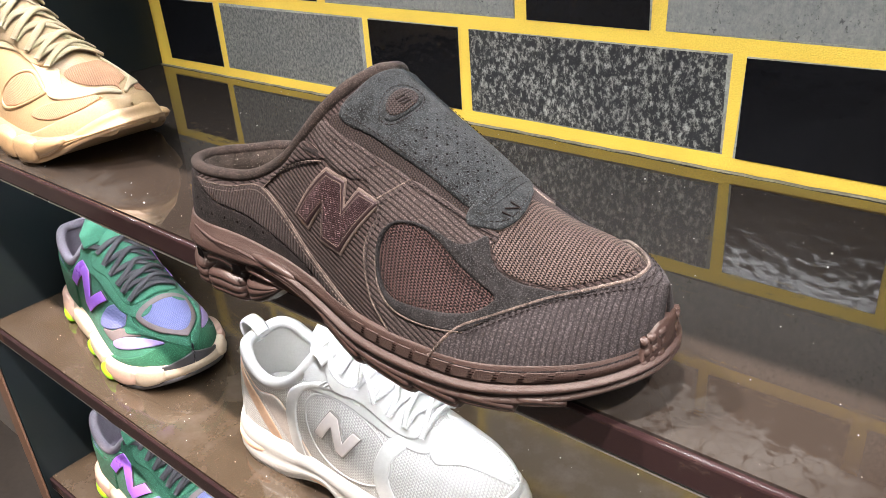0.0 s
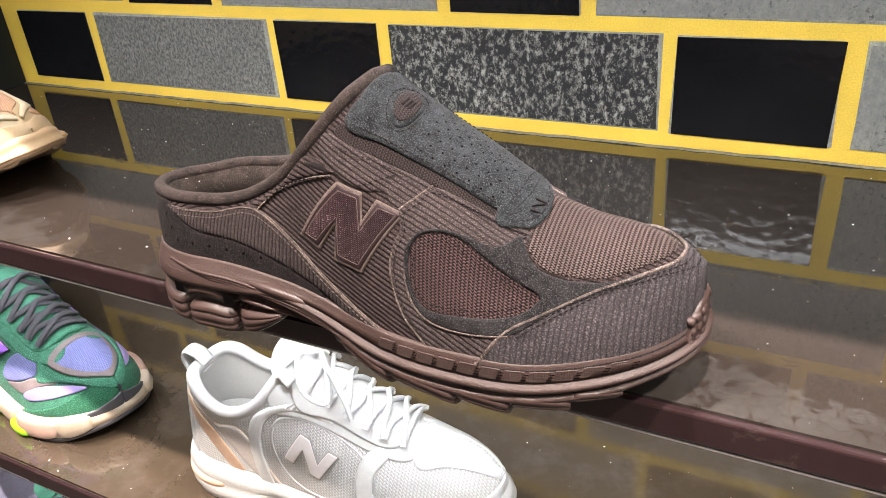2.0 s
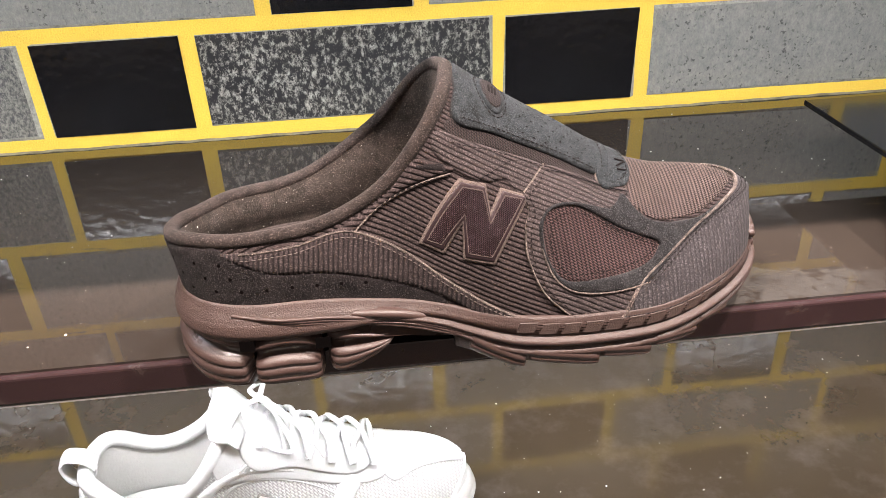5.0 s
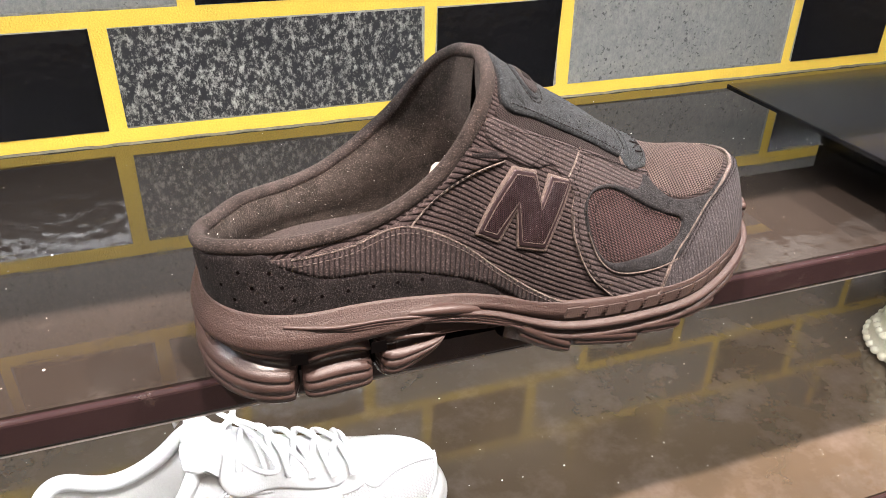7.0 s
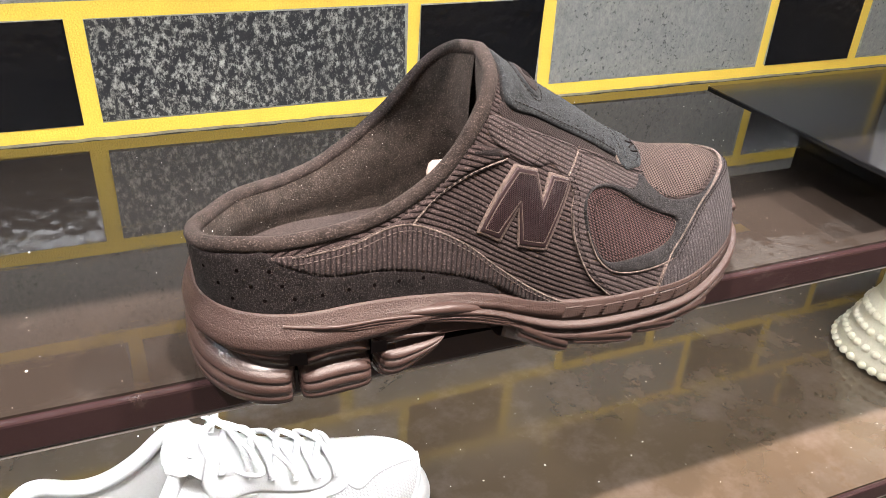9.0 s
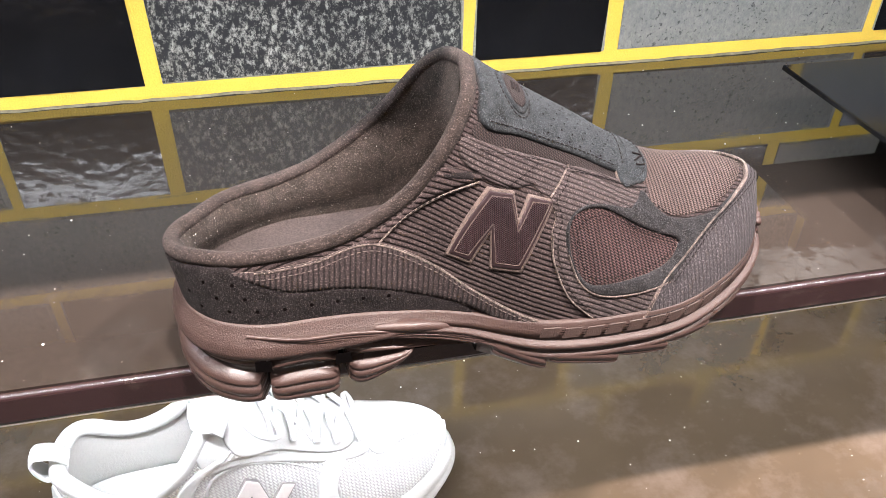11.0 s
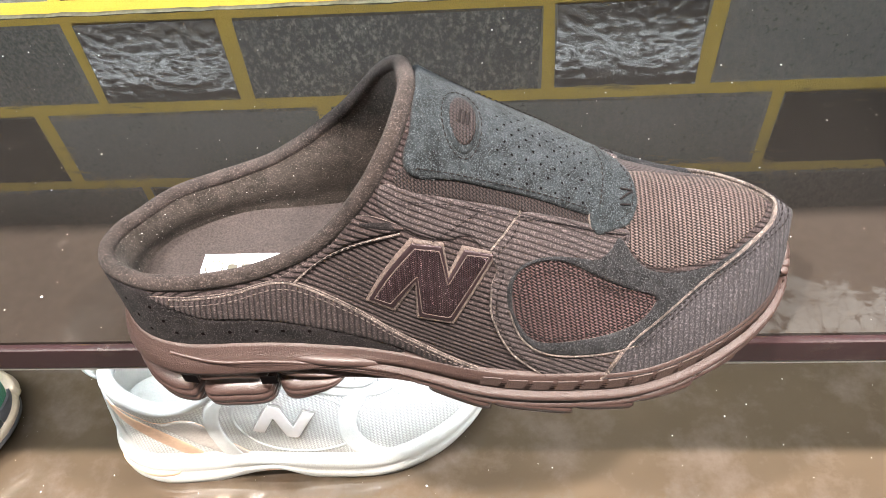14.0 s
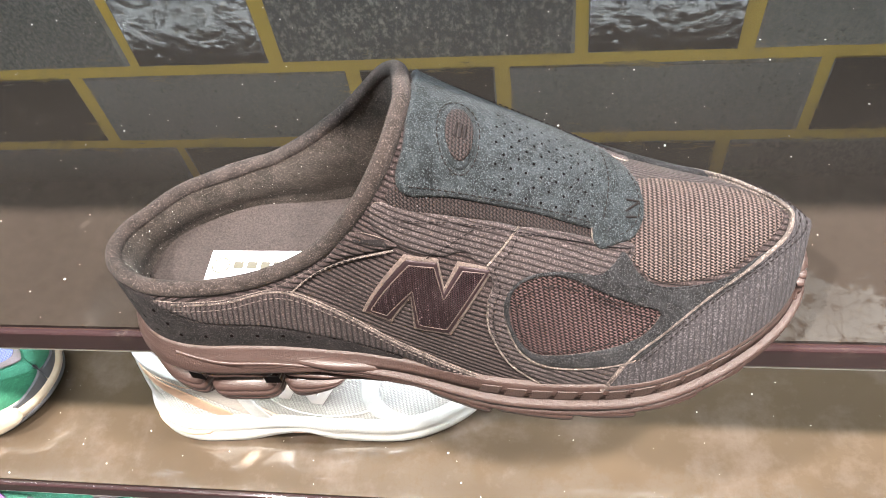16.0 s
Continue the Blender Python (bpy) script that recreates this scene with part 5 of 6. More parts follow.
    # Black plates paint the shade of the openings between the pods.
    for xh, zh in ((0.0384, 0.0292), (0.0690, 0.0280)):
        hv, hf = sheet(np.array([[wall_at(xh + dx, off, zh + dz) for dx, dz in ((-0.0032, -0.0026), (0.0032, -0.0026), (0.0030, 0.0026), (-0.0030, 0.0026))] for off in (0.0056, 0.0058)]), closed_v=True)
        raw("pod_gap", hv, hf + [(4, 5, 6, 7)], hole_shade_m, mule, "black plate painting the shade between two pods", smooth=False)
bar(0.0092, 0.0376, 1, lambda x: 0.0004 + 0.0012 * np.clip((x - 0.02) / 0.018, 0, 1), lambda x: 0.0316 + 0.004 * np.clip(1 - (x - 0.011) / 0.025, 0, 1), POD, [sole_m, pod_m], "heel_pod", "ribbed brown rubber heel pod wrapping the heel", wrap=True, power=8)
rise = lambda dz: (lambda x: table(MULE.welt, x) + dz + 0.0095 * np.clip((x - 0.2660) / 0.0030, 0, 1) ** 0.8)
grow = lambda v: (lambda x: v * np.clip((x - 0.2638) / 0.003, 0.15, 1))
sole_wall(MULE, [(O(-0.0015), rise(0.0004)), (grow(0.0020), rise(0.0006)), (grow(0.0030), rise(-0.0004)), (grow(0.0034), rise(-0.004)), (grow(0.0036), L0(0.012)), (grow(0.0036), L0(0.0055)), (O(-0.002), L0(0.0036)), (O(-0.012), L0(0.0036))], sole_m, mule, "toe_bumper", "rubber toe bumper rising over the toe", x_from=0.2640, n=44)
for sgn in (-1, 1):
    for k in range(3):
        for row in range(3):
            xt = 0.2655 + 0.0012 * k + 0.0003 * (row % 2) + 0.0008 * (sgn < 0)
            bar(xt, min(xt + 0.0010, 0.2694), sgn, lambda x: table(toe_low, x) + 0.0065 + 0.0050 * row, lambda x: table(toe_low, x) + 0.0102 + 0.0050 * row, [(0.0, 1.0, 0), (0.0036, 0.93, 0), (0.0042, 0.5, 0), (0.0038, 0.07, 0), (0.0, 0.0, 0)], sole_m, "toe_block", n=7, power=8, pinch=0.85, shrink=0.1)
# A black sheet inside the sole stands in for shade between the pods.
raw("sole_core", *sheet(np.stack([np.stack([MULE.x(np.linspace(0.1, 0.6, 20)), table(MULE.mid, MULE.x(np.linspace(0.1, 0.6, 20))) + k * (MULE.half(MULE.x(np.linspace(0.1, 0.6, 20))) - 0.010), np.full(20, zz)], -1) for k, zz in ((-1, 0.032), (-1, 0.012), (1, 0.012), (1, 0.032))], 1)), hole_shade_m, mule, "dark hollow between the pods")

# sticker on the insole with a ring and bars of print
bed_v = np.array(bed).reshape(-1, 3)
on_bed = lambda x, y: float(bed_v[np.argmin((bed_v[:, 0] - x) ** 2 + (bed_v[:, 1] - y) ** 2), 2])
tag_z0, tag_z1 = on_bed(0.0575, -0.016), on_bed(0.0575, -0.004)
tag_m = pose(0.0575, -0.0097, max(tag_z0, tag_z1) * 0.5 + min(tag_z0, tag_z1) * 0.5 + 0.0016, math.degrees(math.atan2(tag_z1 - tag_z0, 0.012)), 0, 0)
bm = box_bm(-0.0200, 0.0200, -0.0075, 0.0075, 0, 0.0004, 0.0001)
sticker = part("sticker", bm, sticker_m, mule, "white paper sticker", smooth=False)
sticker.matrix_local = tag_m
for bx, bw in ((-0.0090, 0.0040), (-0.0034, 0.0042), (0.0024, 0.0038), (0.0076, 0.0036), (0.0126, 0.0038)):
    box("print_bar", bx, bx + bw, -0.0015, 0.0018, 0.0005, 0.0006, ink_m, sticker)
ringv, ringf, _ = tube_mesh([(-0.0145 + 0.0036 * math.cos(q), 0.0036 * math.sin(q), 0.0006) for q in np.linspace(0, 2 * math.pi, 24, endpoint=False)], 0.0003, 5, 0.4, True)
raw("print_ring", ringv, ringf, ink_m, sticker)

# tissue paper stuffed into the toe
bm = bmesh.new()
bmesh.ops.create_icosphere(bm, subdivisions=4, radius=0.0145)
for vert in bm.verts:
    vert.co *= 1 + 0.35 * noise.noise(vert.co * 90) + 0.2 * noise.noise(vert.co * 240)
    vert.co.z *= 0.75
tissue = part("tissue_paper", bm, paper_m, None)
tissue.matrix_world = pose(0.147, -0.268, 1.2875)
tagged(tissue, "crumpled pinkish tissue paper stuffed inside the mule", "paper")

# ---- laced sneakers ----
white_mesh_m = knit("white_air_mesh", (0.57, 0.565, 0.55), (0.42, 0.413, 0.40), 0.0024, 0.0024, 0.0004, 0.6)
white_m = plain("white_leather", (0.45, 0.45, 0.44), 0.42, (30, 0.03), (300, 0.02), 0.0002, 700)
lace_white_m = plain("white_lace_cord", (0.44, 0.44, 0.43), 0.8, (60, 0.05), (900, 0.12), 0.0006, 1100)
silver_m = plain("silver_grey_leather", (0.60, 0.60, 0.59), 0.34, (30, 0.06), (300, 0.04), 0.0002, 700, metal=0.1)
steel_m = plain("steel_grey_edge", (0.27, 0.255, 0.24), 0.4)
foil_m = plain("pale_pink_foil", (0.62, 0.57, 0.55), 0.4, (30, 0.05), (300, 0.03))
gold_m = plain("rose_gold_foil", (0.66, 0.46, 0.33), 0.35, (30, 0.15), (300, 0.06), metal=0.5)
greige_m = plain("greige_strip", (0.40, 0.36, 0.33), 0.5)
white_foam_m = plain("white_foam", (0.46, 0.45, 0.43), 0.5, (25, 0.03), (400, 0.02), 0.0003, 600)
peach_m = plain("peach_foam", (0.72, 0.42, 0.28), 0.5, (25, 0.1), (400, 0.03))
grey_rubber_m = plain("dark_grey_rubber", (0.045, 0.045, 0.05), 0.45)
green_m = suede("green_suede", (0.043, 0.150, 0.098), 0.05, 0.0004, 0.05, 0.7)
deep_green_m = suede("deep_green_suede", (0.026, 0.110, 0.062), 0.05, 0.0004, 0.05, 0.7)
periwinkle_m = knit("periwinkle_mesh", (0.18, 0.1935, 0.378), (0.10, 0.11, 0.25), 0.0016, 0.0016, 0.0003)
lilac_m = plain("lilac_leather", (0.30, 0.24, 0.50), 0.4, (40, 0.1), (300, 0.05))
violet_m = plain("violet_foil", (0.37, 0.15, 0.75), 0.3, (25, 0.12), (200, 0.05))
grey_lining_m = plain("grey_collar_cloth", (0.20, 0.18, 0.22), 0.9, (60, 0.12), (900, 0.2), 0.0005, 1100)
charcoal_lace_m = plain("charcoal_lace", (0.035, 0.034, 0.04), 0.75, (60, 0.15), (900, 0.2), 0.0006, 1200)
taupe_m = plain("taupe_trim", (0.15, 0.12, 0.12), 0.7, (60, 0.12), (600, 0.12), 0.0003, 900)
ivory_m = plain("ivory_foam", (0.425, 0.3485, 0.2635), 0.5, (25, 0.06), (400, 0.04), 0.0004, 500)
blush_m = plain("blush_foam", (0.46, 0.31, 0.25), 0.5, (25, 0.06), (400, 0.04), 0.0004, 500)
lime_m = plain("lime_rubber", (0.33, 0.78, 0.02), 0.35, (25, 0.06), (400, 0.04))
cream_m = plain("cream_nubuck", (0.325, 0.226, 0.126), 0.7, (25, 0.08), (500, 0.08), 0.0002, 900)
pale_cream_m = plain("pale_cream_leather", (0.350, 0.282, 0.186), 0.5, (25, 0.05), (500, 0.04), 0.0002, 900)
butter_m = plain("butter_leather", (0.290, 0.203, 0.112), 0.4, (25, 0.06), (400, 0.04), 0.0003, 500)
peach_mesh_m = knit("peach_mesh", (0.362, 0.205, 0.120), (0.27, 0.15, 0.092), 0.0015, 0.0018, 0.0004)
cream_lace_m = plain("cream_lace", (0.318, 0.257, 0.153), 0.7, (60, 0.08), (900, 0.08), 0.0005, 1200)
cream_sole_m = plain("cream_foam", (0.335, 0.218, 0.116), 0.45, (25, 0.06), (400, 0.04), 0.0003, 500)
gum_m = plain("translucent_gum_rubber", (0.33235, 0.21675, 0.12282), 0.35, (25, 0.1), (400, 0.05))
oat_m = plain("oat_rubber", (0.50, 0.465, 0.36), 0.5, (25, 0.05), (400, 0.04), 0.0004, 300)


def runner_last(length=0.262, tall=1.0, wide=1.0):
    k = length / 0.262
    f = lambda tab, m=1.0: [(x * k, v * m) for x, v in tab]
    return Last(0.004 * k, 0.264 * k,
                wide=f([(0, 0.038), (0.05, 0.039), (0.10, 0.040), (0.15, 0.045), (0.19, 0.048), (0.23, 0.044), (0.27, 0.040)], wide),
                mid=f([(0, 0), (0.12, 0.0), (0.2, 0.002), (0.27, 0.004)]),
                welt=f([(0, 0.040), (0.03, 0.036), (0.08, 0.032), (0.13, 0.028), (0.18, 0.025), (0.22, 0.027), (0.25, 0.034), (0.27, 0.038)], tall),
                top=f([(0, 0.17), (0.06, 0.175), (0.10, 0.152), (0.118, 0.137), (0.14, 0.120), (0.165, 0.103), (0.19, 0.090), (0.215, 0.081), (0.24, 0.073), (0.255, 0.064), (0.268, 0.050)], tall),
                power=[(0, 2.2), (0.09, 2.05), (0.13, 1.72), (0.18, 1.60), (0.22, 1.62), (0.28, 1.75)],
                skew=[(0, 0.0), (0.15, 0.002), (0.22, 0.003), (0.28, 0.0)],
                rim=f([(0.004, 0.106), (0.014, 0.108), (0.026, 0.104), (0.042, 0.094), (0.058, 0.089), (0.075, 0.093), (0.092, 0.106), (0.106, 0.123), (0.118, 0.137)], tall),
                heel_r=0.040, toe_r=0.080)


def laces(last, parent, material, xs, reach=0.235, d=0.0075, radius=0.0027, bow=False, roundness=0.5):
    """Crossed lacing, one cord a crossing, and a bow."""
    rng = random.Random(len(xs) * 7 + int(reach * 100))
    for i, (x0, x1) in enumerate(zip(xs, xs[1:])):
        for sgn in (-1, 1):
            j = [rng.uniform(-0.0016, 0.0016) for _ in range(5)]
            cord("lace", last, [(x0 + j[0], sgn * reach), (x0 * 0.8 + x1 * 0.2 + j[1], sgn * reach * 0.55), ((x0 + x1) / 2 + j[2], 0.0), (x0 * 0.2 + x1 * 0.8 + j[3], -sgn * reach * 0.55), (x1 + j[4], -sgn * reach)], d + 0.0012 * (sgn > 0) + j[2] * 0.5, radius, material, parent, roundness)
    cord("lace", last, [(xs[-1], -reach), (xs[-1] + 0.001, 0.0), (xs[-1], reach)], d, radius, material, parent, roundness)
    if bow:
        c = last.of(xs[0] + 0.004, 0.0) + np.array([0, 0, 0.012])
        for pts in (((0, 0, 0), (-0.008, -0.016, 0.006), (0.004, -0.034, -0.008), (0.018, -0.030, -0.018), (0.010, -0.012, -0.004), (0, 0, 0.001)),
                    ((0, 0, 0), (0.006, 0.016, 0.006), (0.016, 0.030, -0.006), (0.004, 0.034, -0.012), (-0.006, 0.014, -0.002), (0, 0, 0.001)),
                    ((0, 0, 0.001), (0.012, -0.014, 0.002), (0.030, -0.026, -0.016), (0.036, -0.030, -0.028)),
                    ((0, 0, 0.001), (-0.010, -0.010, 0.004), (-0.018, -0.020, -0.002)),
                    ((-0.003, -0.004, -0.003), (-0.001, 0.0, 0.004), (0.003, 0.004, -0.003))):
            v, f, uv = tube_mesh(curve([c + np.array(p) for p in pts], 7), radius * 0.85, 7, 0.6)
            raw("bow_loop", v, f, material, parent)


def tongue_flap(last, parent, material, tip=0.022, half=0.026, name="tongue", label=""):
    """The padded tongue: under the laces and standing above the throat."""
    x0 = last.rim[-1][0]
    patch("tongue_base", last, [(x0 - 0.002, -0.42), (x0 + 0.03, -0.40), (x0 + 0.072, -0.36), (x0 + 0.080, 0.0), (x0 + 0.072, 0.36), (x0 + 0.03, 0.40), (x0 - 0.002, 0.42)], 0.0030, material, parent, label)
    t = np.linspace(0, 1, 14)
    u = np.linspace(-1, 1, 17)
    base = last.of(x0, 0.0)
    front, back = [], []
    for k in t:
        c = base + np.array([-0.30 * tip * k + 0.006 * (1 - k), 0, tip * k - 0.006])
        w = half * (1 - 0.30 * k ** 3)
        row = [c + np.array([-0.012 * q * q * (0.6 + 0.4 * k), w * q, -0.006 * q * q - 0.016 * abs(q) ** 3 * max(0.0, k - 0.35) / 0.65]) for q in u]
        front.append(row)
        back.append([p + np.array([-0.0065 * (1 - abs(q) ** 6), 0, -0.0015]) for p, q in zip(row, u)])
    grid = np.concatenate([np.array(front), np.array(back)[::-1]], 0)
    v, f = sheet(grid, closed_u=True)
    return raw(name, v, f, material, parent, label)


def sneaker_body(shoe, last, base_m, collar_m, inner_m, floor_z=0.044):
    upper_shell(last, base_m, shoe, "upper")
    collar(last, collar_m, shoe, 0.0050, 0.0035, label="padded collar roll")
    _, bed = lining_shell(last, inner_m, shoe, [(0, floor_z), (0.1, floor_z - 0.004), (0.2, floor_z - 0.012)], gap=0.006)
    v, f = sheet(bed)
    raw("insole", v, f, inner_m, shoe)


def both(shoe, last, name, outline, thick, material, label="", edge=None, turn=0.0, base=0.0, hole=None, smooth=6, stitch=None):
    outline = [(x, min(a, -float(last.rim_a(x)) - 0.05)) if x < 0.096 else (x, a) for x, a in outline]
    for flip in (False, True):
        side = mirrored if flip else (lambda o: list(o))
        patch(name, last, side(outline), thick, material, shoe, label, base=base, turn=-turn if flip else turn, hole=side(hole) if hole else None, smooth=smooth, edge=edge, grain=0.0042, step=0.0022)
        if stitch:
            stitches("stitching", last, side(outline), stitch, shoe, base + thick + 0.0003, closed=True, inset=0.0022, smooth=smooth)


def zigzag(cx, ca, w, h, lean=0.35):
    """A slanted zigzag outline about (cx, ca): w wide in metres, h high in a."""
    k = 0.25
    pts = [(-0.5, -0.5), (-0.5, 0.5), (-0.5 + k, 0.5), (0.5 - k, -0.10), (0.5 - k, 0.5), (0.5, 0.5), (0.5, -0.5), (0.5 - k, -0.5), (-0.5 + k, 0.10), (-0.5 + k, -0.5)]
    return [(cx + w * (px + lean * py * 0.8), ca + h * py) for px, py in pts]


def emblem(shoe, last, cx, ca, w, h, face_m, rim_material, lean=0.35, name="emblem", label=""):
    z = zigzag(cx, ca, w, h, lean)
    for flip in (False, True):
        side = mirrored if flip else (lambda o: list(o))
        border = patch("emblem_border", last, side(shrunk(z, last, -0.0007)), 0.0008, rim_material, shoe, base=0.0012, smooth=1, grain=0.0025, round_edge=0.0006, step=0.0011)
        patch(name, last, side(z), 0.0008, face_m, border, label, base=0.0018, smooth=1, grain=0.0025, round_edge=0.0006, step=0.0011)


def const(v):
    return lambda x: np.full(len(x), v)


def white_runner(m):
    shoe = thing("running_shoe", m, "white mesh running shoe with silver overlays and loose white laces", "shoe")
    last = runner_last(0.256, 0.92, 0.90)
    last.lean = -0.17
    sneaker_body(shoe, last, white_mesh_m, white_m, white_foam_m)
    tongue_flap(last, shoe, white_m, 0.022)
    both(shoe, last, "eyestay", [(0.108, -0.38), (0.125, -0.34), (0.150, -0.33), (0.186, -0.31), (0.198, -0.15), (0.205, -0.26), (0.198, -0.42), (0.175, -0.46), (0.150, -0.47), (0.128, -0.50), (0.112, -0.56), (0.100, -0.60), (0.096, -0.50)], 0.0012, white_m, "white leather eyestay", silver_m)
    both(shoe, last, "saddle_band", [(0.084, -1.02), (0.078, -0.86), (0.081, -0.72), (0.093, -0.58), (0.118, -0.45), (0.140, -0.41), (0.142, -0.43), (0.120, -0.49), (0.100, -0.61), (0.090, -0.73), (0.088, -0.86), (0.096, -1.02)], 0.0018, silver_m, "curved silver saddle band", white_m)
    ring = lambda k: [(0.137 + 0.040 * k * math.cos(q) + 0.008 * math.sin(q), -0.71 + 0.235 * k * math.sin(q)) for q in np.linspace(0, 2 * math.pi, 18, endpoint=False)]
    both(shoe, last, "window_rim", ring(1.0), 0.0009, white_m, "thin white rim round the mesh window", hole=ring(0.95))
    both(shoe, last, "window_frame", [(0.170, -0.46), (0.178, -0.38), (0.184, -0.44), (0.176, -0.60), (0.177, -0.74), (0.188, -0.88), (0.205, -1.02), (0.186, -1.02), (0.170, -0.90), (0.163, -0.74), (0.164, -0.60)], 0.0014, silver_m, "swooping silver overlay", silver_m)
    both(shoe, last, "vamp_overlay", [(0.196, -0.30), (0.204, -0.12), (0.207, -0.02), (0.213, -0.04), (0.226, -0.17), (0.244, -0.23), (0.256, -0.25), (0.256, -0.36), (0.242, -0.37), (0.222, -0.40), (0.206, -0.46)], 0.0010, white_m, "white leather vamp overlay")
    both(shoe, last, "heel_strip", [(0.010, -0.60), (0.026, -0.64), (0.048, -0.70), (0.072, -0.80), (0.096, -0.96), (0.104, -1.02), (0.088, -1.02), (0.066, -0.92), (0.044, -0.80), (0.024, -0.74), (0.010, -0.70)], 0.0012, greige_m, "greige strip with a rose gold edge", gold_m)
    both(shoe, last, "heel_line", [(0.014, -0.72), (0.040, -0.82), (0.062, -0.94), (0.070, -1.02), (0.062, -1.02), (0.036, -0.88), (0.014, -0.76)], 0.0008, gold_m)
    both(shoe, last, "heel_panel", [(0.0052, -0.62), (0.012, -0.62), (0.016, -0.80), (0.024, -1.02), (0.010, -1.02), (0.0052, -1.02)], 0.0012, white_m)
    emblem(shoe, last, 0.1285, -0.695, 0.028, 0.195, foil_m, steel_m, 0.60, label="pale zigzag emblem")
    patch("toe_guard", last, [(0.236, -1.02), (0.248, -0.80), (0.2570, -0.50), (0.2590, -0.20), (0.2595, 0.0), (0.2590, 0.20), (0.2570, 0.50), (0.248, 0.80), (0.236, 1.02), (0.256, 1.03), (0.2640, 1.02), (0.26498, 0.5), (0.26498, 0.0), (0.26498, -0.5), (0.2640, -1.02), (0.256, -1.03)], 0.0014, silver_m, shoe, "silver toe guard")
    for k in range(4):
        for sgn in (-1, 1):
            cord("eyelet_loop", last, [(0.110 + 0.004 * k, sgn * (0.52 - 0.02 * k)), (0.116 + 0.004 * k, sgn * (0.45 - 0.02 * k)), (0.122 + 0.004 * k, sgn * (0.38 - 0.02 * k))], 0.0016, 0.0009, white_m, shoe)
    laces(last, shoe, lace_white_m, [0.124, 0.138, 0.152, 0.166, 0.179, 0.192], reach=0.33, d=0.0052, radius=0.0022, bow=True, roundness=0.9)
    tabc = np.array([0.018, 0.0, 0.102])
    v, f, uv = tube_mesh(curve([tabc + np.array(p) for p in ((0.004, 0, -0.008), (-0.007, 0, -0.012), (-0.013, 0, -0.001), (-0.010, 0, 0.007), (0.0, 0, 0.005), (0.006, 0, -0.002))], 7), 0.0070, 8, 0.22, False, (0.6, 0, 0.8))
    raw("pull_tab", v, f, white_m, shoe, "white heel pull tab")
    low = [(0, 0.003), (0.02, 0.0), (0.07, 0.0), (0.10, 0.010), (0.118, 0.013), (0.135, 0.003), (0.15, 0.0), (0.20, 0.0), (0.225, 0.004), (0.25, 0.016), (0.27, 0.026)]
    wz = lambda k, dz=0.0: (lambda x: table(last.welt, x) * (1 - k) + (table(low, x) + 0.004) * k + dz)
    sole_wall(last, [(const(-0.003), wz(0, 0.003)), (const(0.001), wz(0, 0.003)), (const(0.004), wz(0.15)), (const(0.006), wz(0.35)), (const(0.0045), wz(0.5)), (const(0.0065), wz(0.62)), (const(0.0075), wz(0.85)), (const(0.0055), wz(1.0)), (const(-0.010), wz(1.0))], white_foam_m, shoe, "midsole", "white sculpted foam midsole", n=110)
    sole_wall(last, [(const(-0.006), wz(1.0, 0.001)), (const(0.0050), wz(1.0, 0.0004)), (const(0.0052), lambda x: table(low, x)), (const(-0.010), lambda x: table(low, x))], white_foam_m, shoe, "outsole", "white rubber outsole", n=90)
    for sgn in (-1, 1):
        lump(last, 0.006, 0.050, sgn, 0.012, 0.022, 0.0078, 0.01, peach_m, shoe, "heel_insert", "peach foam insert", ribs=1, depth=0.0003, n=18, m=14)
        lump(last, 0.088, 0.126, sgn, 0.012, 0.021, 0.0066, 0.01, peach_m, shoe, "arch_insert", "peach arch insert", ribs=1, depth=0.0003, n=18, m=14)
    return shoe


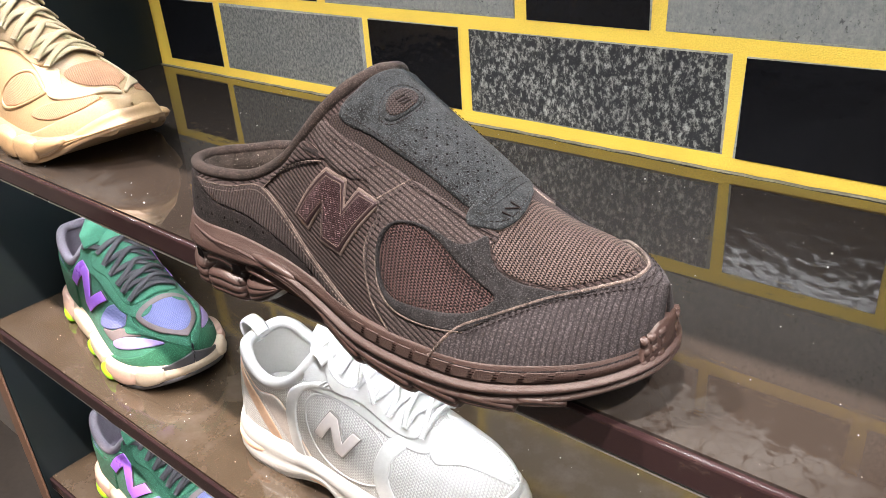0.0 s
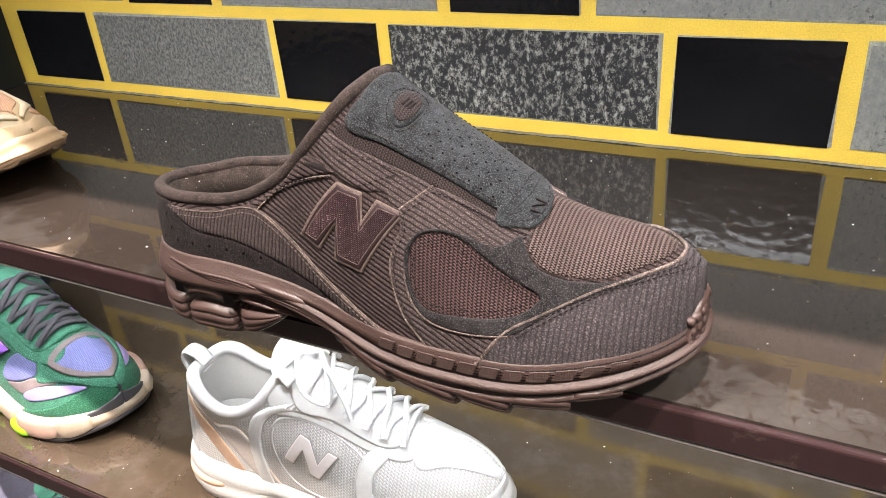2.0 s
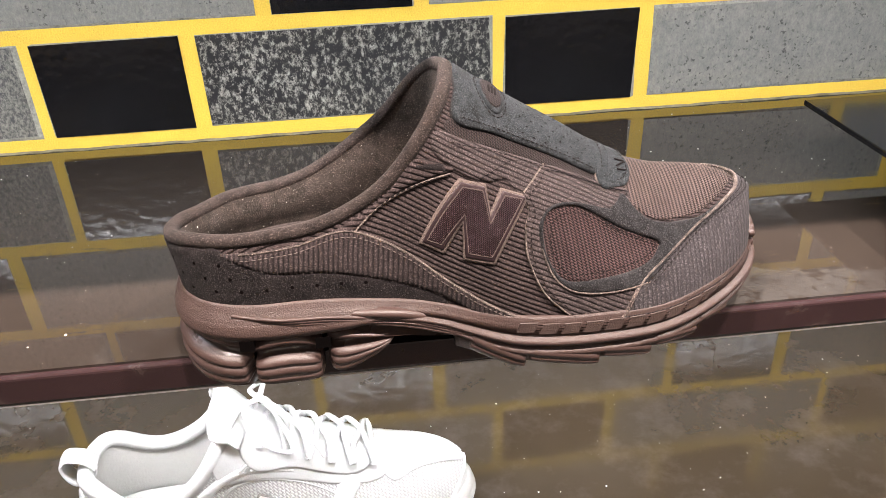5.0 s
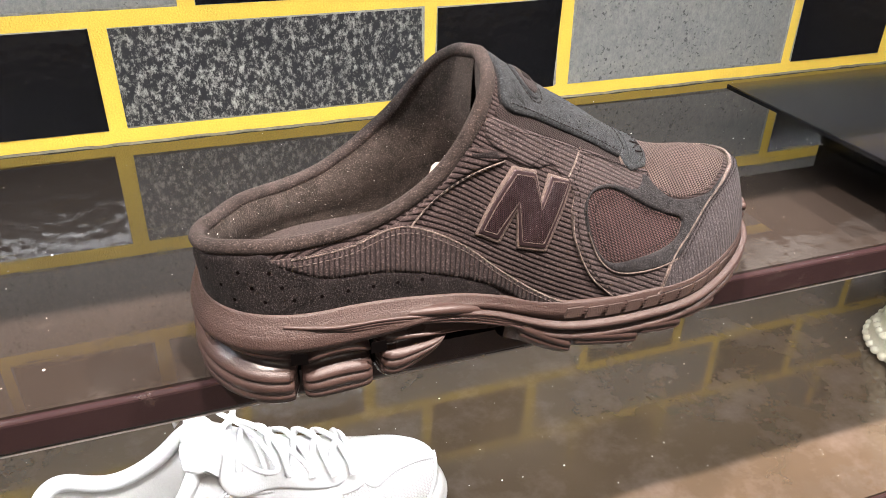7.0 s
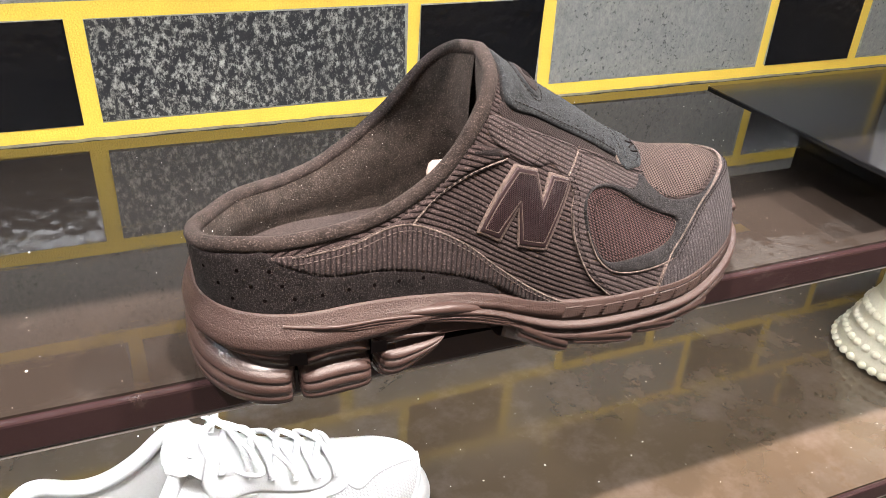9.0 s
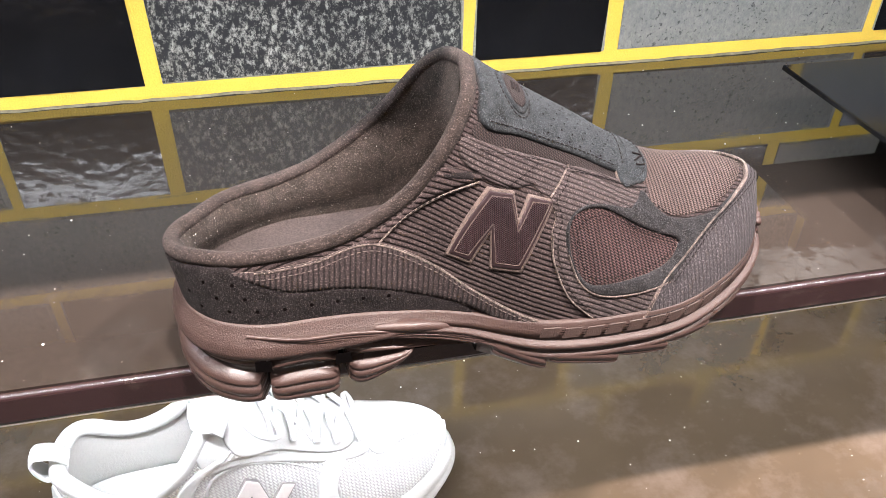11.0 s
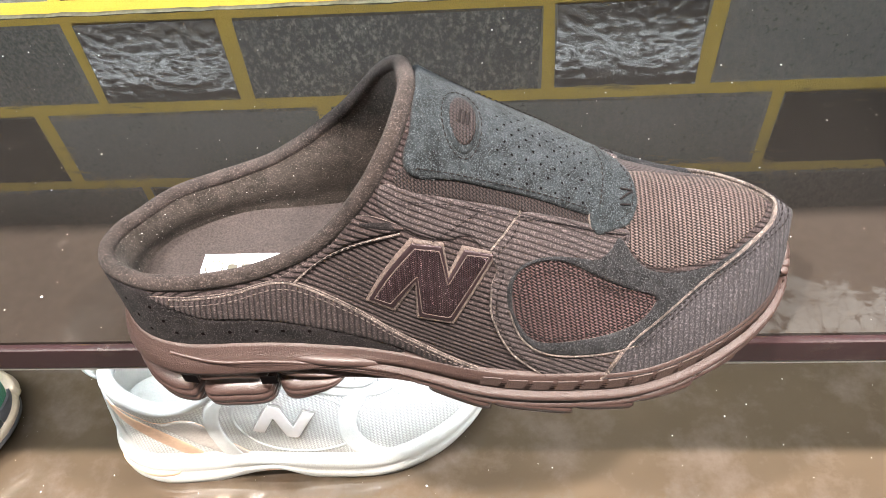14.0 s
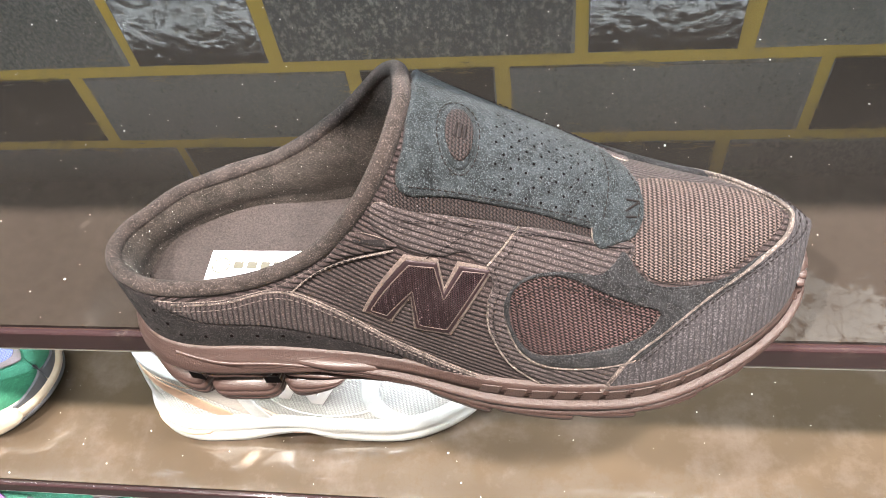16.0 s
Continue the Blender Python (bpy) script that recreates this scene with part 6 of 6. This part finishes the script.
def purple_green_sneaker(m, label):
    shoe = thing("chunky_sneaker", m, label, "shoe", "green sneakers")
    last = runner_last(0.258, 0.89, 1.0)
    sneaker_body(shoe, last, green_m, grey_lining_m, grey_lining_m)
    tongue_flap(last, shoe, green_m, 0.030, 0.030)
    tip = last.of(last.rim[-1][0], 0.0)
    bm = bmesh.new()
    bmesh.ops.create_uvsphere(bm, u_segments=20, v_segments=10, radius=1.0, matrix=pose(float(tip[0]) - 0.0005, float(tip[1]), float(tip[2]) + 0.0125, 0, -18, 0) @ Matrix.Diagonal((0.0040, 0.0115, 0.0062, 1)))
    part("tongue_badge", bm, violet_m, shoe, "violet oval tongue badge")
    both(shoe, last, "eyestay", [(0.104, -0.40), (0.122, -0.36), (0.150, -0.33), (0.186, -0.31), (0.200, -0.14), (0.210, -0.26), (0.204, -0.40), (0.180, -0.48), (0.155, -0.50), (0.130, -0.52), (0.108, -0.58), (0.098, -0.52)], 0.0020, green_m, "green suede eyestay", deep_green_m)
    both(shoe, last, "heel_mesh", [(0.012, -0.56), (0.034, -0.66), (0.050, -0.70), (0.050, -0.82), (0.030, -0.80), (0.012, -0.70)], 0.0008, periwinkle_m)
    both(shoe, last, "heel_overlay", [(0.0052, -0.66), (0.014, -0.70), (0.032, -0.80), (0.060, -0.82), (0.076, -0.76), (0.080, -0.90), (0.070, -1.02), (0.030, -1.02), (0.010, -1.02), (0.0052, -1.02)], 0.0018, deep_green_m, "deep green suede heel overlay")
    both(shoe, last, "collar_panel", [(0.030, -0.60), (0.052, -0.66), (0.075, -0.62), (0.095, -0.48), (0.100, -0.58), (0.086, -0.72), (0.060, -0.76), (0.036, -0.70)], 0.0016, green_m)
    both(shoe, last, "side_window", [(0.1495, -0.763), (0.154, -0.635), (0.1631, -0.519), (0.1796, -0.415), (0.1900, -0.490), (0.1917, -0.566), (0.1766, -0.682), (0.1571, -0.775)], 0.0014, periwinkle_m, "periwinkle mesh window", taupe_m)
    both(shoe, last, "side_trim", [(0.1571, -0.790), (0.1770, -0.690), (0.1932, -0.577), (0.2173, -0.542), (0.2000, -0.640), (0.1827, -0.775)], 0.0011, taupe_m, "taupe trim between the windows")
    both(shoe, last, "lower_window", [(0.1842, -0.763), (0.1992, -0.645), (0.2188, -0.564), (0.2440, -0.490), (0.2339, -0.624), (0.1947, -0.800)], 0.0016, lilac_m, "lilac inset", taupe_m)
    patch("toe_mesh", last, [(0.2035, -0.33), (0.2055, 0.0), (0.2035, 0.33), (0.2098, 0.385), (0.2339, 0.333), (0.2470, 0.18), (0.2500, 0.0), (0.2470, -0.18), (0.2339, -0.333), (0.2098, -0.385)], 0.0016, periwinkle_m, shoe, "periwinkle mesh toe window", edge=taupe_m)
    ringo = [(0.1975, -0.36), (0.2000, 0.0), (0.1975, 0.36), (0.2083, 0.43), (0.2354, 0.391), (0.2500, 0.21), (0.2540, 0.0), (0.2500, -0.21), (0.2354, -0.391), (0.2083, -0.43)]
    patch("toe_mesh_frame", last, ringo, 0.0021, taupe_m, shoe, "taupe trim round the toe mesh", hole=[(0.2052, -0.31), (0.2070, 0.0), (0.2052, 0.31), (0.2105, 0.36), (0.2330, 0.31), (0.2455, 0.17), (0.2485, 0.0), (0.2455, -0.17), (0.2330, -0.31), (0.2105, -0.36)])
    both(shoe, last, "mudguard", [(0.176, -1.02), (0.184, -0.94), (0.205, -0.88), (0.228, -0.76), (0.243, -0.55), (0.251, -0.30), (0.2560, -0.20), (0.2600, -0.40), (0.2630, -1.02), (0.250, -1.03), (0.215, -1.03)], 0.0018, deep_green_m, "deep green suede mudguard")
    both(shoe, last, "toe_fork", [(0.1880, -0.40), (0.1960, -0.44), (0.2083, -0.47), (0.2354, -0.43), (0.2500, -0.25), (0.2560, -0.08), (0.2600, -0.10), (0.2590, -0.30), (0.2500, -0.44), (0.2420, -0.47), (0.2188, -0.53), (0.1990, -0.60), (0.1935, -0.52)], 0.0022, green_m, "green suede fork", deep_green_m)
    emblem(shoe, last, 0.1150, -0.675, 0.0500, 0.28, violet_m, charcoal_lace_m, 0.75, label="violet zigzag emblem")
    both(shoe, last, "navy_patch", [(0.0360, -0.86), (0.0700, -0.745), (0.1000, -0.63), (0.0850, -0.72), (0.0600, -0.83), (0.0360, -0.90)], 0.0012, charcoal_lace_m, "small navy inset")
    laces(last, shoe, charcoal_lace_m, [0.124, 0.137, 0.150, 0.163, 0.174, 0.185], reach=0.33, d=0.0052, radius=0.0030, roundness=0.4)
    cord("lace", last, [(0.124, -0.27), (0.112, -0.36), (0.104, -0.44)], 0.004, 0.003, charcoal_lace_m, shoe, 0.5)
    low = [(0, 0.006), (0.02, 0.001), (0.06, 0.0), (0.10, 0.004), (0.13, 0.001), (0.20, 0.0), (0.225, 0.003), (0.25, 0.014), (0.27, 0.024)]
    wz = lambda k, dz=0.0: (lambda x: table(last.welt, x) * (1 - k) + (table(low, x) + 0.004) * k + dz)
    sole_wall(last, [(const(-0.003), wz(0, 0.003)), (const(0.001), wz(0, 0.003)), (const(0.004), wz(0.2)), (const(0.0055), wz(0.5)), (const(0.0050), wz(1.0)), (const(-0.010), wz(1.0))], ivory_m, shoe, "midsole", "ivory foam midsole", n=90)
    sole_wall(last, [(const(-0.006), wz(1.0, 0.001)), (const(0.0050), wz(1.0, 0.0004)), (const(0.0050), lambda x: table(low, x)), (const(-0.010), lambda x: table(low, x))], grey_rubber_m, shoe, "outsole", "dark rubber outsole", n=80)
    for sgn in (-1, 1):
        for xa, xb, mm in ((0.010, 0.060, blush_m), (0.062, 0.118, ivory_m), (0.120, 0.172, ivory_m), (0.174, 0.222, blush_m), (0.222, 0.250, ivory_m)):
            lump(last, xa, xb, sgn, lambda x: table(low, x) + 0.003, lambda x: table(last.welt, x) + 0.002, 0.0105, 0.012, mm, shoe, "foam_pod", "sculpted foam pod", ribs=2, depth=0.0012, n=18, m=18)
        for xa, xb in ((0.020, 0.050), (0.118, 0.140), (0.165, 0.192)):
            lump(last, xa, xb, sgn, lambda x: table(low, x) + 0.002, lambda x: table(low, x) + 0.015, 0.0122, 0.010, lime_m, shoe, "lime_insert", "lime green rubber insert", ribs=1, depth=0.0002, n=14, m=14)
    patch("toe_bumper", last, [(0.243, -1.03), (0.254, -0.90), (0.2605, -0.50), (0.2615, 0.0), (0.2605, 0.50), (0.254, 0.90), (0.243, 1.03), (0.2620, 1.04), (0.26398, 0.5), (0.26398, 0.0), (0.26398, -0.5), (0.2620, -1.04)], 0.0030, grey_rubber_m, shoe, "dark grey rubber toe bumper", base=0.001)
    return shoe


def cream_runner(m, label):
    shoe = thing("suede_sneaker", m, label, "shoe")
    last = runner_last(0.290, 0.90, 1.02)
    sneaker_body(shoe, last, butter_m, cream_m, cream_m)
    tongue_flap(last, shoe, cream_m, 0.020)
    both(shoe, last, "eyestay", [(0.1120, -0.600), (0.1350, -0.530), (0.1714, -0.403), (0.1968, -0.415), (0.2172, -0.484), (0.2324, -0.566), (0.2612, -0.496), (0.2785, -0.260), (0.2845, -0.100), (0.2830, -0.040), (0.2790, -0.140), (0.2675, -0.297), (0.2404, -0.436), (0.2218, -0.297), (0.2116, -0.332), (0.1980, -0.378), (0.1650, -0.340), (0.1350, -0.380), (0.1120, -0.420)], 0.0022, pale_cream_m, "pale cream leather eyestay sweeping to the toe", cream_m)
    both(shoe, last, "side_mesh", [(0.1596, -0.763), (0.1664, -0.658), (0.1799, -0.531), (0.1952, -0.461), (0.2104, -0.508), (0.2172, -0.554), (0.2002, -0.682), (0.1765, -0.786), (0.1630, -0.809)], 0.0010, peach_mesh_m, "peach knit window", cream_m)
    both(shoe, last, "window_frame", [(0.1552, -0.788), (0.1632, -0.662), (0.1790, -0.509), (0.1969, -0.425), (0.2147, -0.482), (0.2226, -0.537), (0.2027, -0.691), (0.1750, -0.815), (0.1592, -0.843)], 0.0016, butter_m, "cream overlay", cream_m, hole=[(0.1596, -0.763), (0.1664, -0.658), (0.1799, -0.531), (0.1952, -0.461), (0.2104, -0.508), (0.2172, -0.554), (0.2002, -0.682), (0.1765, -0.786), (0.1630, -0.809)])
    patch("toe_mesh", last, [(0.2273, -0.299), (0.2511, -0.333), (0.2663, -0.264), (0.2765, -0.060), (0.2815, 0.000), (0.2765, 0.060), (0.2663, 0.264), (0.2511, 0.333), (0.2273, 0.299), (0.2333, 0.000)], 0.0010, peach_mesh_m, shoe, "peach knit toe panel", edge=cream_m)
    patch("mudguard", last, [(0.2000, -1.020), (0.2160, -0.930), (0.2477, -0.760), (0.2680, -0.620), (0.2800, -0.400), (0.2868, -0.180), (0.2878, 0.000), (0.2868, 0.180), (0.2800, 0.400), (0.2680, 0.620), (0.2477, 0.760), (0.2160, 0.930), (0.2000, 1.020), (0.2350, 1.030), (0.2720, 1.030), (0.2895, 1.020), (0.29218, 0.500), (0.29218, 0.000), (0.29218, -0.500), (0.2895, -1.020), (0.2720, -1.030), (0.2350, -1.030)], 0.0018, cream_m, shoe, "cream suede mudguard", edge=butter_m)
    both(shoe, last, "heel_overlay", [(0.0060, -0.66), (0.015, -0.70), (0.044, -0.78), (0.082, -0.84), (0.120, -0.92), (0.164, -1.02), (0.098, -1.03), (0.033, -1.03), (0.0060, -1.03)], 0.0018, cream_m)
    both(shoe, last, "lower_mesh", [(0.2121, -0.751), (0.2206, -0.670), (0.2358, -0.589), (0.2760, -0.360), (0.2680, -0.600), (0.2477, -0.740), (0.2240, -0.775)], 0.0012, peach_mesh_m, "peach knit wedge", cream_m)
    emblem(shoe, last, 0.120, -0.70, 0.036, 0.20, silver_m, cream_m, 0.42, label="grey zigzag emblem")
    laces(last, shoe, cream_lace_m, [0.130, 0.148, 0.166, 0.182, 0.198, 0.212], reach=0.34, d=0.0042, radius=0.0036, roundness=0.32)
    low = [(0, 0.005), (0.022, 0.0), (0.076, 0.0), (0.109, 0.008), (0.142, 0.002), (0.164, 0.0), (0.202, 0.0), (0.229, 0.005), (0.262, 0.020), (0.296, 0.036)]
    wz = lambda k, dz=0.0: (lambda x: table(last.welt, x) * (1 - k) + (table(low, x) + 0.004) * k + dz)
    sole_wall(last, [(const(-0.003), wz(0, 0.003)), (const(0.001), wz(0, 0.003)), (const(0.005), wz(0.2)), (const(0.0062), wz(0.4)), (const(0.0045), wz(0.5)), (const(0.0065), wz(0.62)), (const(0.0060), wz(1.0)), (const(-0.010), wz(1.0))], cream_sole_m, shoe, "midsole", "cream foam midsole", n=100)
    sole_wall(last, [(const(-0.006), wz(1.0, 0.001)), (const(0.0055), wz(1.0, 0.0004)), (const(0.0055), lambda x: table(low, x)), (const(-0.010), lambda x: table(low, x))], gum_m, shoe, "outsole", "pale gum outsole", n=90)
    for sgn in (-1, 1):
        for xa, xb in ((0.033, 0.068), (0.070, 0.105), (0.153, 0.192), (0.194, 0.228), (0.226, 0.257)):
            lump(last, xa, xb, sgn, lambda x: table(low, x) + 0.001 + 0.004 * (xa > 0.22), lambda x: table(last.welt, x) - 0.001 + 0.003 * (xa > 0.15), 0.0130, 0.012, cream_sole_m, shoe, "foam_pod", ribs=2, depth=0.0014, n=18, m=18)
    climb = lambda dz: (lambda x: table(last.welt, x) + dz + 0.013 * np.clip((x - 0.258) / 0.032, 0, 1))
    swell = lambda v: (lambda x: 0.001 + (v - 0.001) * np.clip((x - 0.249) / 0.015, 0, 1))
    sole_wall(last, [(const(-0.002), climb(0.001)), (swell(0.0022), climb(0.0008)), (swell(0.0036), climb(-0.003)), (swell(0.0048), climb(-0.010)), (swell(0.0054), wz(0.75)), (swell(0.0040), wz(1.0)), (const(-0.006), wz(1.0))], cream_sole_m, shoe, "toe_bumper", "cream rubber toe bumper", x_from=0.249, n=50)
    return shoe


white_runner(pose(-0.091, -0.2065, 0.9902, 0, 0, 5.0))
purple_green_sneaker(pose(-0.436, -0.172, 0.9902, 0, 0, -9.5), "green suede and purple mesh sneaker with dark laces")
purple_green_sneaker(pose(-0.428, -0.208, 0.7602, 0, 0, -3), "green and violet sneaker with a lime sole, under another shelf")
cream_runner(pose(-0.465, -0.2115, 1.2202, 0, 0, -1), "cream suede sneaker with peach mesh and cream laces")


# ---- display riser with a shoe on it, and a pale shoe further along ----
def riser(m):
    r = thing("display_riser", m, "low black acrylic display riser with an overhanging top plate", "display stand")
    box("top_plate", 0.0, 0.355, -0.165, 0.0, 0.0365, 0.040, riser_m, r, "thin black top plate", 0.0006)
    box("base_block", 0.064, 0.300, -0.150, -0.034, 0.0002, 0.0363, riser_m, r, "", 0.001)
    return r


riser(pose(0.406, -0.115, 1.2201))


def knobbly_clog(m):
    """An ivory moulded clog whose flared sole is covered in round knobs."""
    shoe = thing("knobbly_clog", m, "ivory moulded clog with a flared sole covered in round knobs", "shoe")
    last = runner_last(0.262, 1.0, 1.0)
    sneaker_body(shoe, last, oat_m, oat_m, oat_m)
    foot = lambda dz: (lambda x: np.full(len(x), dz))
    sole_wall(last, [(const(-0.002), foot(0.066)), (const(0.003), foot(0.060)), (const(0.008), foot(0.044)), (const(0.014), foot(0.026)), (const(0.022), foot(0.010)), (const(0.024), foot(0.004)), (const(0.018), foot(0.0)), (const(-0.010), foot(0.0))], oat_m, shoe, "flared_sole", "ivory flared rubber sole", n=100)
    bm = bmesh.new()
    bmesh.ops.create_icosphere(bm, subdivisions=2, radius=1.0, matrix=Matrix.Diagonal((0.0042, 0.0042, 0.0038, 1)))
    knob = part("sole_knob", bm, oat_m, shoe)
    for row, (off, z) in enumerate(((0.0235, 0.006), (0.0175, 0.019), (0.0115, 0.033), (0.0065, 0.047))):
        t = np.linspace(-0.62, 0.62, 46) + 0.013 * (row % 2)
        for q in t:
            sg, ss = (-1, -q) if q < 0 else (1, q)
            x = float(last.x(ss))
            c = np.array([x, sg * float(last.half(np.array(x)))])
            d = c - np.array([0.05, 0.0]) if x < 0.05 else np.array([0.0, sg])
            d = d / max(np.linalg.norm(d), 1e-6)
            p = c + d * off
            if knob.location.length > 0:
                knob = new("sole_knob", knob.data)
                knob.parent = shoe
            knob.location = (p[0], p[1], z)
    return shoe


def court_shoe(m):
    """A plain white leather trainer."""
    shoe = thing("white_trainer", m, "plain white leather trainer on the black riser", "shoe")
    last = runner_last(0.258, 1.0, 1.0)
    sneaker_body(shoe, last, white_m, white_m, white_m)
    tongue_flap(last, shoe, white_m, 0.018)
    laces(last, shoe, white_m, [0.124, 0.140, 0.156, 0.172, 0.188])
    both(shoe, last, "heel_overlay", [(0.0055, -0.66), (0.014, -0.70), (0.040, -0.78), (0.060, -0.90), (0.064, -1.02), (0.030, -1.03), (0.0055, -1.03)], 0.0016, silver_m)
    foot = lambda dz: (lambda x: np.full(len(x), dz))
    sole_wall(last, [(const(-0.003), lambda x: table(last.welt, x) + 0.003), (const(0.003), lambda x: table(last.welt, x) + 0.002), (const(0.005), foot(0.020)), (const(0.005), foot(0.004)), (const(0.002), foot(0.0)), (const(-0.010), foot(0.0))], white_foam_m, shoe, "cup_sole", "white rubber cup sole", n=90)
    return shoe


knobbly_clog(pose(0.628, -0.165, 0.9902, 0, 0, -3))
court_shoe(pose(0.498, -0.212, 1.2603, 0, 0, 2))

# ---- dust on the shelves ----
def dust(z, count, seed):
    """Pale specks scattered over a shelf."""
    rnd = random.Random(seed)
    verts, faces = [], []
    for _ in range(count):
        x, y = rnd.uniform(SHELF_LEFT + 0.02, 0.75), rnd.uniform(-0.275, -0.01)
        r = 0.00020 + 0.00055 * rnd.random() ** 4
        k, n = len(verts), 6
        turn = rnd.random() * 6
        verts += [(x + r * rnd.uniform(0.6, 1.3) * math.cos(turn + 2 * math.pi * j / n), y + r * rnd.uniform(0.6, 1.3) * math.sin(turn + 2 * math.pi * j / n), z + 0.0001) for j in range(n)]
        verts.append((x, y, z + 0.0001 + r * 0.7))
        faces += [(k + j, k + (j + 1) % n, k + n) for j in range(n)]
    ob = raw("dust", verts, faces, dust_m, smooth=False)
    tagged(ob, "pale dust specks scattered on the glossy shelf", "dust", kind="stuff")


dust(1.22, 420, 3)
dust(0.99, 260, 4)

# ---- bricks of the back wall ----
def brick_mesh(width, high, material, chip, rim=0.0013):
    """A brick's face slab with softened, slightly uneven edges."""
    bm = box_bm(-width / 2, width / 2, -0.0013, 0.004, -high / 2, high / 2)
    bmesh.ops.bevel(bm, geom=[e for e in bm.edges if all(v.co.y < 0 for v in e.verts)], offset=rim, segments=1, affect="EDGES")
    rnd = random.Random(chip)
    for vert in bm.verts:
        vert.co.x += rnd.uniform(-0.0014, 0.0014)
        vert.co.z += rnd.uniform(-0.0010, 0.0010)
    bm.normal_update()
    for face in bm.faces:
        face.material_index = 0 if face.normal.y < -0.95 else 1
    mesh = bpy.data.meshes.new("brick")
    bm.to_mesh(mesh)
    bm.free()
    mesh.materials.append(material)
    mesh.materials.append(worn_m)
    return mesh


LONG, SHORT, HIGH, COURSE, PERIOD = 0.2175, 0.103, 0.070, 0.081, 0.3425
longs = {m.name: [brick_mesh(LONG, HIGH, m, k) for k in range(3)] for m in (speckle_m, grey_m, smoke_m)}
short_meshes = [brick_mesh(SHORT, HIGH, black_tile_m, 20 + k, 0.0005) for k in range(3)]
dice = random.Random(5)


def lay(mesh, x, z):
    b = new("brick", mesh)
    b.parent = wall_back
    b.location = (x, 0.0, z)


for course in range(-7, 5):
    z = 1.265 + course * COURSE
    shift = 0.0 if course % 2 == 0 else PERIOD / 2
    for k in range(-3, 5):
        x = k * PERIOD + shift + 0.1075
        if x - LONG / 2 > SHELF_LEFT - 0.08 and x < SHELF_RIGHT:
            kind = speckle_m if (course == 0 and k == 0) else smoke_m if (course == 0 and k == -1) or dice.random() < 0.3 else grey_m
            lay(longs[kind.name][dice.randrange(3)], x, z)
        if SHELF_LEFT - 0.03 < x + PERIOD / 2 < SHELF_RIGHT:
            lay(short_meshes[dice.randrange(3)], x + PERIOD / 2 - 0.001, z)
